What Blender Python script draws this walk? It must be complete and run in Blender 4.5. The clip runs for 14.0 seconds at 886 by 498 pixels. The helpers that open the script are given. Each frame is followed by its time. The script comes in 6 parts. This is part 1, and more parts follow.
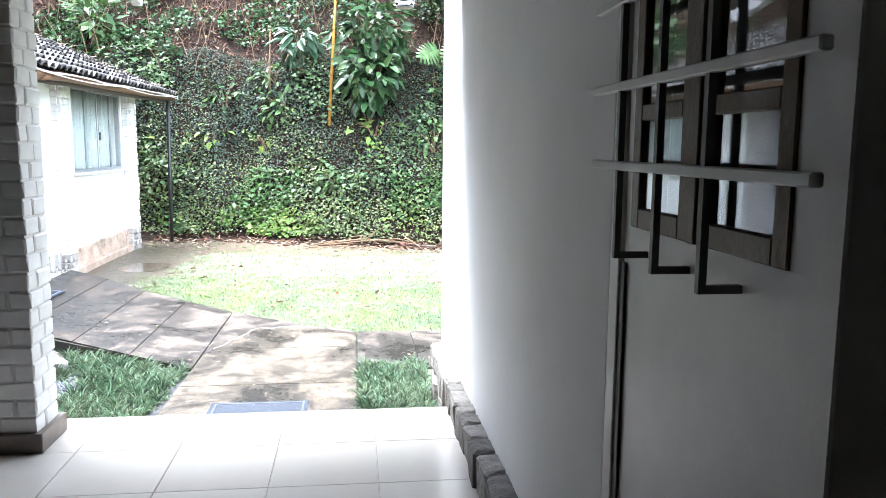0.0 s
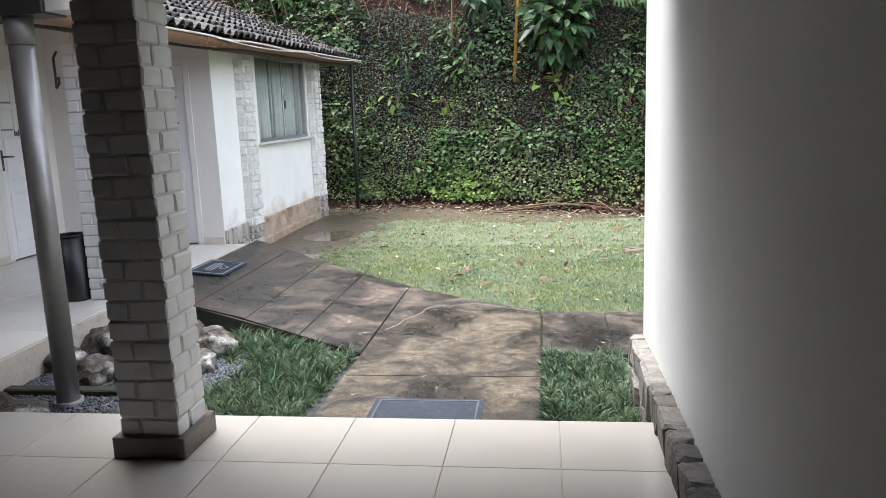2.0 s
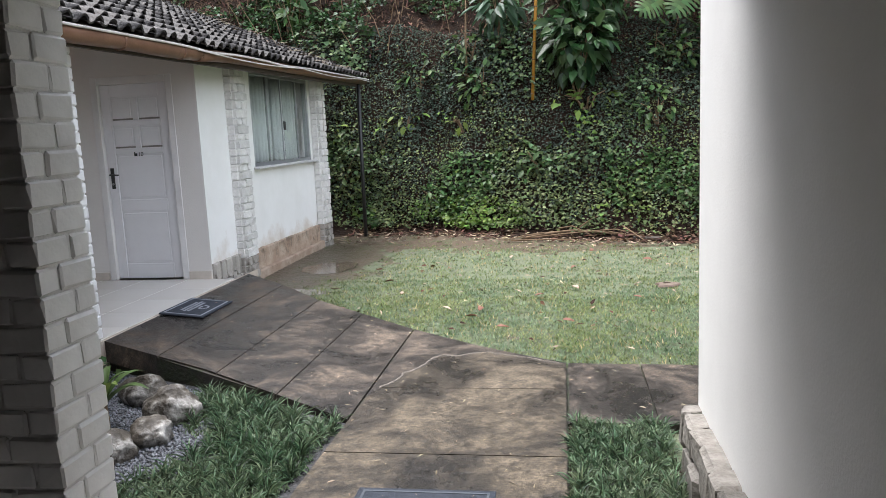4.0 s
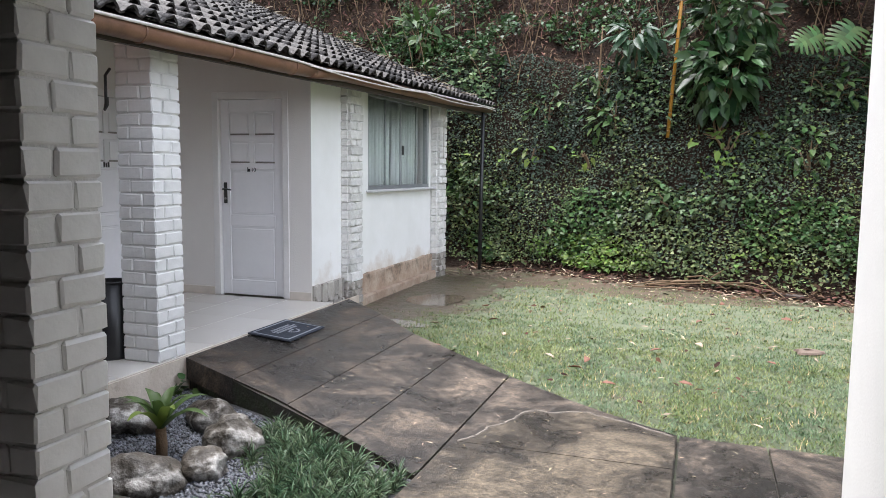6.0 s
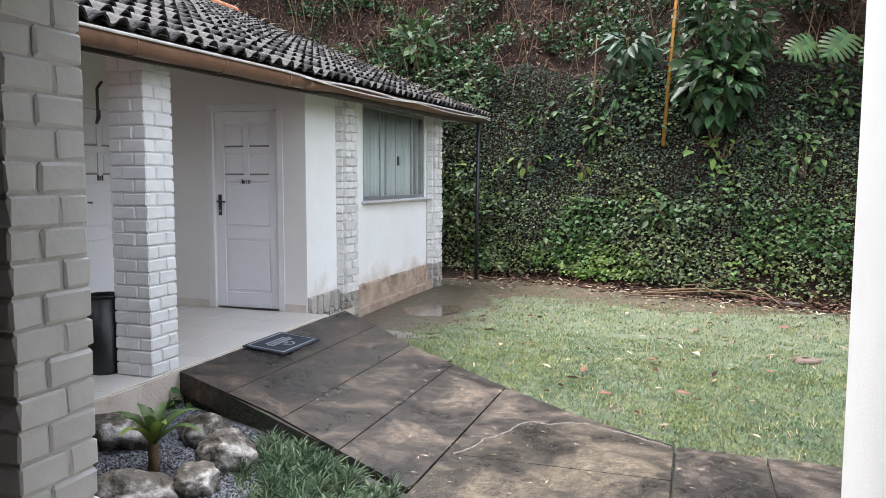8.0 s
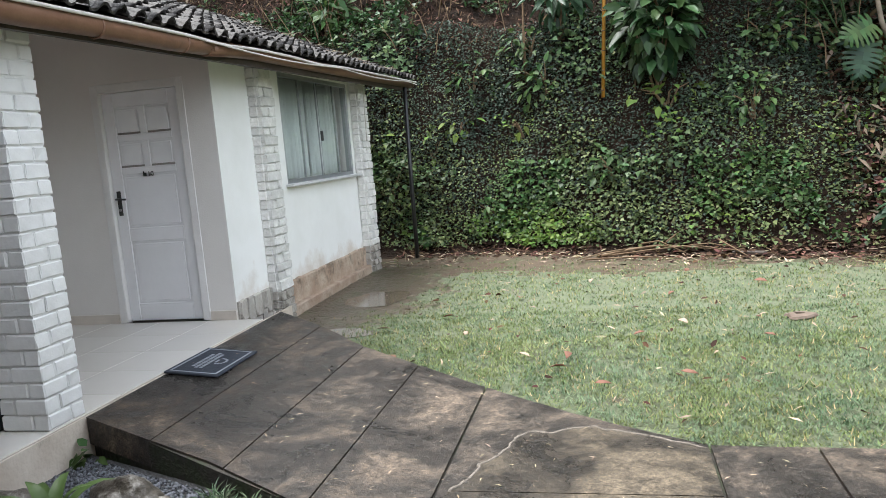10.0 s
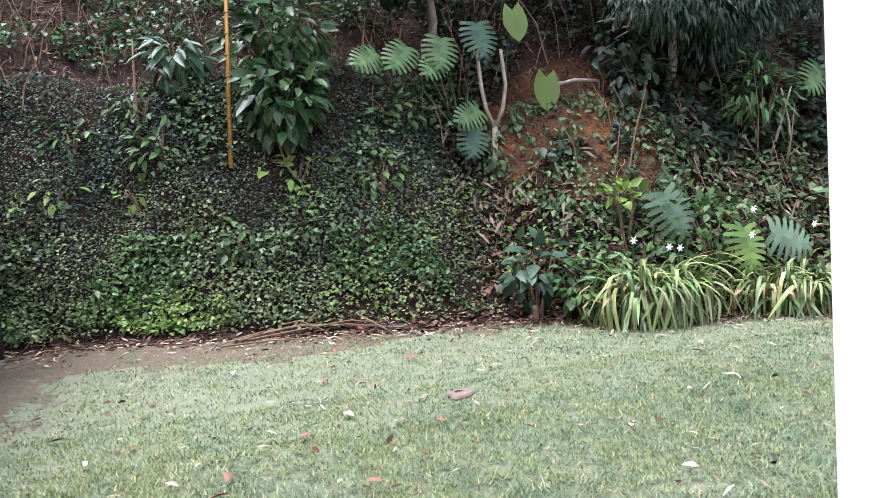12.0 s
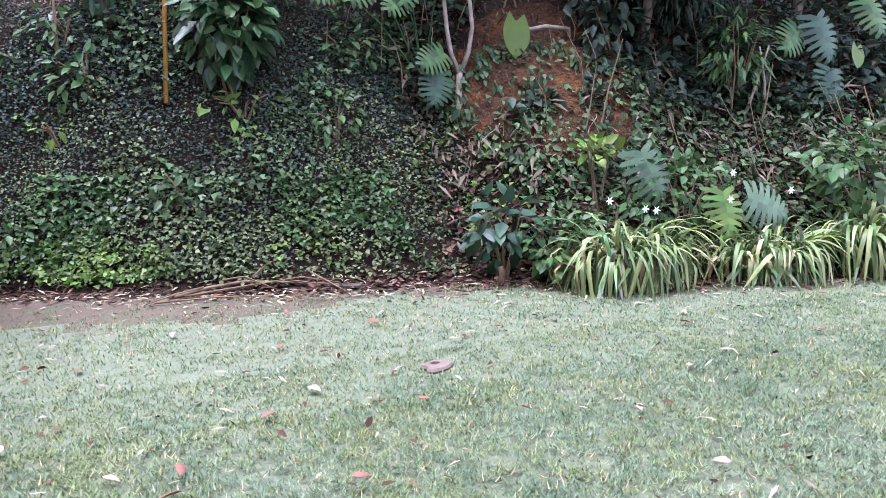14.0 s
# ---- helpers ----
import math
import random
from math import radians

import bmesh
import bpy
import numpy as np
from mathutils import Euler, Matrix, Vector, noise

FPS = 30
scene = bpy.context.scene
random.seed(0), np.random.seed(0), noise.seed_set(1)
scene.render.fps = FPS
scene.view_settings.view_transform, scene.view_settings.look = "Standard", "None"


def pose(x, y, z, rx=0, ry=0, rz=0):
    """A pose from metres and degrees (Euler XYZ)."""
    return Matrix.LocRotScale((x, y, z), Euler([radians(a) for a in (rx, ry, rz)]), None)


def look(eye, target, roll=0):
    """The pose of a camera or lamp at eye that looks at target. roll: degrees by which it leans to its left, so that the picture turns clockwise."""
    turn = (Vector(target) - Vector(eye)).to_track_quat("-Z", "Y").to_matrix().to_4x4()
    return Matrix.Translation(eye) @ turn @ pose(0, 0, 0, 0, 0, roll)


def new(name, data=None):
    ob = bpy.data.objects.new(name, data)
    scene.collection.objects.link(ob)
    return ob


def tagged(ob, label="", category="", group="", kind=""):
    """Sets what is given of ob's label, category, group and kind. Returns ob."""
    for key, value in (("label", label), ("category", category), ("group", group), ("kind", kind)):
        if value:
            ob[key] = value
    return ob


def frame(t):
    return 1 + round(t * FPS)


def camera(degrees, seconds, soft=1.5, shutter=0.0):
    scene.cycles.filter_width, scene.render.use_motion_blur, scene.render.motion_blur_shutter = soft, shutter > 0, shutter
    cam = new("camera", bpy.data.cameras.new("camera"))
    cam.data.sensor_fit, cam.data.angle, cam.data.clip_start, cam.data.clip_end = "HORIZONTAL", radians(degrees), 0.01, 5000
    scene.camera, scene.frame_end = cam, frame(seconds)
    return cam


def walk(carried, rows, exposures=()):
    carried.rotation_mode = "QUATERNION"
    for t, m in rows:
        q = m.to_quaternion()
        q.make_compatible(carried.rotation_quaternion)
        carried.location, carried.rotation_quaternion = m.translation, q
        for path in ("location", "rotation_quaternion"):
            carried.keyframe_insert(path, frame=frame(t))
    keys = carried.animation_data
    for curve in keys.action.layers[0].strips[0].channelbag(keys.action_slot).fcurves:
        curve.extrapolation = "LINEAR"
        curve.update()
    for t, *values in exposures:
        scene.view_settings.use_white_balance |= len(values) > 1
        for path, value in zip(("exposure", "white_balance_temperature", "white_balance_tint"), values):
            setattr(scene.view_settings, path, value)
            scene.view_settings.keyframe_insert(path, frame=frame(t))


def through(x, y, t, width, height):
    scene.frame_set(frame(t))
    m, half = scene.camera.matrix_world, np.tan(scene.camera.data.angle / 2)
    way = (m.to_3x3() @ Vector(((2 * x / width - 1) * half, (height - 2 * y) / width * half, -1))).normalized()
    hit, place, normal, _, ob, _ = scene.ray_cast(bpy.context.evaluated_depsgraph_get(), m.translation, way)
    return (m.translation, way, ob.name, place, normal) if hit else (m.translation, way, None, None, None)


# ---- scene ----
cam = camera(60.5, 14.0, soft=0.6)
PATH = [
    (0, (0.548, -1.787, 1.74), (0.782, 0.181, 1.472), 0.5),
    (0.5, (0.51, -1.58, 1.755), (0.671, 0.40, 1.522), -0.5),
    (1, (0.501, -1.399, 1.762), (0.467, 0.578, 1.46), -3.2),
    (1.5, (0.563, -1.168, 1.727), (0.228, 0.794, 1.538), -0.0),
    (2, (0.598, -0.932, 1.699), (0.333, 1.017, 1.335), -2.2),
    (2.2, (0.57, -0.824, 1.709), (0.391, 1.135, 1.348), -1.5),
    (4.3, (0.566, 0.123, 1.627), (0.173, 2.062, 1.332), -3.3),
    (4.5, (0.529, 0.204, 1.619), (0.025, 2.116, 1.319), -2.7),
    (5, (0.587, 0.415, 1.638), (-0.117, 2.276, 1.434), -0.4),
    (5.5, (0.616, 0.526, 1.603), (-0.044, 2.402, 1.39), 0.1),
    (6, (0.643, 0.55, 1.597), (0.004, 2.434, 1.388), 0.6),
    (6.5, (0.65, 0.565, 1.599), (0.002, 2.445, 1.394), 0.3),
    (7, (0.658, 0.547, 1.604), (-0.019, 2.419, 1.414), 0.4),
    (7.5, (0.669, 0.544, 1.599), (0.014, 2.423, 1.403), 0.2),
    (7.7, (0.679, 0.547, 1.601), (0.034, 2.431, 1.416), 0.5),
    (9.8, (0.182, 1.325, 1.595), (-0.306, 3.255, 1.395), -5.2),
    (10, (0.162, 1.411, 1.584), (-0.277, 3.344, 1.321), -4.7),
    (10.5, (0.025, 1.577, 1.621), (0.026, 3.557, 1.343), -7.9),
    (11, (-0.093, 1.746, 1.638), (0.061, 3.722, 1.37), -5.7),
    (11.5, (-0.087, 1.983, 1.62), (0.141, 3.956, 1.382), -3.9),
    (12, (-0.139, 2.197, 1.652), (0.428, 4.109, 1.492), -4.0),
    (12.5, (-0.23, 2.436, 1.651), (0.433, 4.31, 1.429), -2.0),
    (12.7, (-0.251, 2.544, 1.648), (0.333, 4.448, 1.466), -3.4),
    (13, (-0.249, 2.728, 1.634), (0.264, 4.653, 1.464), -2.5),
    (13.5, (-0.183, 2.83, 1.628), (0.456, 4.698, 1.308), -2.3),
    (14, (-0.306, 2.978, 1.635), (0.435, 4.812, 1.342), -1.5),
]
walk(cam, [(t, look(e, g, r)) for t, e, g, r in PATH], [(0, 4.45, 5750, 9), (0.5, 3.65, 6050, 9), (1.0, 3.35, 6150, 10), (1.5, 3.1, 6200, 10), (2.2, 2.85, 6250, 10), (4.3, 2.54, 6300, 11), (5.0, 2.58, 6300, 11), (6.0, 2.68, 6300, 12), (7.7, 2.7, 6250, 12), (10.0, 2.65, 6350, 7), (11.0, 2.65, 6350, 6), (12.0, 3.0, 5900, 18), (13.5, 3.15, 5500, 27), (14.0, 3.06, 5400, 27)])

# ---- light ----
world = bpy.data.worlds.new("overcast_sky")
world.use_nodes = True
scene.world = world
wn = world.node_tree.nodes
sky = wn.new("ShaderNodeTexSky")
sky.sky_type, sky.sun_disc = "NISHITA", False
sky.sun_elevation, sky.sun_rotation = radians(72.9), radians(-77.5)
sky.air_density, sky.dust_density, sky.ozone_density = 1.0, 1.5, 1.0
grey = wn.new("ShaderNodeHueSaturation")
grey.inputs["Saturation"].default_value = 0.30
world.node_tree.links.new(sky.outputs[0], grey.inputs["Color"])
world.node_tree.links.new(grey.outputs[0], wn["Background"].inputs["Color"])
wn["Background"].inputs["Strength"].default_value = 0.15
sun_data = bpy.data.lights.new("sun", "SUN")
sun_data.energy, sun_data.angle, sun_data.color = 1.0, radians(40), (1.0, 0.985, 0.96)
sun = new("sun", sun_data)
sun.matrix_world = look((-9.0, 2.0, 30), (0, 0, 0))


# ---- materials ----
def mat(name, base, second=None, rough=0.6, scale=6.0, bump=0.15, fine=60.0, spec=0.5, metal=0.0, stain=None, stain_scale=1.2, stain_at=(0.52, 0.7), island=0.0, obj=0.0, dist=0.02):
    """A surface with two scales of variation: blotches (second), fine grain (bump) and stains."""
    m = bpy.data.materials.new(name)
    m.use_nodes = True
    n, l = m.node_tree.nodes, m.node_tree.links
    p = n["Principled BSDF"]
    co = n.new("ShaderNodeTexCoord")
    big = n.new("ShaderNodeTexNoise")
    big.inputs["Scale"].default_value, big.inputs["Detail"].default_value, big.inputs["Roughness"].default_value = scale, 6.0, 0.65
    l.new(co.outputs["Object"], big.inputs["Vector"])
    ramp = n.new("ShaderNodeValToRGB")
    ramp.color_ramp.elements[0].position, ramp.color_ramp.elements[1].position = 0.35, 0.68
    ramp.color_ramp.elements[0].color = (*base, 1)
    ramp.color_ramp.elements[1].color = (*(second or [c * 0.85 for c in base]), 1)
    l.new(big.outputs["Fac"], ramp.inputs["Fac"])
    col = ramp.outputs["Color"]
    if stain:
        st = n.new("ShaderNodeTexNoise")
        st.inputs["Scale"].default_value, st.inputs["Detail"].default_value, st.inputs["Roughness"].default_value = stain_scale, 9.0, 0.72
        l.new(co.outputs["Object"], st.inputs["Vector"])
        sr = n.new("ShaderNodeMapRange")
        sr.inputs["From Min"].default_value, sr.inputs["From Max"].default_value = stain_at
        l.new(st.outputs["Fac"], sr.inputs["Value"])
        mix = n.new("ShaderNodeMix")
        mix.data_type = "RGBA"
        l.new(sr.outputs["Result"], mix.inputs["Factor"])
        l.new(col, mix.inputs["A"])
        mix.inputs["B"].default_value = (*stain, 1)
        col = mix.outputs["Result"]
    for amount, kind in ((island, "geo"), (obj, "obj")):
        if amount:
            src = n.new("ShaderNodeNewGeometry").outputs["Random Per Island"] if kind == "geo" else n.new("ShaderNodeObjectInfo").outputs["Random"]
            mr = n.new("ShaderNodeMapRange")
            mr.inputs["To Min"].default_value, mr.inputs["To Max"].default_value = 1 - amount, 1 + amount
            l.new(src, mr.inputs["Value"])
            hs = n.new("ShaderNodeHueSaturation")
            l.new(mr.outputs["Result"], hs.inputs["Value"])
            l.new(col, hs.inputs["Color"])
            if kind == "geo":
                m2 = n.new("ShaderNodeMapRange")
                m2.inputs["To Min"].default_value, m2.inputs["To Max"].default_value = 0.5 - 0.06 * amount, 0.5 + 0.06 * amount
                mod = n.new("ShaderNodeMath")
                mod.operation = "FRACT"
                mul = n.new("ShaderNodeMath")
                mul.operation = "MULTIPLY"
                mul.inputs[1].default_value = 17.3
                l.new(src, mul.inputs[0])
                l.new(mul.outputs[0], mod.inputs[0])
                l.new(mod.outputs[0], m2.inputs["Value"])
                l.new(m2.outputs["Result"], hs.inputs["Hue"])
            col = hs.outputs["Color"]
    l.new(col, p.inputs["Base Color"])
    p.inputs["Metallic"].default_value, p.inputs["Specular IOR Level"].default_value = metal, spec
    rr = n.new("ShaderNodeMapRange")
    rr.inputs["To Min"].default_value, rr.inputs["To Max"].default_value = max(0.02, rough - 0.12), min(1, rough + 0.12)
    l.new(big.outputs["Fac"], rr.inputs["Value"])
    l.new(rr.outputs["Result"], p.inputs["Roughness"])
    if bump:
        fi = n.new("ShaderNodeTexNoise")
        fi.inputs["Scale"].default_value, fi.inputs["Detail"].default_value = fine, 5.0
        l.new(co.outputs["Object"], fi.inputs["Vector"])
        bp = n.new("ShaderNodeBump")
        bp.inputs["Strength"].default_value, bp.inputs["Distance"].default_value = bump, dist
        l.new(fi.outputs["Fac"], bp.inputs["Height"])
        l.new(bp.outputs["Normal"], p.inputs["Normal"])
    return m


def leafmat(name, a, b, rough=0.45, island=0.35, through=0.25, spec=0.22):
    m = mat(name, a, b, rough=rough, scale=1.3, bump=0, island=island, spec=spec)
    n, l = m.node_tree.nodes, m.node_tree.links
    p, out = n["Principled BSDF"], n["Material Output"]
    tr = n.new("ShaderNodeBsdfTranslucent")
    src = p.inputs["Base Color"].links[0].from_socket
    l.new(src, tr.inputs["Color"])
    mx = n.new("ShaderNodeMixShader")
    mx.inputs[0].default_value = through
    l.new(p.outputs[0], mx.inputs[1])
    l.new(tr.outputs[0], mx.inputs[2])
    l.new(mx.outputs[0], out.inputs["Surface"])
    return m


M = {}
M["wall"] = mat("white_plaster", (0.82, 0.81, 0.79), (0.76, 0.75, 0.73), rough=0.75, scale=1.4, bump=0.08, fine=90)
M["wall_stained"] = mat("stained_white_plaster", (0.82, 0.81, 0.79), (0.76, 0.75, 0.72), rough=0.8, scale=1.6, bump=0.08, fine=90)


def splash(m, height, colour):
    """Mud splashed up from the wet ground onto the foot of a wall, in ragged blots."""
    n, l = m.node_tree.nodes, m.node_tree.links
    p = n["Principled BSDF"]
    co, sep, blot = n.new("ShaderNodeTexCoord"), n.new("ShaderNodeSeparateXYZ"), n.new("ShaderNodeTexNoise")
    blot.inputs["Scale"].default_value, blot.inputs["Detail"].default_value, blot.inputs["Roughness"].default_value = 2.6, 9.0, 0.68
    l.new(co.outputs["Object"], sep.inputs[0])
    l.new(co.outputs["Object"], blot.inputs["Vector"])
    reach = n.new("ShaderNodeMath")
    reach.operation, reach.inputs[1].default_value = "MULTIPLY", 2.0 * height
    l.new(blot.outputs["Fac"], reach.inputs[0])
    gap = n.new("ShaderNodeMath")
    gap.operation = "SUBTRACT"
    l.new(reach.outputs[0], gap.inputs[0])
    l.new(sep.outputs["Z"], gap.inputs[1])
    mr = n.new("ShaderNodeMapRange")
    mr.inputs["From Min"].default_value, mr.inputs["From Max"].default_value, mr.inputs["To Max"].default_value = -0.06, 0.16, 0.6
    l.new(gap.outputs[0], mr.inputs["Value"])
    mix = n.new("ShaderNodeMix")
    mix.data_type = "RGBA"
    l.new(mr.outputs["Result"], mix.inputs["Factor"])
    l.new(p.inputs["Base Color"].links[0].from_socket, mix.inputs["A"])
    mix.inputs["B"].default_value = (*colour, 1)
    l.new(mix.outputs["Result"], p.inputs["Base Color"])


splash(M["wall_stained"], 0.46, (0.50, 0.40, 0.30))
M["brick"] = mat("white_painted_brick", (0.79, 0.78, 0.76), (0.71, 0.70, 0.68), rough=0.5, scale=7, bump=0.16, fine=28, obj=0.04)
M["mortar"] = mat("white_painted_mortar", (0.74, 0.73, 0.71), (0.64, 0.63, 0.61), rough=0.7, scale=9, bump=0.3, fine=60)
# Porch copy darkened to bounce less light; verandah copy brightened in place of light.
M["tile"] = mat("cream_porcelain_tile", (0.47, 0.435, 0.385), (0.43, 0.395, 0.345), rough=0.16, scale=1.1, bump=0.01, obj=0.03)
M["tile_pale"] = mat("brightened_verandah_tile", (0.66, 0.625, 0.57), (0.61, 0.575, 0.52), rough=0.16, scale=1.1, bump=0.01, obj=0.03)
M["grout"] = mat("tan_grout", (0.42, 0.37, 0.31), rough=0.9)
M["skirt"] = mat("beige_skirting_tile", (0.62, 0.55, 0.48), rough=0.35, bump=0.02)
M["stone"] = mat("grey_cladding_stone", (0.44, 0.41, 0.37), (0.27, 0.24, 0.205), rough=0.85, scale=8, bump=0.8, fine=30, obj=0.22, stain=(0.07, 0.058, 0.042), stain_scale=4)
M["stone_white"] = mat("pale_split_stone", (0.76, 0.74, 0.71), (0.60, 0.58, 0.55), rough=0.85, scale=10, bump=0.8, fine=34, obj=0.12)


def wet_concrete(name, stops, wet=(0.22, 0.62)):
    """Rain-darkened worn concrete: broad stains, fine grit, and wet and dry patches that differ in gloss."""
    m = bpy.data.materials.new(name)
    m.use_nodes = True
    n, l = m.node_tree.nodes, m.node_tree.links
    p = n["Principled BSDF"]
    co = n.new("ShaderNodeTexCoord")

    def field(scale, detail, rough, warp=0.0):
        t = n.new("ShaderNodeTexNoise")
        t.inputs["Scale"].default_value, t.inputs["Detail"].default_value = scale, detail
        t.inputs["Roughness"].default_value, t.inputs["Distortion"].default_value = rough, warp
        l.new(co.outputs["Object"], t.inputs["Vector"])
        return t.outputs["Fac"]

    broad, grit, pits = field(1.7, 12.0, 0.72, 0.5), field(75.0, 4.0, 0.7), field(16.0, 8.0, 0.75)
    ramp = n.new("ShaderNodeValToRGB")
    while len(ramp.color_ramp.elements) < len(stops):
        ramp.color_ramp.elements.new(0.5)
    for e, (at, c) in zip(ramp.color_ramp.elements, stops):
        e.position, e.color = at, (*c, 1)
    l.new(broad, ramp.inputs["Fac"])
    col = ramp.outputs["Color"]
    for src, lo, hi in ((grit, 0.40, 1.60), (pits, 0.25, 1.80)):
        mr = n.new("ShaderNodeMapRange")
        mr.inputs["From Min"].default_value, mr.inputs["From Max"].default_value = 0.3, 0.7
        mr.inputs["To Min"].default_value, mr.inputs["To Max"].default_value = lo, hi
        l.new(src, mr.inputs["Value"])
        hs = n.new("ShaderNodeHueSaturation")
        l.new(mr.outputs["Result"], hs.inputs["Value"])
        l.new(col, hs.inputs["Color"])
        col = hs.outputs["Color"]
    l.new(col, p.inputs["Base Color"])
    rr = n.new("ShaderNodeMapRange")
    rr.inputs["From Min"].default_value, rr.inputs["From Max"].default_value = 0.38, 0.62
    rr.inputs["To Min"].default_value, rr.inputs["To Max"].default_value = wet
    l.new(broad, rr.inputs["Value"])
    l.new(rr.outputs["Result"], p.inputs["Roughness"])
    p.inputs["Specular IOR Level"].default_value = 0.35
    add = n.new("ShaderNodeMath")
    add.operation = "ADD"
    l.new(grit, add.inputs[0])
    l.new(pits, add.inputs[1])
    bp = n.new("ShaderNodeBump")
    bp.inputs["Strength"].default_value, bp.inputs["Distance"].default_value = 0.55, 0.010
    l.new(add.outputs[0], bp.inputs["Height"])
    l.new(bp.outputs["Normal"], p.inputs["Normal"])
    return m


M["concrete"] = wet_concrete("wet_concrete_slab", ((0.36, (0.013, 0.011, 0.0095)), (0.49, (0.031, 0.025, 0.0205)), (0.57, (0.068, 0.052, 0.039)), (0.69, (0.145, 0.108, 0.077))))
M["concrete_tan"] = wet_concrete("tan_worn_concrete", ((0.37, (0.018, 0.015, 0.0125)), (0.47, (0.039, 0.031, 0.023)), (0.56, (0.080, 0.062, 0.042)), (0.71, (0.125, 0.098, 0.067))))
M["riser"] = mat("stained_render", (0.60, 0.53, 0.45), (0.46, 0.385, 0.31), rough=0.8, scale=3, bump=0.3, fine=40, stain=(0.16, 0.13, 0.095), stain_scale=2.5, stain_at=(0.56, 0.72))
M["moss_edge"] = mat("mossy_wet_edge", (0.020, 0.018, 0.014), (0.045, 0.036, 0.026), rough=0.7, scale=9, bump=0.6, fine=40, stain=(0.026, 0.034, 0.013), stain_scale=4, stain_at=(0.47, 0.6))
M["plinth"] = mat("mud_stained_plinth", (0.30, 0.205, 0.145), (0.46, 0.37, 0.285), rough=0.8, scale=5, bump=0.6, fine=40, stain=(0.085, 0.068, 0.045), stain_scale=4, obj=0.12)
M["soil"] = mat("damp_red_soil", (0.072, 0.034, 0.016), (0.034, 0.019, 0.011), rough=0.9, scale=6, bump=1.0, fine=16, stain=(0.14, 0.058, 0.020), stain_scale=2.6, stain_at=(0.52, 0.68), dist=0.10, spec=0.12)
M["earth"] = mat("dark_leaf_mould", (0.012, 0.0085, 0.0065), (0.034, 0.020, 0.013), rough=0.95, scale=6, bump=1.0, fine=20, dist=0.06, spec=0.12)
M["turf"] = mat("lawn_soil_and_thatch", (0.080, 0.094, 0.052), (0.128, 0.140, 0.082), rough=0.9, scale=9, bump=0.8, fine=45, stain=(0.085, 0.068, 0.046), stain_scale=1.3, stain_at=(0.56, 0.70))
M["wood_dark"] = mat("dark_stained_timber", (0.035, 0.026, 0.020), (0.06, 0.042, 0.03), rough=0.6, scale=5, bump=0.2, fine=40)
M["wood_white"] = mat("white_painted_timber", (0.76, 0.74, 0.72), (0.66, 0.64, 0.62), rough=0.45, scale=3, bump=0.06, fine=50)
M["door"] = mat("white_gloss_door_paint", (0.80, 0.79, 0.80), (0.74, 0.73, 0.74), rough=0.35, scale=2, bump=0.03, fine=40)
M["groove"] = mat("grimy_groove", (0.30, 0.28, 0.26), rough=0.8)
M["black"] = mat("black_plastic", (0.012, 0.012, 0.013), (0.02, 0.02, 0.02), rough=0.4, bump=0.05)
M["rubber"] = mat("blue_black_mat_pile", (0.020, 0.025, 0.036), (0.036, 0.042, 0.056), rough=0.9, scale=20, bump=0.5, fine=200)
M["mat_print"] = mat("pale_grey_mat_print", (0.30, 0.32, 0.35), rough=0.9, bump=0.3, fine=200)
M["gutter"] = mat("rusty_brown_gutter", (0.155, 0.078, 0.046), (0.22, 0.12, 0.075), rough=0.45, scale=4, bump=0.08, metal=0.1, stain=(0.075, 0.042, 0.028))
M["flash"] = mat("pale_zinc_flashing", (0.72, 0.68, 0.64), (0.52, 0.47, 0.42), rough=0.45, scale=6, bump=0.05, metal=0.1)
M["steel"] = mat("galvanised_grey_pipe", (0.34, 0.33, 0.32), (0.27, 0.26, 0.25), rough=0.4, scale=5, bump=0.05, metal=0.4)
M["iron"] = mat("dark_painted_iron", (0.03, 0.028, 0.026), rough=0.5, bump=0.1)
M["rooftile"] = mat("lichen_grey_roof_tile", (0.010, 0.0085, 0.008), (0.034, 0.026, 0.022), rough=0.72, scale=12, bump=0.8, fine=40, obj=0.4, stain=(0.17, 0.155, 0.145), stain_scale=12, stain_at=(0.56, 0.70))
M["ridgetile"] = mat("orange_clay_ridge_tile", (0.42, 0.17, 0.08), (0.30, 0.12, 0.06), rough=0.7, scale=6, bump=0.3)
M["curtain"] = mat("white_curtain_cloth", (0.86, 0.87, 0.86), (0.82, 0.83, 0.82), rough=0.9, bump=0.02)
M["alu"] = mat("grey_window_frame", (0.34, 0.35, 0.35), rough=0.4, metal=0.5, bump=0.0)
M["ceil"] = mat("porch_ceiling_board", (0.045, 0.028, 0.02), (0.03, 0.02, 0.014), rough=0.6, scale=4, bump=0.1)
# Pale blotches in the colour stand in for the lit boulder tops.
M["rock"] = mat("pale_blotched_river_rock", (0.050, 0.042, 0.034), (0.115, 0.100, 0.08), rough=0.5, scale=9, bump=1.0, fine=16, stain=(0.44, 0.42, 0.39), stain_scale=4.0, stain_at=(0.50, 0.64), obj=0.3, dist=0.03, spec=0.25)
M["gravel"] = mat("blue_grey_gravel", (0.050, 0.053, 0.062), (0.115, 0.120, 0.135), rough=0.6, scale=30, bump=0.4, fine=60, island=0.75)
M["bamboo"] = mat("yellow_bamboo", (0.44, 0.21, 0.032), (0.33, 0.15, 0.022), rough=0.4, scale=8, bump=0.05)
M["bark"] = mat("pale_bark", (0.26, 0.21, 0.16), (0.15, 0.115, 0.085), rough=0.85, scale=8, bump=0.6, fine=40)
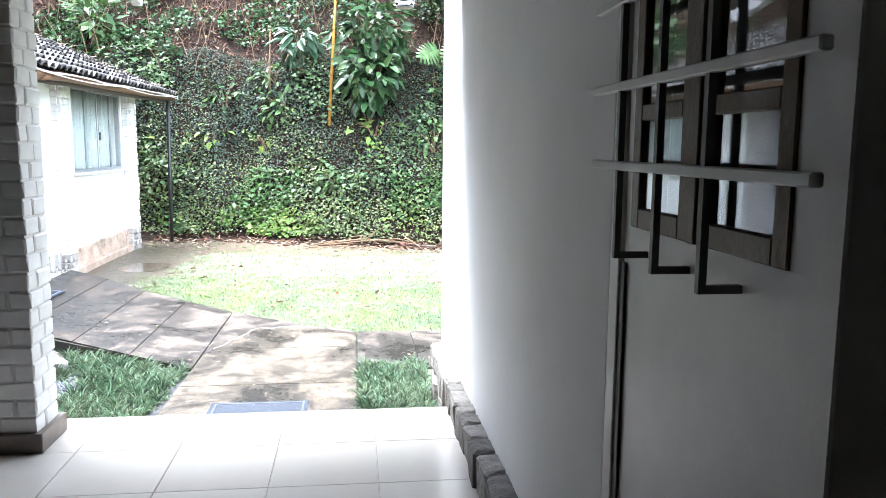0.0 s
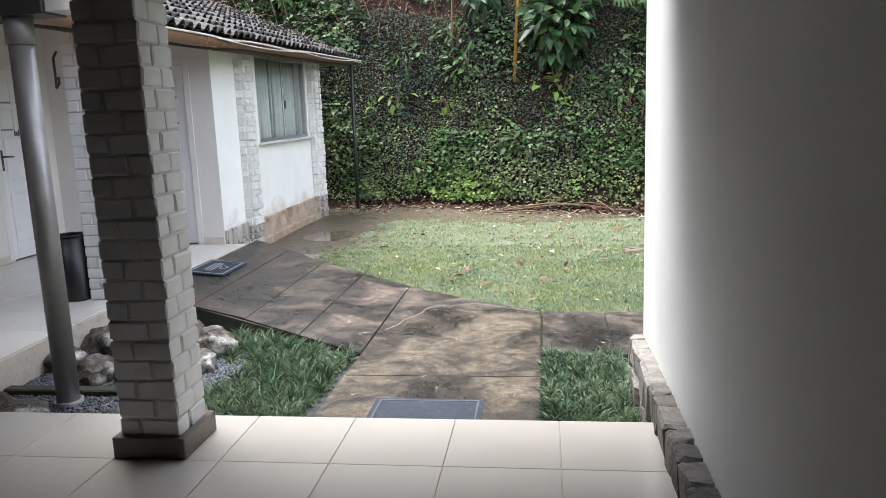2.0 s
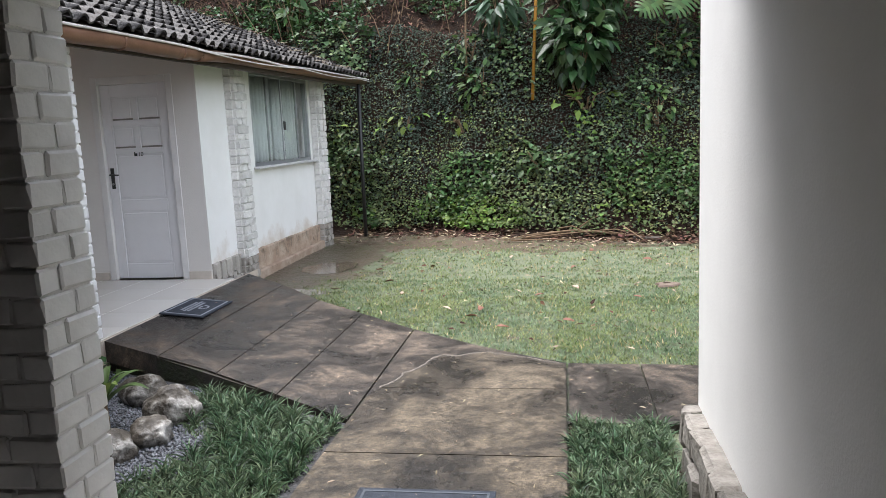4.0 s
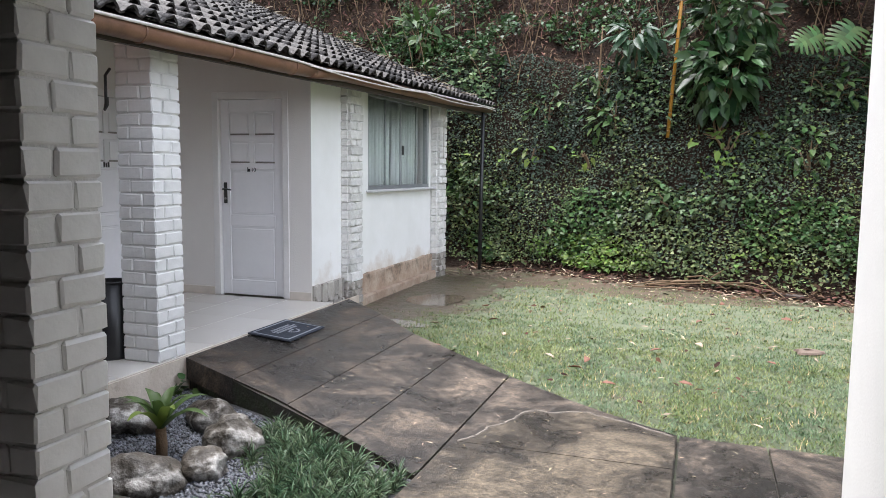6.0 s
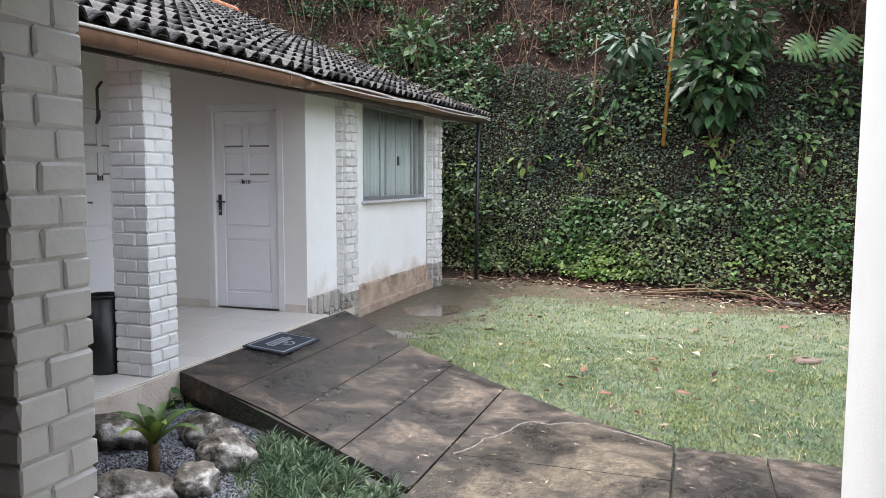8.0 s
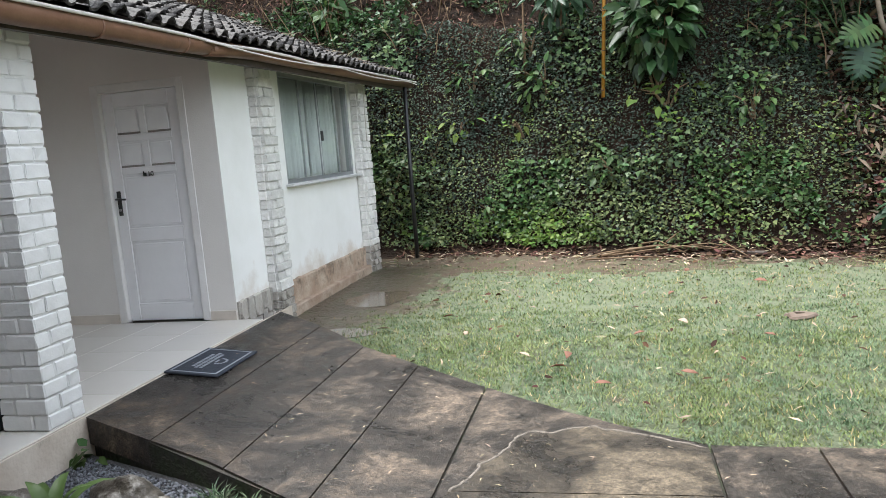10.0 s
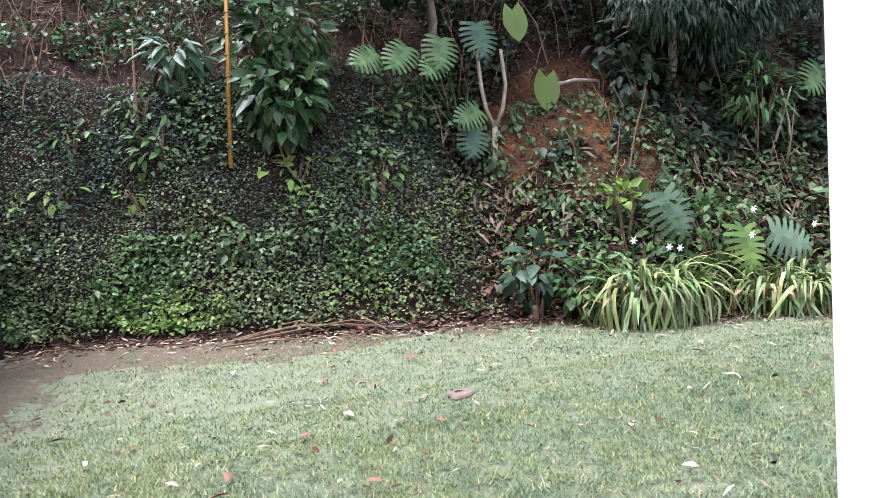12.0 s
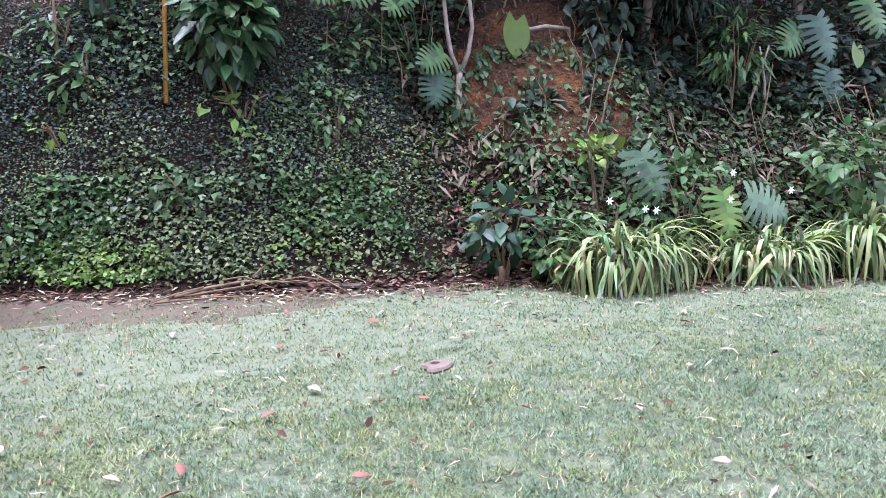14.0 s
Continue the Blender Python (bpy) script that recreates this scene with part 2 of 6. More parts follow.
M["twig"] = mat("brown_twig", (0.13, 0.085, 0.05), (0.20, 0.14, 0.09), rough=0.85, scale=8, bump=0.4, spec=0.12)
M["litter"] = mat("fallen_leaf", (0.048, 0.025, 0.015), (0.078, 0.042, 0.024), rough=0.75, scale=4, bump=0.1, island=0.7, spec=0.12)
M["pale_litter"] = mat("bleached_leaf", (0.32, 0.26, 0.18), (0.22, 0.16, 0.10), rough=0.75, scale=4, bump=0.1, island=0.45)
M["russet_litter"] = mat("russet_leaf", (0.125, 0.068, 0.030), (0.20, 0.120, 0.058), rough=0.75, scale=4, bump=0.1, island=0.6)
# Leaf sheen is put in as a paler blue-green base colour.
M["sheen_leaf"] = leafmat("leaf_with_sheen_in_colour", (0.062, 0.105, 0.056), (0.105, 0.155, 0.092), rough=0.3, island=0.3)
M["broken_edge"] = mat("pale_broken_screed", (0.17, 0.145, 0.12), (0.10, 0.084, 0.068), rough=0.8, scale=20, bump=0.6, fine=60)
M["ivy"] = leafmat("ivy_leaf", (0.040, 0.072, 0.030), (0.098, 0.148, 0.058), rough=0.48, island=0.5)
M["ivy_dark"] = leafmat("dark_creeper_leaf", (0.025, 0.042, 0.029), (0.066, 0.092, 0.060), rough=0.48, island=0.5)
M["leaf"] = leafmat("shrub_leaf", (0.040, 0.082, 0.025), (0.068, 0.122, 0.038), rough=0.4, island=0.45)
M["lime"] = leafmat("yellow_green_leaf", (0.085, 0.15, 0.028), (0.13, 0.19, 0.04), rough=0.45, island=0.4)
M["shrub_dark"] = leafmat("dark_glossy_shrub_leaf", (0.020, 0.046, 0.017), (0.050, 0.090, 0.032), rough=0.35, island=0.6)
# Darkened leaf copy; the shade of the slope is put into its colour.
M["tree_dark"] = leafmat("tree_leaf_with_shade_in_colour", (0.013, 0.025, 0.015), (0.036, 0.058, 0.033), rough=0.45, island=0.6)
M["blue_leaf"] = leafmat("blue_green_leaf", (0.028, 0.060, 0.034), (0.048, 0.086, 0.048), rough=0.35, island=0.35)
M["strap"] = leafmat("strap_leaf", (0.12, 0.17, 0.055), (0.28, 0.30, 0.14), rough=0.4, island=0.6)
M["deep"] = leafmat("deep_green_strap_leaf", (0.050, 0.090, 0.030), (0.115, 0.150, 0.055), rough=0.35, island=0.7)
M["olive"] = leafmat("olive_yellow_leaf", (0.062, 0.105, 0.020), (0.090, 0.140, 0.030), rough=0.45, island=0.3)
M["straw"] = leafmat("dry_strap_leaf", (0.42, 0.34, 0.18), (0.36, 0.27, 0.13), rough=0.7, island=0.35)
M["grass"] = leafmat("lawn_grass_blade", (0.092, 0.138, 0.072), (0.172, 0.220, 0.128), rough=0.5, island=0.5, through=0.3)
M["grass_warm"] = leafmat("yellowish_grass_blade", (0.114, 0.148, 0.050), (0.200, 0.228, 0.098), rough=0.5, island=0.5, through=0.3)
M["puddle"] = mat("muddy_puddle", (0.12, 0.095, 0.07), (0.10, 0.08, 0.058), rough=0.06, scale=3, bump=0.02, fine=20)
M["mat_edge"] = mat("dull_blue_mat_edge", (0.075, 0.085, 0.10), rough=0.9, bump=0.3, fine=200)
M["mondo"] = leafmat("dark_mondo_grass", (0.052, 0.092, 0.047), (0.155, 0.205, 0.125), rough=0.35, island=0.75)
M["flower"] = mat("white_petal", (0.85, 0.85, 0.83), rough=0.6, bump=0)
# Near-black base colour puts the darkness of the rooms into their surfaces.
M["dark_room"] = mat("near_black_for_unlit_room", (0.012, 0.010, 0.009), rough=0.8)
M["gravel_base"] = mat("dark_gravel_soil", (0.03, 0.029, 0.03), (0.07, 0.068, 0.07), rough=0.8, scale=45, bump=0.8, fine=90)
M["mud"] = mat("wet_brown_mud", (0.072, 0.053, 0.037), (0.118, 0.090, 0.062), rough=0.36, scale=11, bump=0.9, fine=30, stain=(0.080, 0.085, 0.045), stain_scale=4.5, stain_at=(0.50, 0.62))
M["deck"] = mat("painted_roof_boards", (0.13, 0.105, 0.085), (0.10, 0.08, 0.065), rough=0.7, scale=4, bump=0.1)
M["plinth_stone"] = mat("dark_rough_stone", (0.12, 0.108, 0.094), (0.24, 0.22, 0.195), rough=0.85, scale=11, bump=1.0, fine=22, obj=0.4, stain=(0.05, 0.046, 0.04), stain_scale=6)
# Dark tone picked to swallow bounced light inside the porch.
M["back_wall"] = mat("bounce_cutting_brown", (0.05, 0.042, 0.036), (0.04, 0.034, 0.03), rough=0.8)
M["cover"] = mat("brown_broken_clay", (0.105, 0.072, 0.052), (0.15, 0.11, 0.085), rough=0.85, scale=9, bump=0.6, fine=30)
# White plaster copy, toned down for the shade under the verandah.
M["wall_shade"] = mat("white_plaster_shade_tone", (0.72, 0.685, 0.65), (0.67, 0.635, 0.60), rough=0.75, scale=1.4, bump=0.08, fine=90)
M["bare_soil"] = mat("bare_trodden_soil", (0.075, 0.055, 0.039), (0.110, 0.083, 0.060), rough=0.9, scale=7, bump=0.8, fine=35, stain=(0.075, 0.080, 0.045), stain_scale=3, stain_at=(0.5, 0.64), spec=0.12)
M["ink"] = mat("black_numeral_paint", (0.02, 0.02, 0.022), rough=0.5, bump=0)


def glassmat(name, tint, rough=0.02):
    m = bpy.data.materials.new(name)
    m.use_nodes = True
    p = m.node_tree.nodes["Principled BSDF"]
    p.inputs["Base Color"].default_value = (*tint, 1)
    p.inputs["Transmission Weight"].default_value, p.inputs["Roughness"].default_value, p.inputs["IOR"].default_value = 1.0, rough, 1.45
    return m


M["glass"] = glassmat("green_tinted_glass", (0.93, 0.975, 0.96))


# ---- building blocks ----
def mesh_of(name, bm, material):
    me = bpy.data.meshes.new(name)
    bm.to_mesh(me)
    bm.free()
    for m in material if isinstance(material, (list, tuple)) else [material]:
        me.materials.append(m)
    return me


def part(name, bm, material, parent=None, label=""):
    ob = new(name, mesh_of(name, bm, material))
    if parent is not None:
        ob.parent = parent
    if label:
        ob["label"] = label
    return ob


def thing(name, at, label, category, group="", kind=""):
    ob = new(name)
    ob.location = at
    return tagged(ob, label, category, group, kind)


def box(bm, x0, x1, y0, y1, z0, z1, bevel=0.0):
    vs = [bm.verts.new((x, y, z)) for x in (x0, x1) for y in (y0, y1) for z in (z0, z1)]
    fs = [bm.faces.new([vs[i] for i in q]) for q in ((0, 1, 3, 2), (4, 6, 7, 5), (0, 4, 5, 1), (2, 3, 7, 6), (0, 2, 6, 4), (1, 5, 7, 3))]
    if bevel:
        es = list({e for f in fs for e in f.edges})
        bmesh.ops.bevel(bm, geom=es, offset=bevel, segments=1, profile=0.5, affect="EDGES")
    return bm


def boxm(*a, **k):
    return box(bmesh.new(), *a, **k)


def tube(bm, pts, r, n=8, r1=None, cap=True):
    """A tube along pts, tapering from r to r1."""
    pts = [Vector(p) for p in pts]
    rings = []
    for i, p in enumerate(pts):
        d = (pts[min(i + 1, len(pts) - 1)] - pts[max(i - 1, 0)]).normalized()
        a = d.orthogonal().normalized() if not rings else (prev - d * prev.dot(d)).normalized()
        prev = a
        b = d.cross(a)
        rad = r + ((r1 if r1 is not None else r) - r) * i / max(1, len(pts) - 1)
        rings.append([bm.verts.new(p + (a * math.cos(2 * math.pi * k / n) + b * math.sin(2 * math.pi * k / n)) * rad) for k in range(n)])
    for A, B in zip(rings, rings[1:]):
        for k in range(n):
            f = bm.faces.new((A[k], A[(k + 1) % n], B[(k + 1) % n], B[k]))
            f.smooth = True
    if cap:
        bm.faces.new(rings[0][::-1])
        bm.faces.new(rings[-1])
    return bm


def soup(name, verts, faces, material, smooth=False):
    """A mesh object from numpy arrays: verts (n, 3), faces (m, k)."""
    me = bpy.data.meshes.new(name)
    verts, faces = np.asarray(verts, dtype=np.float32), np.asarray(faces, dtype=np.int32)
    m, k = faces.shape
    me.vertices.add(len(verts))
    me.vertices.foreach_set("co", verts.ravel())
    me.loops.add(m * k)
    me.loops.foreach_set("vertex_index", faces.ravel())
    me.polygons.add(m)
    me.polygons.foreach_set("loop_start", np.arange(0, m * k, k, dtype=np.int32))
    me.polygons.foreach_set("loop_total", np.full(m, k, dtype=np.int32))
    if smooth:
        me.polygons.foreach_set("use_smooth", np.ones(m, dtype=bool))
    me.update(calc_edges=True)
    me.validate()
    for mm in material if isinstance(material, (list, tuple)) else [material]:
        me.materials.append(mm)
    return new(name, me)


def structure(name, bm, material, label, category, parent=None):
    return tagged(part(name, bm, material, parent), label, category, kind="structure")


def curve_at(table, x):
    xs, ys = zip(*table)
    return float(np.interp(x, xs, ys))

# ---- levels and plan ----
PORCH, VER = 0.20, 0.235
WX = 1.18            # face of the house's side wall
BX = -3.10           # outer face of the guest room wall
IX = -5.10           # verandah's inner wall
DY = 7.42            # wall with the guest room door

# ---- ground: one sheet, with the bank behind the lawn ----
# West of x = -9 the hillside is unseen, added to block low sky.
FOOT = ((-60, -300.0), (-17, -30.0), (-13, 11.0), (-9, 13.2), (-4, 12.4), (-1.4, 12.25), (-0.5, 11.85), (0.9, 11.15), (3.4, 10.55), (4.4, 9.75), (6.9, 9.0), (10, 8.3), (14, 7.0), (60, -4))


STEEP = ((-4, 2.7), (0, 2.6), (1.5, 2.0), (3, 1.4), (5, 1.2), (9, 1.1))


def wob(x, y):
    """Slow unevenness of the bank, about -1 to 1."""
    return (np.sin(1.7 * x + 0.9 * y) + np.sin(2.9 * y - 1.3 * x + 1.0) + np.sin(4.7 * x + 2.1 * y + 2.0) * 0.6 + np.sin(7.9 * x - 5.3 * y) * 0.4) / 3.0


def bank_z(x, y):
    """Height of the ground at x, y (numbers or arrays)."""
    d = y - np.interp(x, *zip(*FOOT))
    steep = np.interp(x, *zip(*STEEP))
    top = 0.25 + 3.0 / steep
    z = np.clip(d, 0, 0.25) * 0.6 + np.clip(d - 0.25, 0, 3.0 / steep) * steep + np.maximum(0, d - top) * 0.95
    # Hilltop out of view, raised to hold sky light off the porch.
    z = np.minimum(z, 42 + 0.02 * d)
    z = z + np.clip(d / 1.2, 0, 1) * 0.16 * wob(x, y)
    return z + np.where(d < 0, 0.010 * np.sin(1.1 * x) * np.sin(1.3 * y + 0.5) + 0.02 * np.clip(1 + d, 0, 1), 0.02)


def ground_z(x, y):
    return float(bank_z(x, y))


def build_ground():
    xs = np.concatenate([np.linspace(-300, -12, 14), np.arange(-11, 13.01, 0.25), np.linspace(15, 300, 14)])
    ys = np.concatenate([np.linspace(-300, -4, 12), np.arange(-3.5, 7.51, 0.5), np.arange(7.75, 20.01, 0.2), np.arange(20.5, 34, 0.75), np.linspace(36, 400, 12)])
    v = [(x, y, ground_z(x, y) - (0.03 if y < 7.4 and -9 < x < 6 else 0)) for y in ys for x in xs]
    nx = len(xs)
    f = [(j * nx + i, j * nx + i + 1, (j + 1) * nx + i + 1, (j + 1) * nx + i) for j in range(len(ys) - 1) for i in range(nx - 1)]
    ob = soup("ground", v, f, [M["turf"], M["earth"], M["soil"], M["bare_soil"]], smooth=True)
    idx = []
    for j in range(len(ys) - 1):
        for i in range(nx - 1):
            x, y = (xs[i] + xs[i + 1]) / 2, (ys[j] + ys[j + 1]) / 2
            d = y - curve_at(FOOT, x)
            red = d > 0.9 and math.hypot((x - 4.55) / 0.95, (y - 12.1) / 0.55) < 1 + 0.3 * noise.noise((x * 1.5, y * 1.5, 7))
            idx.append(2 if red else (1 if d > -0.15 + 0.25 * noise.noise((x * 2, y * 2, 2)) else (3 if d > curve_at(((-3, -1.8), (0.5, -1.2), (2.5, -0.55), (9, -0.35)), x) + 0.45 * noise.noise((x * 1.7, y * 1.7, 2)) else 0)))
    ob.data.polygons.foreach_set("material_index", np.array(idx, dtype=np.int32))
    ob.data.update()
    return tagged(ob, "lawn and steep leaf-covered earth bank behind it", "ground", kind="structure")


ground = build_ground()

# ---- house porch ----
floor = structure("floor", boxm(-9.0, 1.17, -4.0, 2.55, -0.10, PORCH - 0.008), M["grout"], "cream porcelain tiled porch floor", "floor")
structure("floor_edge", boxm(-9.0, 1.10, 2.55, 2.565, -0.10, PORCH - 0.012), M["riser"], "stained concrete edge of the porch floor", "floor edge")
wall_house = structure("wall_east", boxm(WX, WX + 0.2, 0.02, 3.58, 0.30, 3.3), M["wall"], "white plastered side wall of the house", "wall")
structure("wall_east_end", boxm(WX + 0.2, 7.0, 3.38, 3.58, -0.1, 3.3), M["wall"], "white plastered end wall of the house", "wall")
structure("wall_east_back", boxm(WX, WX + 0.2, -4.0, -1.72, PORCH, 3.3), M["wall"], "white plastered wall behind the doorway", "wall")
structure("wall_east_lintel", boxm(WX, WX + 0.2, -1.72, 0.02, 2.36, 3.3), M["wall"], "white plastered wall over the door", "wall")
# Unseen walls added behind and beside the porch to darken it.
structure("wall_south", boxm(-9.0, 7.0, -2.7, -2.5, -0.1, 3.9), M["back_wall"], "unseen dark wall added to cut bounced light in the porch", "wall")
structure("wall_porch_west", boxm(-3.02, -2.90, -3.0, 2.02, -0.1, 3.4), M["back_wall"], "unseen dark side wall added to cut bounced light in the porch", "wall")
# Added surfaces beyond the doorway; the dark is put into their colour.
structure("wall_room", boxm(2.9, 3.1, -4.0, 3.34, -0.1, 3.3), M["dark_room"], "added room wall, near-black colour for the unlit interior", "wall")
structure("floor_room", boxm(1.17, 2.9, -4.0, 3.34, -0.1, PORCH - 0.004), M["dark_room"], "added room floor, near-black colour for the unlit interior", "floor")
structure("ceiling_room", boxm(1.38, 2.9, -4.0, 3.34, 2.9, 3.0), M["dark_room"], "added room ceiling, near-black colour for the unlit interior", "ceiling")


# ---- guest wing ----
EAVE0, EAVE1 = (4.0, 2.47), (12.5, 2.60)


def eave_z(y):
    return 2.47 + (y - 4.0) * (2.60 - 2.47) / 8.5


verandah = structure("verandah_floor", boxm(-5.15, -2.86, 2.57, DY, -0.1, VER - 0.008), M["grout"], "cream tiled verandah floor", "floor")
structure("verandah_riser", boxm(-2.86, -2.845, 2.57, 8.0, -0.1, VER - 0.012), M["riser"], "stained rendered edge of the verandah", "floor edge")
wi = bmesh.new()
box(wi, IX - 0.18, IX, 2.0, 3.5, -0.1, 3.25)
box(wi, IX - 0.18, IX, 3.5, 5.12, -0.1, 1.05)
box(wi, IX - 0.18, IX, 3.5, 5.12, 2.35, 3.25)
box(wi, IX - 0.18, IX, 5.12, 6.42, -0.1, 3.25)
box(wi, IX - 0.18, IX, 6.42, 7.28, VER + 2.12, 3.25)
box(wi, IX - 0.18, IX, 7.28, DY, -0.1, 3.25)
wall_inner = structure("wall_inner", wi, M["wall_shade"], "plastered verandah wall, its shade put into a greyer tone", "wall")


def upright(bm, outline, y0, y1):
    """A wall slab with an outline in x and z, from y0 to y1."""
    a = [bm.verts.new((x, y0, z)) for x, z in outline]
    b = [bm.verts.new((x, y1, z)) for x, z in outline]
    bm.faces.new(a)
    bm.faces.new(b[::-1])
    for i in range(len(a)):
        bm.faces.new((a[i], b[i], b[(i + 1) % len(a)], a[(i + 1) % len(a)]))
    bmesh.ops.recalc_face_normals(bm, faces=bm.faces)
    return bm


def under_roof(x):
    return 2.40 + (-2.58 - x) * 0.425


wd = bmesh.new()
upright(wd, [(IX - 0.18, -0.1), (-4.268, -0.1), (-4.268, under_roof(-4.268)), (IX - 0.18, under_roof(IX - 0.18))], DY, DY + 0.16)
upright(wd, [(-4.268, 2.34), (-3.358, 2.34), (-3.358, under_roof(-3.39)), (-4.268, under_roof(-4.268))], DY, DY + 0.16)
upright(wd, [(-3.358, -0.1), (BX - 0.004, -0.1), (BX - 0.004, under_roof(BX)), (-3.358, under_roof(-3.39))], DY, DY + 0.16)
structure("wall_door", wd, M["wall_shade"], "plastered verandah wall around the numbered door, shade put into its tone", "wall")
ww = bmesh.new()
WY0, WY1, WZ0, WZ1 = 8.84, 10.98, 1.34, 2.50
box(ww, BX - 0.16, BX, DY + 0.001, 8.15, 0.0, 2.62)
box(ww, BX - 0.16, BX - 0.02, 8.15, WY0, 0.0, 2.66)
box(ww, BX - 0.16, BX - 0.02, WY0, WY1, 0.0, WZ0)
box(ww, BX - 0.16, BX - 0.02, WY0, WY1, WZ1, 2.66)
box(ww, BX - 0.16, BX - 0.02, WY1, 11.38, 0.0, 2.66)
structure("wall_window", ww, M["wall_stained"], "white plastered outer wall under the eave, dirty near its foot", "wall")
gable = bmesh.new()
gv = [gable.verts.new(p) for p in ((BX - 0.161, 11.22, 0), (-11.5, 11.22, 0), (-11.5, 11.22, 2.4), (-7.25, 11.22, 4.3), (BX - 0.161, 11.22, 2.5))]
gf = gable.faces.new(gv)
r = bmesh.ops.extrude_face_region(gable, geom=[gf])
bmesh.ops.translate(gable, verts=[v for v in r["geom"] if isinstance(v, bmesh.types.BMVert)], vec=(0, 0.16, 0))
bmesh.ops.recalc_face_normals(gable, faces=gable.faces)
structure("wall_gable", gable, M["wall"], "white plastered gable wall facing the bank", "wall")
structure("wall_west", boxm(-11.7, -11.5, -4.0, 11.22, -0.1, 2.6), M["wall"], "plain wall closing the guest wing", "wall")

# ---- paths ----
def prism(bm, pts, top, depth):
    """A slab with the outline pts; top(x, y) is its surface."""
    a = [bm.verts.new((x, y, top(x, y))) for x, y in pts]
    b = [bm.verts.new((x, y, top(x, y) - depth)) for x, y in pts]
    bm.faces.new(a)
    bm.faces.new(b[::-1])
    for i in range(len(pts)):
        bm.faces.new((a[i], b[i], b[(i + 1) % len(pts)], a[(i + 1) % len(pts)]))
    bmesh.ops.recalc_face_normals(bm, faces=bm.faces)
    return bm


def ramp_z(x, y):
    return 0.02 + max(0.0, min(1.0, (-0.70 - x) / 2.15)) * 0.203


def near_edge(x):
    return curve_at(((-2.85, 5.06), (-1.86, 4.68), (-0.68, 4.08)), x)


def far_edge(x):
    return curve_at(((-2.85, 7.75), (-2.3, 7.35), (-1.75, 6.83), (-0.72, 6.14), (-0.04, 5.58), (0.57, 5.19), (1.5, 5.15), (2.2, 5.01), (7, 4.75)), x)


path = tagged(new("path"), "wet grey concrete slab path and ramp", "path", kind="structure")


def slab(x0, x1, y0, y1, m, steps=6):
    bm = bmesh.new()
    lo = [(x, y0(x) if callable(y0) else y0) for x in np.linspace(x0, x1, steps)]
    hi = [(x, (y1(x) if callable(y1) else y1) + 0.012 * noise.noise((x * 7, 1.7, 0))) for x in np.linspace(x1, x0, steps)]
    prism(bm, lo + hi, ramp_z, 0.16)
    return part("slab", bm, m, path)


structure("path_bed", prism(bmesh.new(), [(-0.68, 4.12), (-0.68, 2.57), (0.57, 2.57), (0.57, 4.13), (7, 4.13), (7, 4.72), (2.2, 4.98), (0.57, 5.15), (-0.70, 6.08)], lambda x, y: -0.004, 0.3), M["moss_edge"], "dark mossy concrete under the path slabs", "path")
structure("ramp_bed", prism(bmesh.new(), [(-2.84, 5.09), (-0.70, 4.13), (-0.70, 6.07), (-1.75, 6.77), (-2.84, 7.6)], lambda x, y: ramp_z(x, y) - 0.014, 0.3), M["moss_edge"], "dark mossy concrete side of the ramp", "path")
joints = [-2.845, -2.30, -1.76, -1.235, -0.70]
for a, b in zip(joints, joints[1:]):
    slab(a + 0.0045, b - 0.0045, near_edge, far_edge, M["concrete"])
slab(-0.69, 0.565, 2.575, far_edge, M["concrete"], 10)
JAG = [(-0.675, 4.42), (-0.63, 4.60), (-0.56, 4.72), (-0.53, 4.90), (-0.45, 5.00), (-0.40, 5.20), (-0.33, 5.33), (-0.22, 5.30), (-0.12, 5.37), (0.0, 5.40), (0.10, 5.345), (0.3, 5.27), (0.56, 5.12)]
for y0, y1 in ((2.58, 3.60), (3.61, 4.605), (4.612, 6.0)):
    left = [p for p in JAG if y0 < p[1] < y1]
    if y1 > 5:
        pts = [(-0.615, y0), (0.56, y0)] + left[::-1]
    elif y1 > 4:
        pts = [(-0.69, y0), (0.56, y0), (0.56, y1), (-0.63, y1), (-0.675, 4.42)]
    else:
        pts = [(-0.70, y0), (0.56, y0), (0.56, y1), (-0.69, y1)]
    part("screed_layer", prism(bmesh.new(), pts, lambda x, y: 0.034, 0.02), M["concrete_tan"], path, "tan worn screed layer with a broken edge")
bm = bmesh.new()
for (xa, ya), (xb, yb) in zip(JAG[1:], JAG[2:]):
    run = [(xa + (xb - xa) * u, ya + (yb - ya) * u) for u in np.linspace(0, 1, 6)]
    tube(bm, [(x - 0.004 + 0.022 * noise.noise((x * 23, y * 23, 0)), y + 0.004 + 0.022 * noise.noise((x * 23, y * 23, 5)), 0.029) for x, y in run], 0.011, 5, 0.009)
part("broken_edge", bm, M["broken_edge"], path, "pale crumbled edge of the screed")
slab(0.58, 1.06, 4.09, far_edge, M["concrete"])
slab(1.072, 1.95, 4.09, far_edge, M["concrete"])
slab(1.962, 2.9, 4.09, far_edge, M["concrete"])
slab(2.912, 4.2, 4.09, far_edge, M["concrete"])
slab(4.212, 7.0, 4.09, far_edge, M["concrete"])

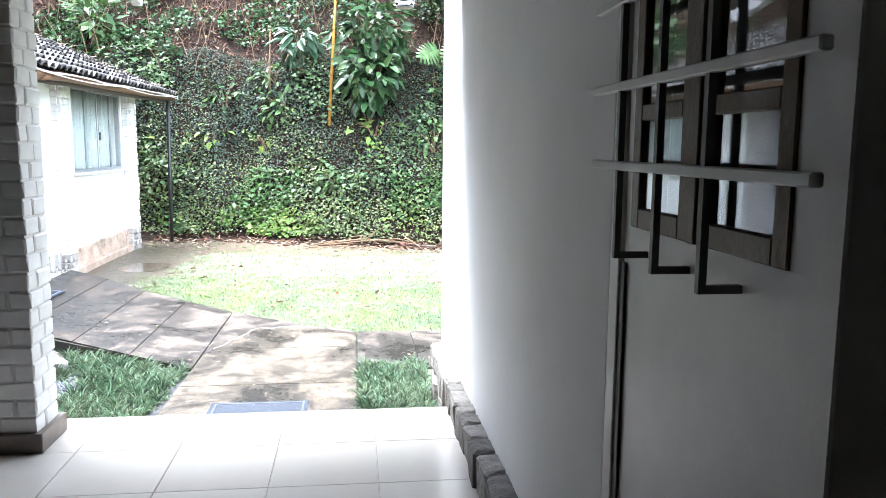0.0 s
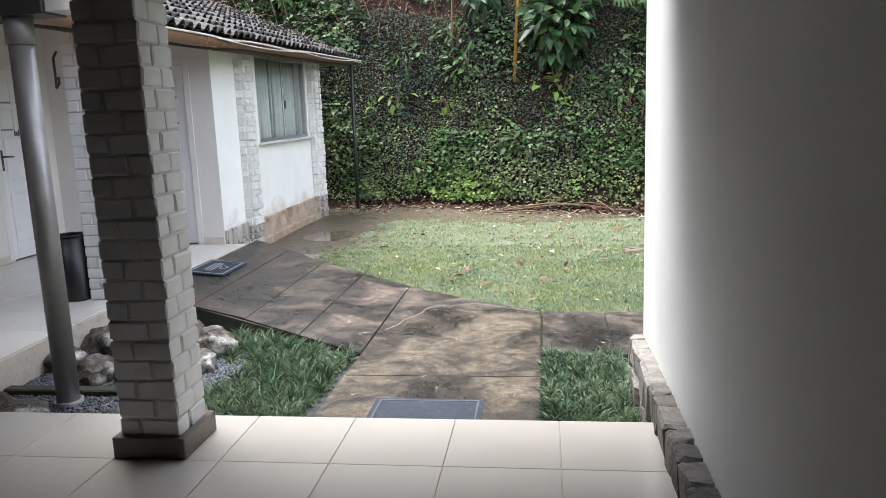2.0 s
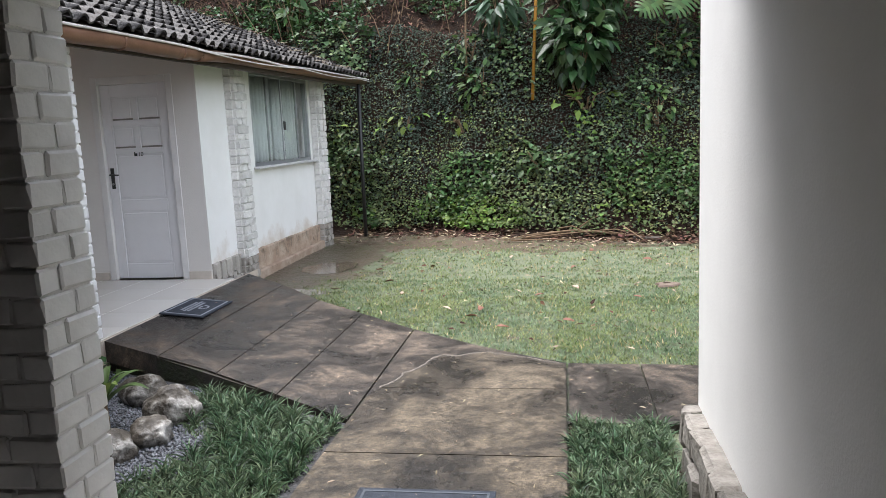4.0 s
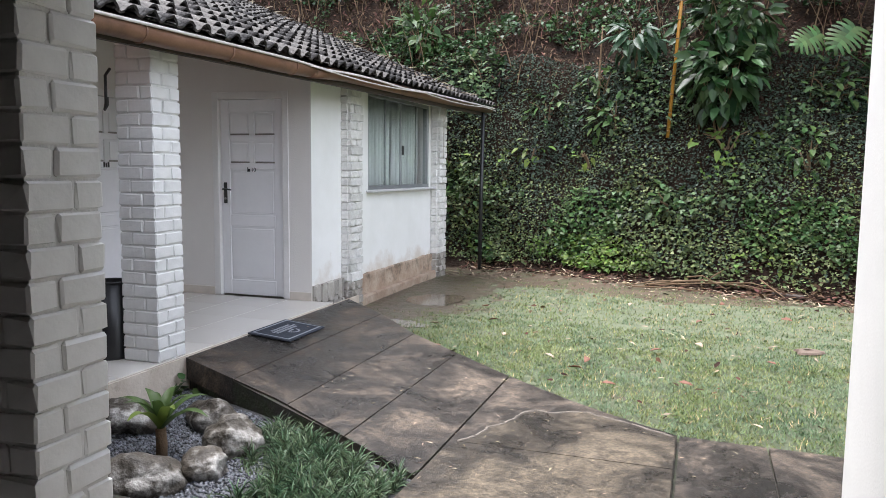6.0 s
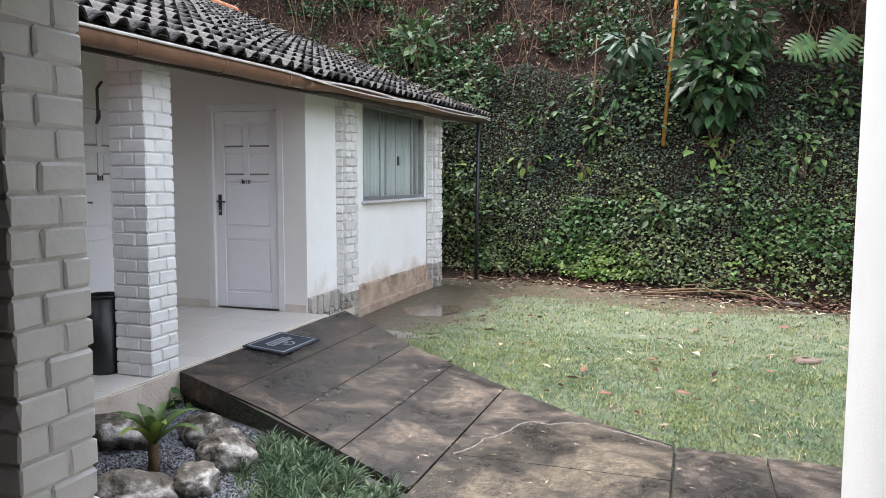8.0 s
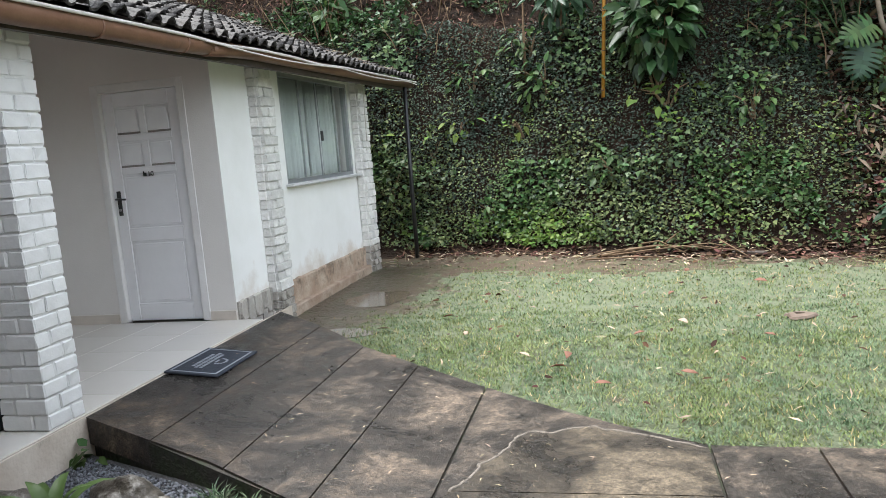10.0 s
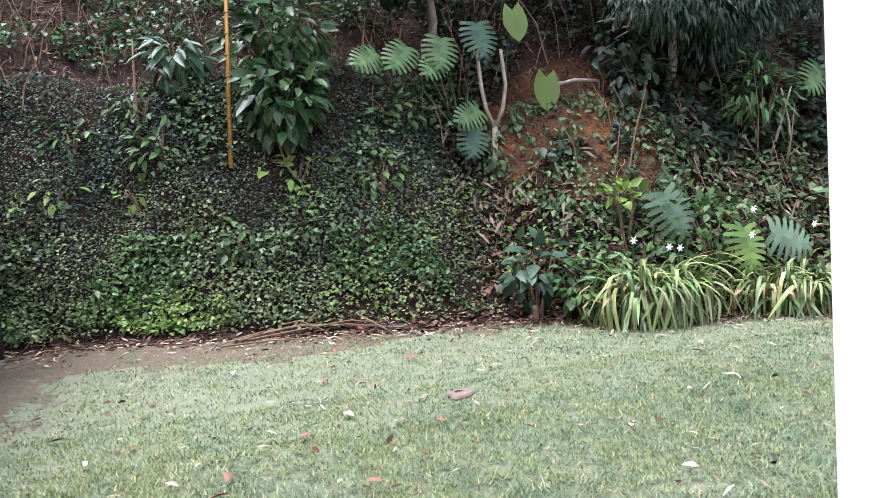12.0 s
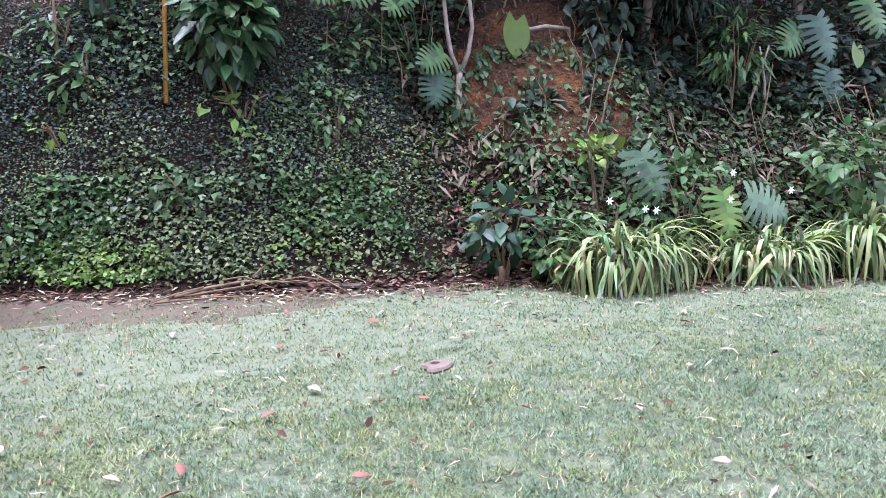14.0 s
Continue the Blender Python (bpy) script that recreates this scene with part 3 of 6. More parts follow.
# ---- porch and verandah tiles ----
def tile_floor(parent, x0, x1, y0, y1, z, ox, oy, material, size=0.5):
    gap, cache = 0.002, {}
    xs = sorted({x0, x1, *[ox + size * k for k in range(-30, 30) if x0 < ox + size * k < x1]})
    ys = sorted({y0, y1, *[oy + size * k for k in range(-30, 30) if y0 < oy + size * k < y1]})
    for a, b in zip(xs, xs[1:]):
        for c, d in zip(ys, ys[1:]):
            key = (round(b - a, 3), round(d - c, 3))
            if min(key) < 0.02:
                continue
            if key not in cache:
                cache[key] = mesh_of("tile", boxm(-key[0] / 2 + gap, key[0] / 2 - gap, -key[1] / 2 + gap, key[1] / 2 - gap, -0.009, 0, bevel=0.0012), material)
            t = new("tile", cache[key])
            t.parent, t.location = parent, ((a + b) / 2, (c + d) / 2, z)


tile_floor(floor, -2.84, 1.10, -2.45, 2.55, PORCH, 0.155, 2.55, M["tile"])
tile_floor(verandah, -5.09, -2.862, 2.58, DY - 0.002, VER, -2.862, DY, M["tile_pale"])


# ---- brick pillars ----
def rough_box(bm, x0, x1, y0, y1, z0, z1, bevel, jit, rng):
    box(bm, x0, x1, y0, y1, z0, z1, bevel)
    for v in bm.verts:
        v.co += Vector((rng.uniform(-jit, jit), rng.uniform(-jit, jit), rng.uniform(-jit, jit)))
    return bm


def brick_pillar(x0, x1, y0, y1, z0, z1, label, base):
    rng = random.Random(int(-x0 * 100))
    ob = thing("brick_pillar", ((x0 + x1) / 2, (y0 + y1) / 2, z0), label, "pillar")
    w, d, h = (x1 - x0) / 2, (y1 - y0) / 2, z1 - z0
    part("core", boxm(-w + 0.009, w - 0.009, -d + 0.009, d - 0.009, 0, h), M["mortar"], ob)
    if base:
        part("base", boxm(-w - 0.03, w + 0.03, -d - 0.03, d + 0.03, 0, 0.10, bevel=0.004), M["base_tile"], ob, "brown skirting tiles round the foot")
    course, j = 0.0905, 0.009
    bw = 0.098
    lx, ly = 2 * w - bw - j, 2 * d - bw - j
    kinds = {}
    for key, (a, b) in {"x": (lx, bw), "y": (bw, ly)}.items():
        kinds[key] = [mesh_of("brick", rough_box(bmesh.new(), -a / 2, a / 2, -b / 2, b / 2, 0, course - j, 0.007, 0.0035, rng), M["brick"]) for _ in range(5)]
    for k in range(int((h - 0.02) / course)):
        z = 0.005 + k * course
        spots = [("x", -w + lx / 2, -d + bw / 2), ("x", w - lx / 2, d - bw / 2), ("y", w - bw / 2, -d + ly / 2), ("y", -w + bw / 2, d - ly / 2)]
        if k % 2:
            spots = [(q, -x, y) for q, x, y in spots]
        for q, x, y in spots:
            b = new("brick", rng.choice(kinds[q]))
            b.parent = ob
            out = rng.uniform(-0.002, 0.005)
            b.location = (x + math.copysign(out, x) * (abs(x) > 0.06), y + math.copysign(out, y) * (abs(y) > 0.06), z)
            b.rotation_euler = (rng.uniform(-0.008, 0.008), rng.uniform(-0.008, 0.008), rng.uniform(-0.012, 0.012))
    return ob


M["base_tile"] = mat("brown_skirting_tile", (0.16, 0.13, 0.11), (0.12, 0.095, 0.08), rough=0.4, bump=0.03)
brick_pillar(-1.313, -1.03, 2.078, 2.350, PORCH, 2.70, "white painted brick pillar with brown foot on the porch floor", True)
brick_pillar(-3.165, -2.865, 4.80, 5.085, VER, 2.62, "white painted brick pillar on the verandah edge", False)


# ---- split-stone pilasters and stone plinths ----
def stone_mesh(a, b, c, rng, m, jit=0.008):
    bm = boxm(-a / 2, a / 2, -b / 2, b / 2, 0, c, bevel=min(a, b, c) * 0.16)
    for v in bm.verts:
        v.co += Vector((rng.uniform(-jit, jit), rng.uniform(-jit, jit), rng.uniform(-jit, jit) * 0.6))
    return mesh_of("stone", bm, m)


def pilaster(y0, y1, label):
    rng = random.Random(int(y0 * 10))
    ob = thing("stone_pilaster", (BX, (y0 + y1) / 2, 0.0), label, "pilaster", "stone pilasters beside the window")
    d, out = (y1 - y0) / 2, 0.115
    part("backing", boxm(-0.019, out - 0.02, -d + 0.012, d - 0.012, -0.02, 2.62), M["mortar"], ob)
    z, k = -0.01, 0
    while z < 2.58:
        h = rng.uniform(0.075, 0.105)
        m = M["stone"] if z < 0.28 else M["stone_white"]
        cut = rng.choice((-0.05, 0.0, 0.05)) if k % 2 else None
        spans = [(-d, d)] if cut is None else [(-d, cut), (cut, d)]
        for a, b in spans:
            s = new("stone", stone_mesh(0.05, b - a - 0.008, h - 0.008, rng, m))
            s.parent, s.location = ob, (out - 0.022 + rng.uniform(-0.006, 0.008), (a + b) / 2, z)
        for yy in (-d, d):
            s = new("stone", stone_mesh(out - 0.03, 0.03, h - 0.008, rng, m, 0.006))
            s.parent, s.location = ob, ((out - 0.05) / 2, yy, z)
        z += h
        k += 1
    return ob


pilaster(8.10, 8.40, "pale split-stone pilaster, muddy at its foot")
pilaster(11.05, 11.37, "pale split-stone pilaster at the building's corner")


def plinth_run(name, label, y0, y1, x, zlo, ztop, m, mback, wid, thick, seed, tall=False, side=1):
    rng = random.Random(seed)
    ob = thing(name, (x, y0, 0), label, "plinth", kind="structure")
    part("backing", boxm(*sorted((-0.03 * side, thick * 0.45 * side)), 0, y1 - y0, zlo, ztop(y1) - 0.012), mback, ob)
    y = 0.0
    while y < y1 - y0 - 0.03:
        w = min(rng.uniform(*wid), y1 - y0 - y)
        top = ztop(y0 + y)
        zz = [zlo, zlo + (top - zlo) * rng.uniform(0.42, 0.6), top] if not tall else [zlo, top]
        for a, b in zip(zz, zz[1:]):
            s = new("stone", stone_mesh(thick, w - 0.010, b - a - 0.008, rng, m, 0.011))
            s.parent, s.location = ob, (side * (thick * 0.35 + rng.uniform(-0.010, 0.010)), y + w / 2, a)
        y += w
    return ob


plinth_run("house_plinth", "dark rough stone plinth along the white house wall", -0.05, 3.59, WX, -0.05, lambda y: 0.33 + (3.54 - y) * 0.025, M["plinth_stone"], M["moss_edge"], (0.14, 0.28), 0.11, 5, False, -1)
plinth_run("stone_plinth", "grey stone cladding under the white wall", DY + 0.005, 8.10, BX, -0.02, lambda y: 0.40, M["stone"], M["stone"], (0.05, 0.16), 0.04, 6, False)


def rendered_plinth(x, y0, y1, z0, z1):
    """A rough rendered band that stands a little proud of the wall, with an uneven top edge."""
    v, f, ny, nz = [], [], 130, 12
    for k in range(nz + 2):
        for i in range(ny + 1):
            y = y0 + (y1 - y0) * i / ny
            top = z1 + 0.020 * noise.noise((y * 2.1, 3, 0)) + 0.012 * noise.noise((y * 9, 1, 4))
            z = z0 + (top - z0) * min(k, nz) / nz
            out = 0.030 + 0.012 * noise.noise((y * 6, z * 9, 2)) + 0.007 * noise.noise((y * 19, z * 23, 5))
            v.append((x + (out if k <= nz else -0.01), y, z))
    for k in range(nz + 1):
        for i in range(ny):
            a = k * (ny + 1) + i
            f.append((a, a + 1, a + ny + 2, a + ny + 1))
    return tagged(soup("rendered_plinth", v, f, M["plinth"], smooth=True), "mud-stained rough rendered plinth under the window", "plinth", kind="structure")


rendered_plinth(BX - 0.018, 8.40, 11.06, 0.10, 0.355)
structure("plinth_ledge", boxm(BX - 0.02, BX + 0.075, 8.40, 11.05, -0.05, 0.115, bevel=0.012), M["plinth"], "muddy concrete ledge at the wall's foot", "plinth")


# ---- doors ----
def panel_door(name, width, label, numeral):
    """A white panelled door in its frame; it faces -y, with its foot at the origin and x from 0 to width."""
    ob = thing(name, (0, 0, 0), label, "door", kind="structure")
    H, f = 2.135, 0.075
    for nm, a in (("jamb", (0, f, -0.035, 0.09, 0, H)), ("jamb", (width - f, width, -0.035, 0.09, 0, H)), ("head", (f, width - f, -0.035, 0.09, H - f, H))):
        part(nm, boxm(*a, bevel=0.005), M["wood_white"], ob)
    leaf = part("leaf", boxm(f + 0.004, width - f - 0.004, 0.022, 0.05, 0.012, H - f - 0.004), M["door"], ob)
    a, b, mid = f + 0.004, width - f - 0.004, width / 2
    st = 0.105
    rails = [(0.012, 0.17), (0.74, 0.86), (1.34, 1.40), (1.63, 1.69), (1.93, H - f - 0.004)]
    for x0, x1 in ((a, a + st), (b - st, b)):
        part("stile", boxm(x0, x1, 0.006, 0.022, 0.012, H - f - 0.004, bevel=0.003), M["door"], leaf)
    for z0, z1 in rails:
        part("rail", boxm(a + st + 0.001, b - st - 0.001, 0.006, 0.022, z0, z1, bevel=0.003), M["door"], leaf)
    for z0, z1 in ((1.40, 1.63), (1.69, 1.93)):
        part("muntin", boxm(mid - 0.03, mid + 0.03, 0.006, 0.022, z0 + 0.001, z1 - 0.001, bevel=0.003), M["door"], leaf)
    for z0, z1, cols in ((0.17, 0.74, 1), (0.86, 1.34, 1), (1.40, 1.63, 2), (1.69, 1.93, 2)):
        xs = [(a + st, b - st)] if cols == 1 else [(a + st, mid - 0.03), (mid + 0.03, b - st)]
        for x0, x1 in xs:
            part("panel", boxm(x0 + 0.022, x1 - 0.022, 0.012, 0.022, z0 + 0.022, z1 - 0.022, bevel=0.006), M["door"], leaf)
            if cols == 2:
                part("grime", boxm(x0 + 0.008, x1 - 0.008, 0.014, 0.0215, z0 + 0.003, z0 + 0.020), M["groove"], leaf, "dark dirt gathered on the panel ledge")
    h = part("handle", boxm(a + 0.03, a + 0.072, -0.002, 0.006, 0.98, 1.20, bevel=0.003), M["iron"], ob, "dark metal lever handle on a backplate")
    bm = bmesh.new()
    tube(bm, [(a + 0.051, 0.0, 1.13), (a + 0.051, -0.05, 1.13), (a + 0.075, -0.058, 1.13), (a + 0.155, -0.058, 1.125)], 0.009, 8)
    part("lever", bm, M["iron"], h)
    bm = bmesh.new()
    tube(bm, [(a + 0.051, -0.002, 1.03), (a + 0.051, -0.012, 1.03)], 0.012, 10)
    part("keyhole", bm, M["steel"], h)
    if numeral:
        cu = bpy.data.curves.new("numeral", "FONT")
        cu.body, cu.size, cu.extrude, cu.align_x = numeral, 0.06, 0.002, "LEFT"
        cu.materials.append(M["ink"])
        t = new("numeral", cu)
        t.parent, t.location, t.rotation_euler = ob, (mid - 0.012, 0.004, 1.315), (radians(90), 0, 0)
        t["label"] = "black painted room number"
        part("sign_mark", boxm(mid - 0.055, mid - 0.045, 0.002, 0.0055, 1.315, 1.36), M["ink"], ob)
        part("sign_mark", boxm(mid - 0.044, mid - 0.022, 0.002, 0.0055, 1.315, 1.345), M["ink"], ob)
    else:
        for k in range(3):
            part("sign_mark", boxm(mid - 0.05 + k * 0.03, mid - 0.03 + k * 0.03, 0.002, 0.0055, 1.345, 1.40 - 0.01 * (k % 2)), M["ink"], ob)
    return ob


d1 = panel_door("door_1", 0.91, "closed white panelled door with a black number and dark handle", "10")
d1.matrix_world = pose(-4.268, DY + 0.03, VER)
d2 = panel_door("door_2", 0.86, "closed white panelled door in the verandah wall", "")
d2.matrix_world = pose(IX - 0.03, 6.42, VER, 0, 0, 90)
w2 = thing("window_2", (IX, 3.5, 1.05), "dark window in the verandah wall", "window", kind="structure")
for nm, a in (("frame_side", (-0.09, 0.01, 0, 0.05, 0, 1.3)), ("frame_side", (-0.09, 0.01, 1.57, 1.62, 0, 1.3)), ("frame_bottom", (-0.09, 0.012, 0.05, 1.57, 0, 0.05)), ("frame_top", (-0.09, 0.01, 0.05, 1.57, 1.25, 1.3)), ("mullion", (-0.07, 0.0, 0.79, 0.83, 0.05, 1.25))):
    part(nm, boxm(*a, bevel=0.004), M["wood_dark"], w2)
for a in (0.05, 0.83):
    part("pane", boxm(-0.045, -0.041, a, a + 0.74, 0.05, 1.25), M["glass"], w2)
# Added walls behind the glass, coloured near-black for the unlit room.
structure("back_room_wall", boxm(-7.2, -7.0, 2.0, DY, -0.1, 3.2), M["dark_room"], "added wall behind the verandah window, near-black for the unlit room", "wall")
structure("back_room_end", boxm(-7.0, IX - 0.18, 2.0, 2.15, -0.1, 3.2), M["dark_room"], "added end wall behind the verandah window, near-black for the unlit room", "wall")
# skirting tiles
structure("baseboard_1", boxm(-3.356, BX - 0.006, DY - 0.012, DY - 0.001, VER, VER + 0.085, bevel=0.002), M["skirt"], "beige skirting tile beside the door", "baseboard")
structure("baseboard_2", boxm(IX + 0.013, -4.2682, DY - 0.012, DY - 0.001, VER, VER + 0.085, bevel=0.002), M["skirt"], "beige skirting tile along the verandah wall", "baseboard")
structure("baseboard_3", boxm(IX + 0.001, IX + 0.012, 2.6, 6.418, VER, VER + 0.085, bevel=0.002), M["skirt"], "beige skirting tile along the inner wall", "baseboard")


# ---- window with curtains ----
def window():
    ob = thing("window_1", (BX - 0.06, WY0, WZ0), "sliding window of greenish glass with drawn white curtains", "window", kind="structure")
    L, Hh = WY1 - WY0, WZ1 - WZ0
    fr = 0.045
    for nm, a in (("frame_side", (-0.05, 0.03, 0, fr, 0, Hh)), ("frame_side", (-0.05, 0.03, L - fr, L, 0, Hh)), ("frame_bottom", (-0.05, 0.03, fr, L - fr, 0, fr)), ("frame_top", (-0.05, 0.03, fr, L - fr, Hh - fr, Hh))):
        part(nm, boxm(*a, bevel=0.004), M["alu"], ob)
    edges = [fr, L * 0.27, L * 0.53, L * 0.78, L - fr]
    for k, (a, b) in enumerate(zip(edges, edges[1:])):
        x = -0.008 if k % 2 else 0.012
        p = part("pane", boxm(x - 0.002, x + 0.002, a + 0.002, b + (0.02 if k < 3 else -0.002), fr + 0.002, Hh - fr - 0.002), M["glass"], ob, "greenish glass pane")
        p.visible_shadow = False
        part("sash_stile", boxm(x - 0.008, x + 0.008, b - 0.012, b + 0.012, fr, Hh - fr, bevel=0.002), M["alu"], ob) if k < 3 else None
    part("latch", boxm(0.021, 0.036, L * 0.53 - 0.02, L * 0.53 + 0.04, 0.44, 0.56, bevel=0.006), M["iron"], ob, "dark window latch")
    part("sill", boxm(0.041, 0.125, -0.06, L + 0.08, -0.030, -0.002, bevel=0.006), M["sill"], ob, "grey stone sill")
    return ob


M["sill"] = mat("grey_stone_sill", (0.58, 0.57, 0.57), (0.46, 0.45, 0.45), rough=0.5, bump=0.1)
window()
for a, b in ((8.80, 9.95), (10.0, 11.02)):
    n = 90
    v, f = [], []
    for i in range(n + 1):
        y = a + (b - a) * i / n
        x = BX - 0.24 + 0.028 * math.sin(i * 1.05) + 0.012 * math.sin(i * 0.37)
        v += [(x, y, 1.15), (x + 0.01, y, 2.52)]
    f = [(2 * i, 2 * i + 2, 2 * i + 3, 2 * i + 1) for i in range(n)]
    c = soup("curtain", v, f, M["curtain"], smooth=True)
    md = c.modifiers.new("cloth", "SOLIDIFY")
    md.thickness = 0.003
    tagged(c, "white curtain drawn behind the window glass", "curtain", "curtains of the guest room")
tagged(part("curtain_rail", boxm(BX - 0.25, BX - 0.22, 8.75, 11.05, 2.52, 2.545), M["alu"]), "grey curtain rail behind the window", "curtain rail")
structure("guest_room_floor", boxm(-9.0, BX - 0.16, DY + 0.16, 11.22, -0.1, VER), M["tile"], "tiled floor of the guest room", "floor")
structure("guest_room_wall", boxm(-6.2, -6.05, DY + 0.16, 11.22, VER, 3.0), M["wall"], "plain inner wall of the guest room", "wall")


# ---- roof of the guest wing ----
RX, RZ = -7.25, 4.52
EX = -2.58


def roof_point(x, y):
    k = (EX - x) / (EX - RX)
    return eave_z(y) * (1 - k) + (RZ + 0.0 * y) * k


roof = tagged(new("roof"), "weathered grey clay tile roof with a mossy edge", "roof", kind="structure")
dk = bmesh.new()
top = [dk.verts.new((x, y, roof_point(x, y) - 0.045)) for x, y in ((EX - 0.05, 3.15), (EX - 0.05, 12.42), (RX, 12.42), (RX, 3.15))]
low = [dk.verts.new((v.co.x, v.co.y, v.co.z - 0.05)) for v in top]
dk.faces.new(top)
dk.faces.new(low[::-1])
for i in range(4):
    dk.faces.new((top[i], low[i], low[(i + 1) % 4], top[(i + 1) % 4]))
bmesh.ops.recalc_face_normals(dk, faces=dk.faces)
part("deck", dk, M["deck"], roof, "timber boards under the tiles")
bk = bmesh.new()
q = [bk.verts.new(p) for p in ((RX, 3.15, RZ - 0.05), (RX, 12.42, RZ - 0.05), (-11.9, 12.42, 2.5), (-11.9, 3.15, 2.5))]
bk.faces.new(q)
part("far_slope", bk, M["rooftile"], roof)

TW, TL = 0.172, 0.30
slope = math.atan2(RZ - 2.53, EX - RX)


def tile_shape(seed):
    """One barrel tile; along +x up the slope, across y, arch upwards, thick lip at its lower end."""
    rng = random.Random(seed)
    bm = bmesh.new()
    prof = []
    for i in range(10):
        u = i / 9
        yy = (u - 0.5) * TW * 1.06
        hump = math.sin(math.pi * min(1, u / 0.66)) if u < 0.66 else -0.22 * math.sin(math.pi * (u - 0.66) / 0.34)
        prof.append((yy, 0.046 * hump))
    rows = []
    for xx, lift, sh in ((0, 0.042, 1.0), (TL * 0.5, 0.018, 0.98), (TL + 0.06, 0.0, 0.95)):
        rows.append([bm.verts.new((xx + rng.uniform(-0.006, 0.006), yy * sh, zz + lift + rng.uniform(-0.003, 0.003))) for yy, zz in prof])
    under = [bm.verts.new((v.co.x + 0.002, v.co.y, v.co.z - 0.018)) for v in rows[0]]
    for A, B in zip(rows, rows[1:]):
        for k in range(9):
            bm.faces.new((A[k], A[k + 1], B[k + 1], B[k])).smooth = True
    for k in range(9):
        bm.faces.new((under[k], under[k + 1], rows[0][k + 1], rows[0][k]))
    bmesh.ops.recalc_face_normals(bm, faces=bm.faces)
    for f in bm.faces:
        if f.normal.z < -0.3:
            f.normal_flip()
    return bm


tile_meshes = [mesh_of("roof_tile", tile_shape(s), M["rooftile"]) for s in range(6)]
rng = random.Random(3)
rest = bmesh.new()
ncol, nrow = int(9.3 / TW), 17
for row in range(nrow):
    for col in range(ncol):
        y = 12.40 - TW * (col + 0.5)
        s = row * TL
        x = EX + 0.03 - s * math.cos(slope)
        tilt = math.degrees(math.atan2(RZ - eave_z(y), EX - RX))
        at = (x, y + rng.uniform(-0.008, 0.008), roof_point(x, y) + rng.uniform(-0.006, 0.006) - 0.012)
        m = Matrix.Translation(at) @ Euler((0, radians(tilt + rng.uniform(-1, 1)), 0)).to_matrix().to_4x4() @ pose(0, 0, 0, rng.uniform(-1.5, 1.5), 0, 180 + rng.uniform(-1.5, 1.5))
        me = rng.choice(tile_meshes)
        if row < 5:
            t = new("roof_tile", me)
            t.parent, t.matrix_basis = roof, m
        else:
            k0 = len(rest.verts)
            rest.from_mesh(me)
            rest.verts.ensure_lookup_table()
            for v in rest.verts[k0:]:
                v.co = m @ v.co
up = part("upper_tiles", rest, M["rooftile"], roof)
up["kind"] = "stuff"
for f in up.data.polygons:
    f.use_smooth = True
rbm = bmesh.new()
tube(rbm, [(0, 0, 0), (0, 0.44, 0.012)], 0.11, 12, 0.095, cap=False)
for v in list(rbm.verts):
    if v.co.z < -0.06:
        rbm.verts.remove(v)
ridge_mesh = mesh_of("ridge_tile", rbm, M["ridgetile"])
for k in range(23):
    t = new("ridge_tile", ridge_mesh)
    t.parent, t.location = roof, (RX, 3.15 + k * 0.405, RZ + 0.02 + rng.uniform(-0.008, 0.008))
    t.rotation_euler = (0, 0, rng.uniform(-0.03, 0.03))

# fascia, gutter, flashing, cable
part("fascia", prism(bmesh.new(), [(-2.70, 3.15), (-2.66, 3.15), (-2.66, 12.42), (-2.70, 12.42)], lambda x, y: eave_z(y) - 0.06, 0.09), M["wood_dark"], roof, "dark timber fascia board")
gut = thing("gutter", (0, 0, 0), "rust-brown sheet metal gutter under the tiled eave", "gutter")
bm = bmesh.new()
path_g = [(-2.615, y, eave_z(y) - 0.075 + 0.004 * math.sin(y * 5)) for y in np.linspace(3.2, 6.55, 14)]
tube(bm, path_g, 0.062, 14)
part("trough", bm, M["gutter"], gut)
for y in (4.4, 5.3, 6.2):
    bm = bmesh.new()
    tube(bm, [(-2.615 + 0.066 * math.cos(a), y, eave_z(y) - 0.075 + 0.066 * math.sin(a)) for a in np.linspace(-2.8, 1.2, 9)], 0.006, 6)
    part("bracket", bm, M["gutter"], gut)
bm = bmesh.new()
tube(bm, [(-2.615, 6.5, eave_z(6.5) - 0.085), (-2.62, 6.85, eave_z(6.8) - 0.062), (-2.63, 7.3, eave_z(7.3) - 0.05), (-2.63, 9.0, eave_z(9) - 0.06), (-2.63, 12.48, eave_z(12.4) - 0.06)], 0.058, 12, 0.048)
part("gutter_run", bm, M["gutter"], gut, "narrower sagging gutter run")
fl = thing("eave_flashing", (0, 0, 0), "pale metal flashing lip along the tile edge", "flashing")
n = 60
v, f = [], []
for i in range(n + 1):
    y = 3.2 + 9.28 * i / n
    sag = -0.018 * math.exp(-((y - 6.7) / 0.35) ** 2) - 0.02 * math.exp(-((y - 8.6) / 0.5) ** 2)
    z = eave_z(y) - 0.018 + sag
    v += [(-2.60, y, z + 0.006), (-2.545, y, z - 0.004), (-2.545, y, z - 0.024), (-2.60, y, z - 0.014)]
for i in range(n):
    for k in range(4):
        a, b = 4 * i + k, 4 * i + (k + 1) % 4
        f.append((a, b, b + 4, a + 4))
o = soup("lip", v, f, M["flash"])
o.parent = fl
cb = bmesh.new()
tube(cb, [(-2.535, y, eave_z(y) - 0.05 - 0.03 * abs(math.sin((y - 6.4) * 1.15))) for y in np.linspace(6.4, 12.45, 40)], 0.007, 6)
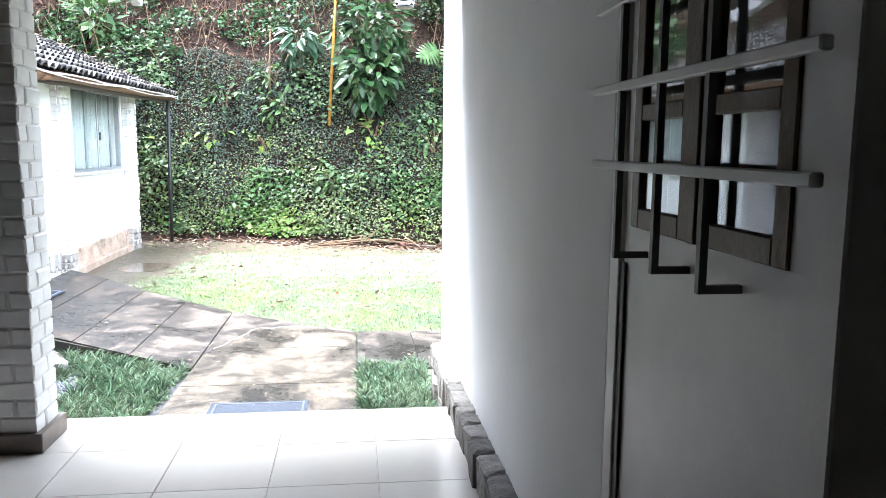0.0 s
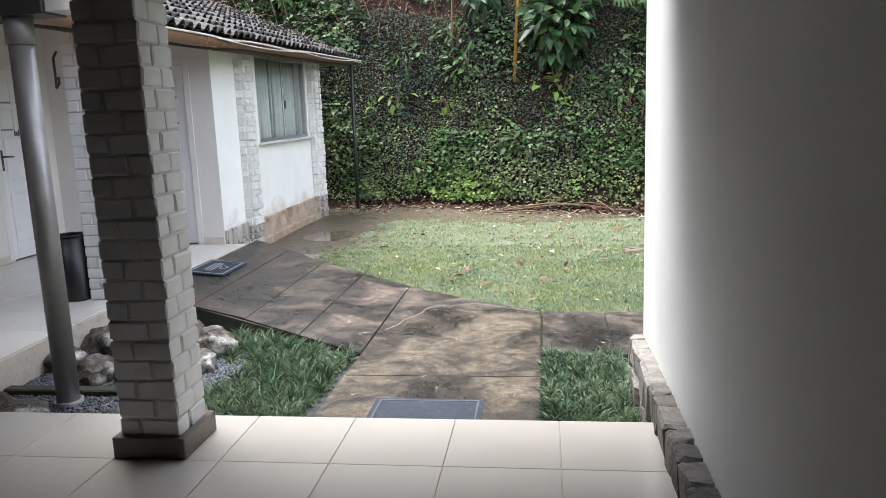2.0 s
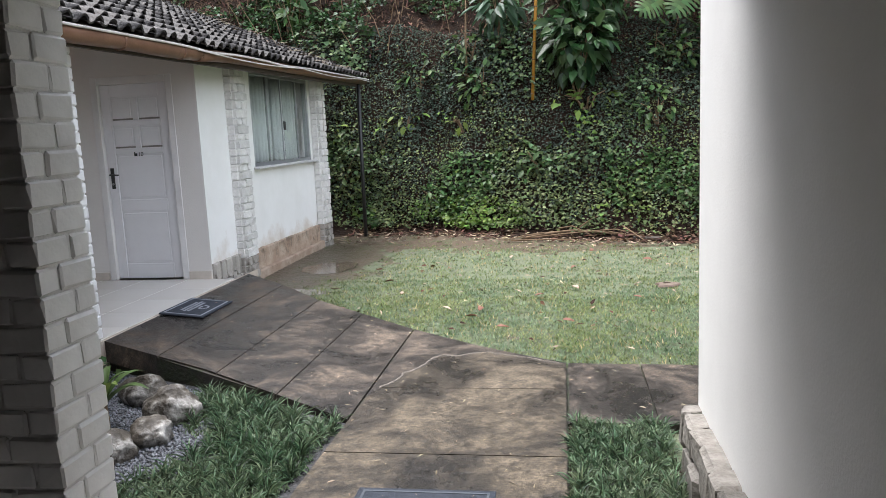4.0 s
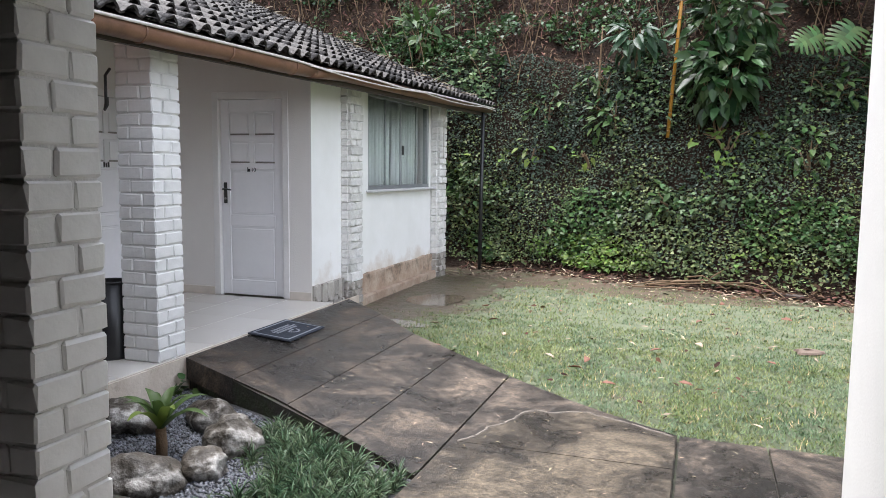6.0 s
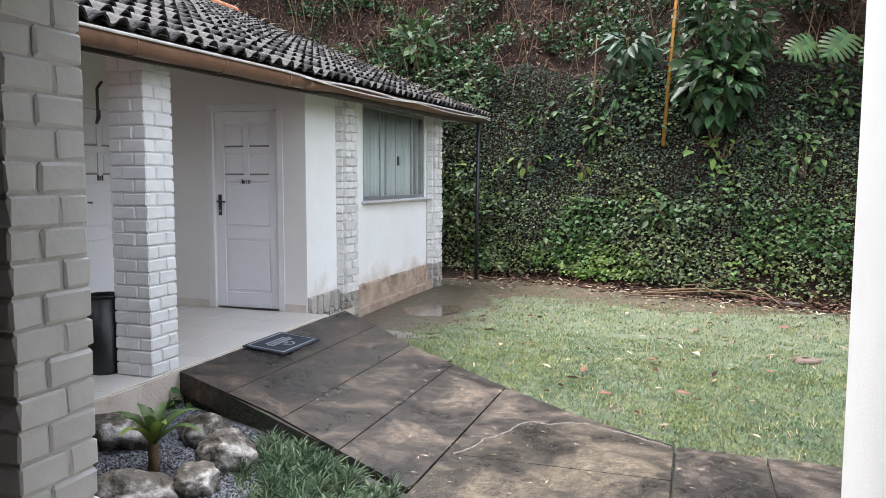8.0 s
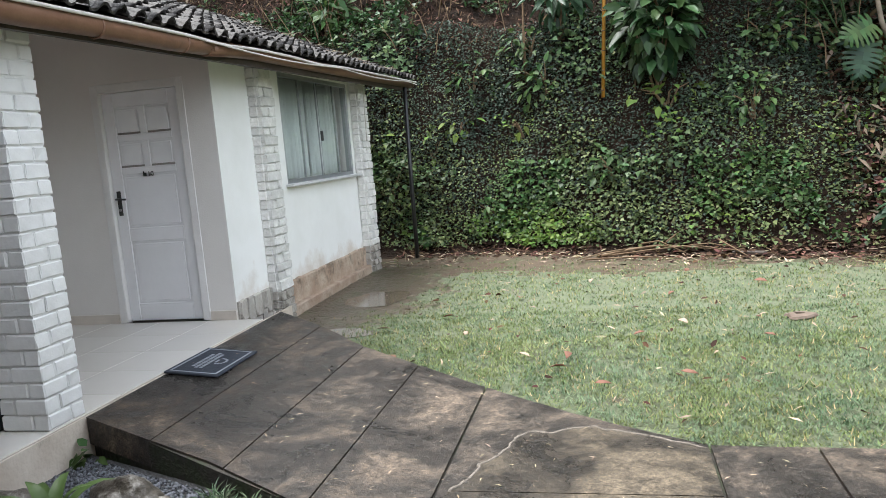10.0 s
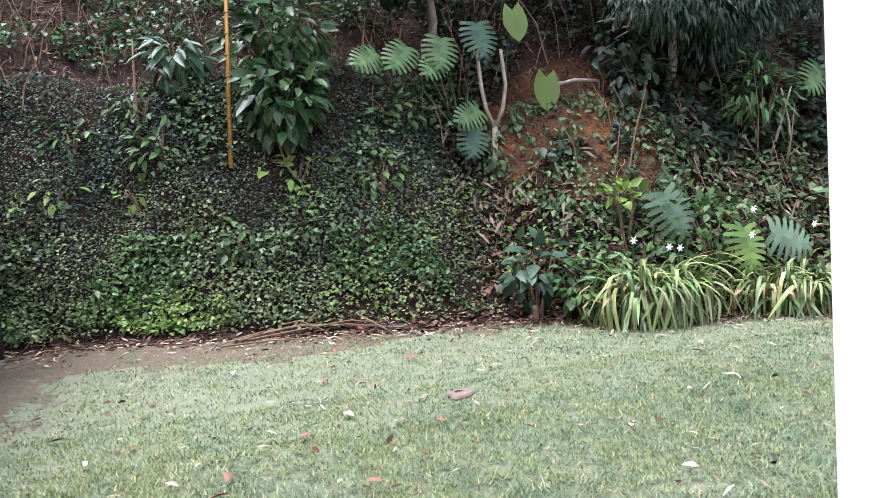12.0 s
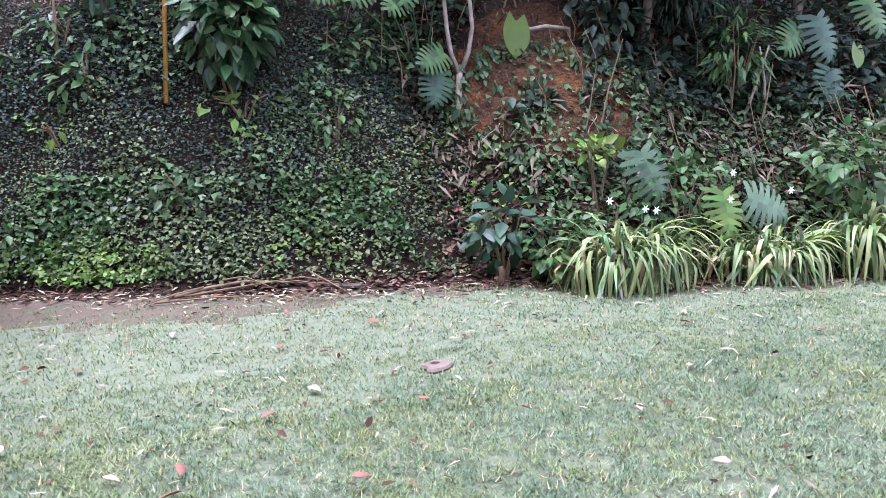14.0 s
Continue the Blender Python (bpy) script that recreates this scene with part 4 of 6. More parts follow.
tagged(part("cable", cb, M["flash"]), "pale cable slung below the eave", "cable")
cb = bmesh.new()
tube(cb, [(-2.90, 10.98, 2.52), (-2.90, 10.985, 2.2), (-2.91, 10.99, 1.75)], 0.006, 6)
tagged(part("hanging_wire", cb, M["flash"]), "thin pale wire hanging before the window", "wire")
dp = thing("downpipe", (-2.66, 12.10, 0), "slim dark iron downpipe from the roof corner to the lawn", "downpipe")
bm = bmesh.new()
tube(bm, [(0, 0, -0.05), (0.01, 0, 1.2), (0.02, 0.02, 2.48)], 0.031, 8)
part("pipe", bm, M["black"], dp)

# ---- porch roof ----
pr = bmesh.new()
prism(pr, [(-9.0, -3.2), (7.0, -3.2), (7.0, 2.75), (-0.95, 2.75), (-0.95, 2.35), (-9.0, 2.35)], lambda x, y: 2.67 + (2.75 - y) * 0.08, 0.06)
bmesh.ops.translate(pr, verts=pr.verts, vec=(0, 0, 0.03))
structure("ceiling", pr, M["ceil"], "dark boarded porch ceiling", "ceiling")
structure("beam", boxm(-9.0, -1.307, 2.10, 2.30, 2.43, 2.64, bevel=0.006), M["wood_dark"], "dark timber beam over the porch edge", "beam")
structure("beam_lip", boxm(-9.0, -1.307, 2.06, 2.098, 2.435, 2.46), M["flash"], "pale batten along the beam", "beam")
structure("roof_left", prism(bmesh.new(), [(-9, 2.3), (-2.0, 2.3), (-2.0, 3.06), (-9, 3.2)], lambda x, y: 2.86 - (y - 2.3) * 0.49, 0.03), M["ridgetile"], "underside of orange roof tiles over the valley gutter", "roof")
for x in (-3.35, -2.62, -1.95):
    bm = boxm(-0.03, 0.03, -0.48, 0.48, -0.04, 0.04, bevel=0.004)
    o = tagged(part("rafter", bm, M["wood_white"]), "white painted rafter between beam and valley gutter", "rafter", "porch rafters", "structure")
    o.matrix_world = pose(x, 2.68, 2.665, -20)
bm = boxm(-0.03, 0.03, -0.55, 0.55, -0.04, 0.04, bevel=0.004)
o = tagged(part("rafter", bm, M["wood_white"]), "grey-white rafter end above the pillar", "rafter", "porch rafters", "structure")
o.matrix_world = pose(-0.80, 2.85, 2.73, -9)
vg = thing("valley_gutter", (0, 0, 0), "dark sheet metal box gutter on a grey pipe", "gutter")
part("trough", boxm(-3.1, -2.09, 3.05, 3.28, 2.29, 2.44, bevel=0.005), M["iron"], vg)
part("end_plate", boxm(-2.088, -1.93, 3.07, 3.26, 2.30, 2.46, bevel=0.004), M["flash"], vg, "pale metal end piece")
sp = thing("drain_pipe", (-2.31, 3.15, -0.02), "grey metal drain pipe standing in the gravel", "pipe")
bm = bmesh.new()
tube(bm, [(0, 0, 0), (0, 0, 2.20)], 0.068, 18)
part("pipe", bm, M["steel"], sp)
bm = bmesh.new()
tube(bm, [(0, 0, 2.16), (0, 0, 2.31)], 0.078, 18)
part("collar", bm, M["steel"], sp)
bm = bmesh.new()
tube(bm, [(0, 0, 0.0), (0, 0, 0.05)], 0.085, 18)
part("foot", bm, M["steel"], sp)
hk = thing("wall_bracket", (-3.26, 4.795, 2.0), "small dark curled metal bracket on the brick pillar", "bracket")
bm = bmesh.new()
tube(bm, [(0.08, -0.02, 0.25), (0.075, -0.06, 0.2), (0.075, -0.06, 0.02), (0.10, -0.10, -0.03), (0.14, -0.12, 0.0), (0.14, -0.12, 0.05)], 0.010, 6)
part("arm", bm, M["iron"], hk)
ln = thing("lantern", (0.86, 2.85, 2.56), "grey hanging porch lantern under the eave", "lantern")
bm = bmesh.new()
tube(bm, [(0, 0, 0.19), (0, 0, 0.25)], 0.012, 8)
part("stem", bm, M["steel"], ln)
bm = bmesh.new()
tube(bm, [(0, 0, 0.0), (0, 0, 0.03), (0, 0, 0.16)], 0.05, 6, 0.085)
part("body", bm, M["glass"], ln, "frosted glass lantern body")
bm = bmesh.new()
tube(bm, [(0, 0, 0.16), (0, 0, 0.20)], 0.095, 6, 0.03)
part("cap", bm, M["steel"], ln)
bm = bmesh.new()
tube(bm, [(0, 0, -0.012), (0, 0, 0.002)], 0.055, 6)
part("base", bm, M["steel"], ln)

# ---- house door with barred window ----
def barred_door():
    ob = thing("door_3", (WX, 0.0, PORCH), "white house door with a brown barred window, shut beside a dark doorway", "door", kind="structure")
    part("jamb", boxm(0.0, 0.12, -0.045, 0.018, 0, 2.15, bevel=0.004), M["wood_white"], ob)
    part("post", boxm(0.0, 0.12, -0.88, -0.835, 0, 2.15, bevel=0.004), M["wood_white"], ob)
    part("head", boxm(0.0, 0.12, -1.72, 0.018, 2.152, 2.16), M["wood_white"], ob)
    leaf = bmesh.new()
    y0, y1, z0, z1 = -0.74, -0.095, 1.36, 1.98
    for a in ((-0.832, -0.052, 0.01, z0), (-0.832, -0.052, z1, 2.14), (-0.832, y0, z0 + 0.0005, z1 - 0.0005), (y1, -0.052, z0 + 0.0005, z1 - 0.0005)):
        box(leaf, 0.012, 0.055, a[0], a[1], a[2], a[3])
    part("leaf", leaf, M["wood_white"], ob)
    # Solid dark strip laid on in place of the shadow in the gap.
    part("gap_strip", boxm(0.004, 0.010, -0.075, -0.055, 0.01, 1.27), M["wood_dark"], ob, "dark strip standing in for the shadowed gap by the panel")
    for a, b in ((y0, -0.435), (-0.395, y1)):
        sash = part("sash", boxm(0.006, 0.03, a, a + 0.045, z0, z1, bevel=0.003), M["brown"], ob, "brown timber sash")
        for q in ((b - 0.045, b, z0, z1), (a + 0.045, b - 0.045, z0, z0 + 0.045), (a + 0.045, b - 0.045, z1 - 0.045, z1), (a + 0.045, b - 0.045, 1.60, 1.635)):
            part("sash_bar", boxm(0.006, 0.03, q[0], q[1], q[2], q[3], bevel=0.003), M["brown"], ob)
        part("pane", boxm(0.016, 0.020, a + 0.045, b - 0.045, z0 + 0.045, z1 - 0.045), M["glass"], ob)
    part("mullion", boxm(0.002, 0.04, -0.433, -0.397, z0, z1, bevel=0.003), M["brown"], ob)
    g = part("grille", boxm(-0.068, -0.048, -0.90, -0.02, 1.492, 1.512, bevel=0.003), M["wood_white"], ob, "white iron grille bars standing off the door")
    for z in (1.66, 1.84):
        part("cross_bar", boxm(-0.068, -0.048, -0.90, -0.02, z, z + 0.02, bevel=0.003), M["wood_white"], g)
    for y in (-0.19, -0.40, -0.60):
        bm = bmesh.new()
        box(bm, -0.066, -0.052, y - 0.007, y + 0.007, 1.30, 1.98)
        box(bm, -0.052, 0.012, y - 0.007, y + 0.007, 1.30, 1.314)
        part("upright_bar", bm, M["bar"], g)
    return ob


M["brown"] = mat("brown_window_timber", (0.10, 0.055, 0.03), (0.14, 0.08, 0.045), rough=0.5, scale=5, bump=0.15)
M["bar"] = mat("grey_painted_iron_bar", (0.10, 0.094, 0.088), rough=0.5, bump=0.05)
barred_door()

# ---- leaf shapes ----
OVATE = (np.array([(0, 0, 0), (-0.30, 0.32, 0.05), (0.30, 0.32, 0.05), (0, 0.45, -0.04), (-0.20, 0.72, 0.0), (0.20, 0.72, 0.0), (0, 1.0, -0.12)]), [(0, 3, 1), (0, 2, 3), (1, 3, 4), (3, 2, 5), (4, 3, 6), (3, 5, 6)])
IVY = (np.array([(0, 0, 0), (-0.46, 0.22, 0.06), (0.46, 0.22, 0.06), (0, 0.40, -0.05), (0, 0.95, -0.10)]), [(0, 3, 1), (0, 2, 3), (1, 3, 4), (3, 2, 4)])
LANCE = (np.array([(0, 0, 0), (-0.09, 0.40, 0.02), (0.09, 0.40, 0.02), (0, 1.0, -0.10)]), [(0, 2, 1), (1, 2, 3)])
BLADE = (np.array([(-0.5, 0, 0), (0.5, 0, 0), (-0.4, 0.55, 0.10), (0.4, 0.55, 0.10), (0, 1.0, 0.34)]), [(0, 1, 3), (0, 3, 2), (2, 3, 4)])


def strap_shape(n=7, droop=1.1, fold=0.10, power=2.0):
    """A long arching leaf: along y, bending down to -z."""
    v, f = [], []
    for i in range(n + 1):
        u = i / n
        y = sum(math.cos(droop * 1.4 * (k / n) ** power) for k in range(i)) / n
        z = -sum(math.sin(droop * 1.4 * (k / n) ** power) for k in range(i)) / n
        w = 0.5 * min(1, 0.55 + u * 1.2) * (1 - max(0, (u - 0.55) / 0.45) ** 2 * 0.92)
        v += [(-w, y, z + fold * w), (0, y, z), (w, y, z + fold * w)]
    for i in range(n):
        a = 3 * i
        f += [(a, a + 1, a + 4), (a, a + 4, a + 3), (a + 1, a + 2, a + 5), (a + 1, a + 5, a + 4)]
    return np.array(v), f


def monstera_shape(lobes=8):
    """A broad heart-shaped leaf, slit between its lobes to half-way from the edge to the rib."""
    v, f = [], []

    def at(s, t, k):
        w = 0.50 * math.sin(math.pi * (0.22 + 0.76 * t)) ** 0.75
        return (s * w * k, 0.88 * t + k * (0.14 - 0.34 * (1 - t) ** 2), 0.05 * k - 0.15 * k * k - 0.10 * t * t)

    for s in (-1, 1):
        for j in range(lobes):
            a, b = j / lobes, (j + 1) / lobes
            g = 0.24 / lobes
            mid = (a + b) / 2
            i = len(v)
            v += [at(s, a, 0), at(s, b, 0), at(s, b, 0.30), at(s, a, 0.30), at(s, b - g * 0.8, 0.62), at(s, a + g * 0.8, 0.62), at(s, b - g * 1.1, 0.96), at(s, a + g * 0.9, 0.92), at(s, mid, 1.05)]
            q = [(i, i + 1, i + 2), (i, i + 2, i + 3), (i + 3, i + 2, i + 4), (i + 3, i + 4, i + 5), (i + 5, i + 4, i + 6), (i + 5, i + 6, i + 7), (i + 7, i + 6, i + 8)]
            f += q if s > 0 else [c[::-1] for c in q]
    return np.array(v), f


def heart_shape(n=9):
    """A whole heart-shaped leaf with a folded rib."""
    v, f = [], []
    for k in range(n + 1):
        t = k / n
        w = 0.42 * math.sin(math.pi * (0.16 + 0.84 * t)) ** 0.8
        back = 0.22 * (1 - t) ** 3
        v += [(-w, t - back, 0.05 - 0.12 * t * t), (0, t, -0.10 * t * t), (w, t - back, 0.05 - 0.12 * t * t)]
    for k in range(n):
        a = 3 * k
        f += [(a, a + 1, a + 4), (a, a + 4, a + 3), (a + 1, a + 2, a + 5), (a + 1, a + 5, a + 4)]
    return np.array(v), f


def hanging_strap(n=11, turn=2.6, lo=0.12, hi=0.68):
    """A strap leaf that rises, arches over and then hangs: along y, bending down to -z."""
    v, f, y, z = [], [], 0.0, 0.0
    for i in range(n + 1):
        u = i / n
        w = 0.5 * min(1, 0.6 + u * 1.5) * (1 - max(0, (u - 0.6) / 0.4) ** 2 * 0.9)
        v += [(-w, y, z + 0.012 * w), (0, y, z - 0.004), (w, y, z + 0.012 * w)]
        k = min(1, max(0, (u - lo) / (hi - lo)))
        a = turn * k * k * (3 - 2 * k)
        y, z = y + math.cos(a) / n, z - math.sin(a) / n
    for i in range(n):
        a = 3 * i
        f += [(a, a + 1, a + 4), (a, a + 4, a + 3), (a + 1, a + 2, a + 5), (a + 1, a + 5, a + 4)]
    return np.array(v), f


def strew(name, shape, P, A, N, S, material, W=None, roll=0.0):
    """Copies of a leaf shape: at P, pointing along A, facing N, of length S (W: width)."""
    tv, tf = shape
    P, A, N = np.asarray(P, float), np.asarray(A, float), np.asarray(N, float)
    S = np.asarray(S, float)
    W = S if W is None else np.asarray(W, float)
    Y = A / np.linalg.norm(A, axis=1, keepdims=True)
    X = np.cross(Y, N)
    X /= np.linalg.norm(X, axis=1, keepdims=True) + 1e-9
    Z = np.cross(X, Y)
    n, k = len(P), len(tv)
    V = P[:, None] + X[:, None] * (tv[None, :, 0:1] * W[:, None, None]) + Y[:, None] * (tv[None, :, 1:2] * S[:, None, None]) + Z[:, None] * (tv[None, :, 2:3] * S[:, None, None])
    F = (np.asarray(tf)[None] + (np.arange(n) * k)[:, None, None]).reshape(-1, 3)
    return soup(name, V.reshape(-1, 3), F, material, smooth=False)


R = np.random.RandomState(11)


def bank_normal(x, y, e=0.05):
    gx = (bank_z(x + e, y) - bank_z(x - e, y)) / (2 * e)
    gy = (bank_z(x, y + e) - bank_z(x, y - e)) / (2 * e)
    n = np.stack([-gx, -gy, np.ones_like(gx)], 1)
    return n / np.linalg.norm(n, axis=1, keepdims=True)


def on_bank(n, x0, x1, s0, s1, keep=None):
    """n points on the bank, evenly over its face: s metres up the face from its foot."""
    x = R.uniform(x0, x1, n)
    s = R.uniform(s0, s1, n)
    foot, steep = np.interp(x, *zip(*FOOT)), np.interp(x, *zip(*STEEP))
    face = 3.0 / steep * np.sqrt(1 + steep ** 2)
    d = np.where(s < 0.3, s * 0.85, 0.25 + np.clip(s - 0.3, 0, face) / np.sqrt(1 + steep ** 2) + np.maximum(0, s - 0.3 - face) / 1.38)
    y = foot + d
    z = bank_z(x, y)
    if keep is not None:
        k = keep(x, y, z)
        x, y, z = x[k], y[k], z[k]
    return x, y, z


def red_patch(x, y):
    return ((x - 4.55) / 1.0) ** 2 + ((y - 12.1) / 0.62) ** 2 < 1 + 0.35 * wob(x * 1.7, y * 1.7)


def clump(x, z, k=1.0):
    return np.sin(3.1 * k * x + 1.3 * np.sin(2.3 * k * z)) * np.sin(2.7 * k * z + 1.1 * np.sin(3.7 * k * x + 0.5))


def creeper(name, n, x0, x1, s0, s1, size, material, label, lift, keep=None, shape=IVY, face=0.75, seedy=1.0):
    x, y, z = on_bank(n, x0, x1, s0, s1, keep)
    m = len(x)
    nor = bank_normal(x, y)
    off = lift * (0.35 + 0.65 * R.rand(m)) * (0.65 + 0.5 * clump(x, z, seedy)) + 0.02
    P = np.stack([x, y, z], 1) + nor * off[:, None]
    N = nor * face * 0.55 + R.normal(0, 0.32, (m, 3)) + np.array([0, -0.15, 0.65])
    A = nor * 0.55 + R.normal(0, 0.5, (m, 3)) + np.array([0, -0.15, -0.5])
    S = R.uniform(size[0], size[1], m) * (1 + 0.25 * clump(x, z, 0.6))
    ob = strew(name, shape, P, A, N, S, material)
    return tagged(ob, label, "creeper", kind="stuff")


M["slope_leaf"] = mat("dull_brown_dead_leaf", (0.060, 0.034, 0.022), (0.105, 0.062, 0.041), rough=0.8, scale=4, bump=0.1, island=0.7, spec=0.12)
M["dull_straw"] = mat("grey_dry_blade", (0.12, 0.095, 0.068), (0.085, 0.065, 0.046), rough=0.8, scale=4, bump=0.1, island=0.6, spec=0.12)
M["ivy_low"] = leafmat("low_creeper_leaf", (0.066, 0.094, 0.036), (0.150, 0.180, 0.070), rough=0.48, island=0.5)
nored = lambda x, y, z: ~red_patch(x, y)
left = lambda x, y, z: (~red_patch(x, y)) & (R.rand(len(x)) < np.interp(z + 0.25 * clump(x, x + 2, 0.9), [0.05, 0.45], [0.25, 1])) & (R.rand(len(x)) < np.interp(x, [-12, 2.4, 3.8, 12], [1, 1, 0.30, 0.22]))


def fading(z0, z1, p0, p1, k=0.8, least=-1.0):
    """Leaves thin out from share p0 at height z0 to p1 at z1, in uneven drifts."""
    return lambda x, y, z: left(x, y, z) & (clump(x, z, k) > least) & (R.rand(len(x)) < np.interp(z + 0.45 * clump(x + 5, 0.6 * z, 0.7), [z0, z1], [p0, p1]))


creeper("dark_creeper", 125000, -11, 11, 0.15, 3.9, (0.028, 0.056), M["ivy_dark"], "dark small-leaved creeper covering the steep bank", 0.13, fading(0.3, 2.0, 0.25, 0.95))
creeper("green_creeper", 92000, -11, 11, 0.05, 3.6, (0.028, 0.060), M["ivy_low"], "green creeper leaves over the lower bank", 0.18, fading(0.7, 2.2, 0.95, 0.10, 0.8, -0.7))
creeper("green_creeper", 12000, -11, 8, 1.2, 3.9, (0.05, 0.10), M["ivy"], "green creeper in patches on the upper bank", 0.24, lambda x, y, z: left(x, y, z) & (clump(x + 3, z, 0.55) > 0.15), seedy=0.7)
creeper("bright_creeper", 9000, -3, 6, 0.05, 1.5, (0.05, 0.10), M["leaf"], "fresh green leaves among the creeper", 0.20, lambda x, y, z: left(x, y, z) & (clump(x + 7, z, 0.7) > 0.1))
creeper("yellow_green_herb", 1500, -2.3, 0.6, 0.08, 0.75, (0.04, 0.08), M["lime"], "yellow-green herbs at the foot of the bank", 0.16, lambda x, y, z: ((x + 0.9) / 0.9) ** 2 + ((z - 0.35) / 0.35) ** 2 < 1 + 0.5 * clump(x, z, 2.0))
creeper("yellow_green_herb", 1500, -3, 4, 0.4, 2.3, (0.05, 0.09), M["lime"], "scattered yellow-green leaves in the creeper", 0.2, lambda x, y, z: clump(x + 1, z, 0.9) > 0.3)
creeper("top_undergrowth", 26000, -13, 3.5, 3.7, 8.5, (0.05, 0.11), M["shrub_dark"], "weeds and ferns on the slope above the creeper", 0.3, lambda x, y, z: clump(x + 2, y + z, 0.5) > -0.05)
creeper("slope_litter", 26000, -14, 6, 3.4, 10.0, (0.06, 0.20), M["slope_leaf"], "brown fallen leaves on the upper slope", 0.06, None, LANCE, 0.9)
creeper("shaded_undergrowth", 9000, 3.2, 13, 2.4, 7.5, (0.08, 0.18), M["tree_dark"], "undergrowth on the slope, shade put into its dark leaf colour", 0.35, nored, OVATE)
creeper("shaded_undergrowth", 4200, 4.0, 12, 0.35, 2.6, (0.05, 0.11), M["ivy"], "leafy undergrowth behind the flower bed", 0.32, nored, OVATE)
creeper("dry_slope_leaves", 7000, 2.9, 13, 0.3, 5.0, (0.06, 0.15), M["slope_leaf"], "brown dead leaves and mould on the shaded slope", 0.10, nored, OVATE)
creeper("dry_slope_leaves", 1600, 3.0, 12, 0.4, 4.0, (0.12, 0.30), M["dull_straw"], "dry grey blades hanging on the shaded slope", 0.25, nored, LANCE)

# dry stems hanging down the upper slope
bm = bmesh.new()
rr = random.Random(8)
for k in range(260):
    x = rr.uniform(-9, 7)
    y = curve_at(FOOT, x) + rr.uniform(1.3, 5.0)
    z = ground_z(x, y)
    L = rr.uniform(0.3, 1.2)
    a = rr.uniform(-0.5, 0.5)
    tube(bm, [(x, y - 0.05, z), (x + a * 0.3 * L, y - 0.12, z + L * 0.5), (x + a * L, y - 0.1, z + L)], rr.uniform(0.006, 0.016), 4, 0.004, cap=False)
tagged(part("dry_stems", bm, M["twig"]), "dry brown stems on the upper slope", "stems", kind="stuff")
bm = bmesh.new()
for k in range(16):
    x = rr.uniform(3.3, 9.0)
    y = curve_at(FOOT, x) + rr.uniform(0.9, 1.9)
    z = ground_z(x, y)
    L = rr.uniform(0.4, 1.3)
    a = rr.uniform(-0.4, 0.4)
    tube(bm, [(x, y - 0.15, z + L * 0.7), (x + a * 0.3, y - 0.2 - 0.1 * L, z + L * 0.2), (x + a, y - 0.3 - 0.3 * L, z - L * 0.5)], rr.uniform(0.004, 0.009), 4, 0.003, cap=False)
tagged(part("hanging_roots", bm, M["twig"]), "thin brown roots and vines over the red soil", "roots", kind="stuff")


def face_y(x, z):
    """Where the bank's face is z high."""
    f, k = curve_at(FOOT, x), curve_at(STEEP, x)
    y = f + 0.25 + (z - 0.17) / k
    for _ in range(4):
        y += (z - ground_z(x, y)) / k * 0.8
    return y


# bare red soil where the bank has slipped
def soil_scar():
    nx, nz = 70, 46
    v, f = [], []
    for j in range(nz + 1):
        for i in range(nx + 1):
            x, z = 3.45 + 2.25 * i / nx, 1.30 + 1.45 * j / nz
            y = face_y(x, z)
            r = math.hypot((x - 4.58) / 1.12, (z - 2.02) / 0.74)
            lump = 0.10 * noise.noise((x * 2.2, z * 2.6, 3)) + 0.06 * abs(noise.noise((x * 5, z * 7, 9))) + 0.025 * noise.noise((x * 14, z * 14, 1)) + 0.03 * math.floor(2.5 * (z + 0.25 * noise.noise((x * 2, z, 5)))) / 2.5
            v.append((x, y - 0.12 - lump + 0.30 * max(0, r - 0.85) + 0.10 * noise.noise((x * 3, z * 3, 8)) * (r > 0.7), z))
    for j in range(nz):
        for i in range(nx):
            a = j * (nx + 1) + i
            f.append((a, a + 1, a + nx + 2, a + nx + 1))
    return tagged(soup("soil_scar", v, f, M["soil"], smooth=True), "bare damp red soil face on the bank", "soil", kind="structure")


soil_scar()
bm = bmesh.new()
for k in range(30):
    x, z = rr.uniform(3.6, 5.7), rr.uniform(1.6, 2.7)
    y = face_y(x, z) - 0.22
    L, a = rr.uniform(0.25, 0.8), rr.uniform(-0.35, 0.35)
    tube(bm, [(x, y + 0.1, z), (x + a * 0.3, y - 0.04, z - L * 0.35), (x + a * 0.8, y - 0.10, z - L * 0.7), (x + a * 1.3, y - 0.28, z - L)], rr.uniform(0.004, 0.010), 4, 0.003, cap=False)
tagged(part("hanging_roots", bm, M["bark"]), "pale roots trailing down the red soil", "roots", kind="stuff")

# leaves that hang over the rim of the bare soil and sprout on its ledges
q = np.random.RandomState(31)
t = q.uniform(0, 2 * math.pi, 900)
rad = np.where(q.rand(900) < 0.72, q.normal(1.0, 0.10, 900), q.uniform(0.3, 1.0, 900))
sx, sz = 4.58 + 1.10 * rad * np.cos(t), 2.02 + 0.74 * rad * np.sin(t)
P = np.array([(a, face_y(a, b) - 0.24 - 0.06 * c, b) for a, b, c in zip(sx, sz, q.rand(900))])
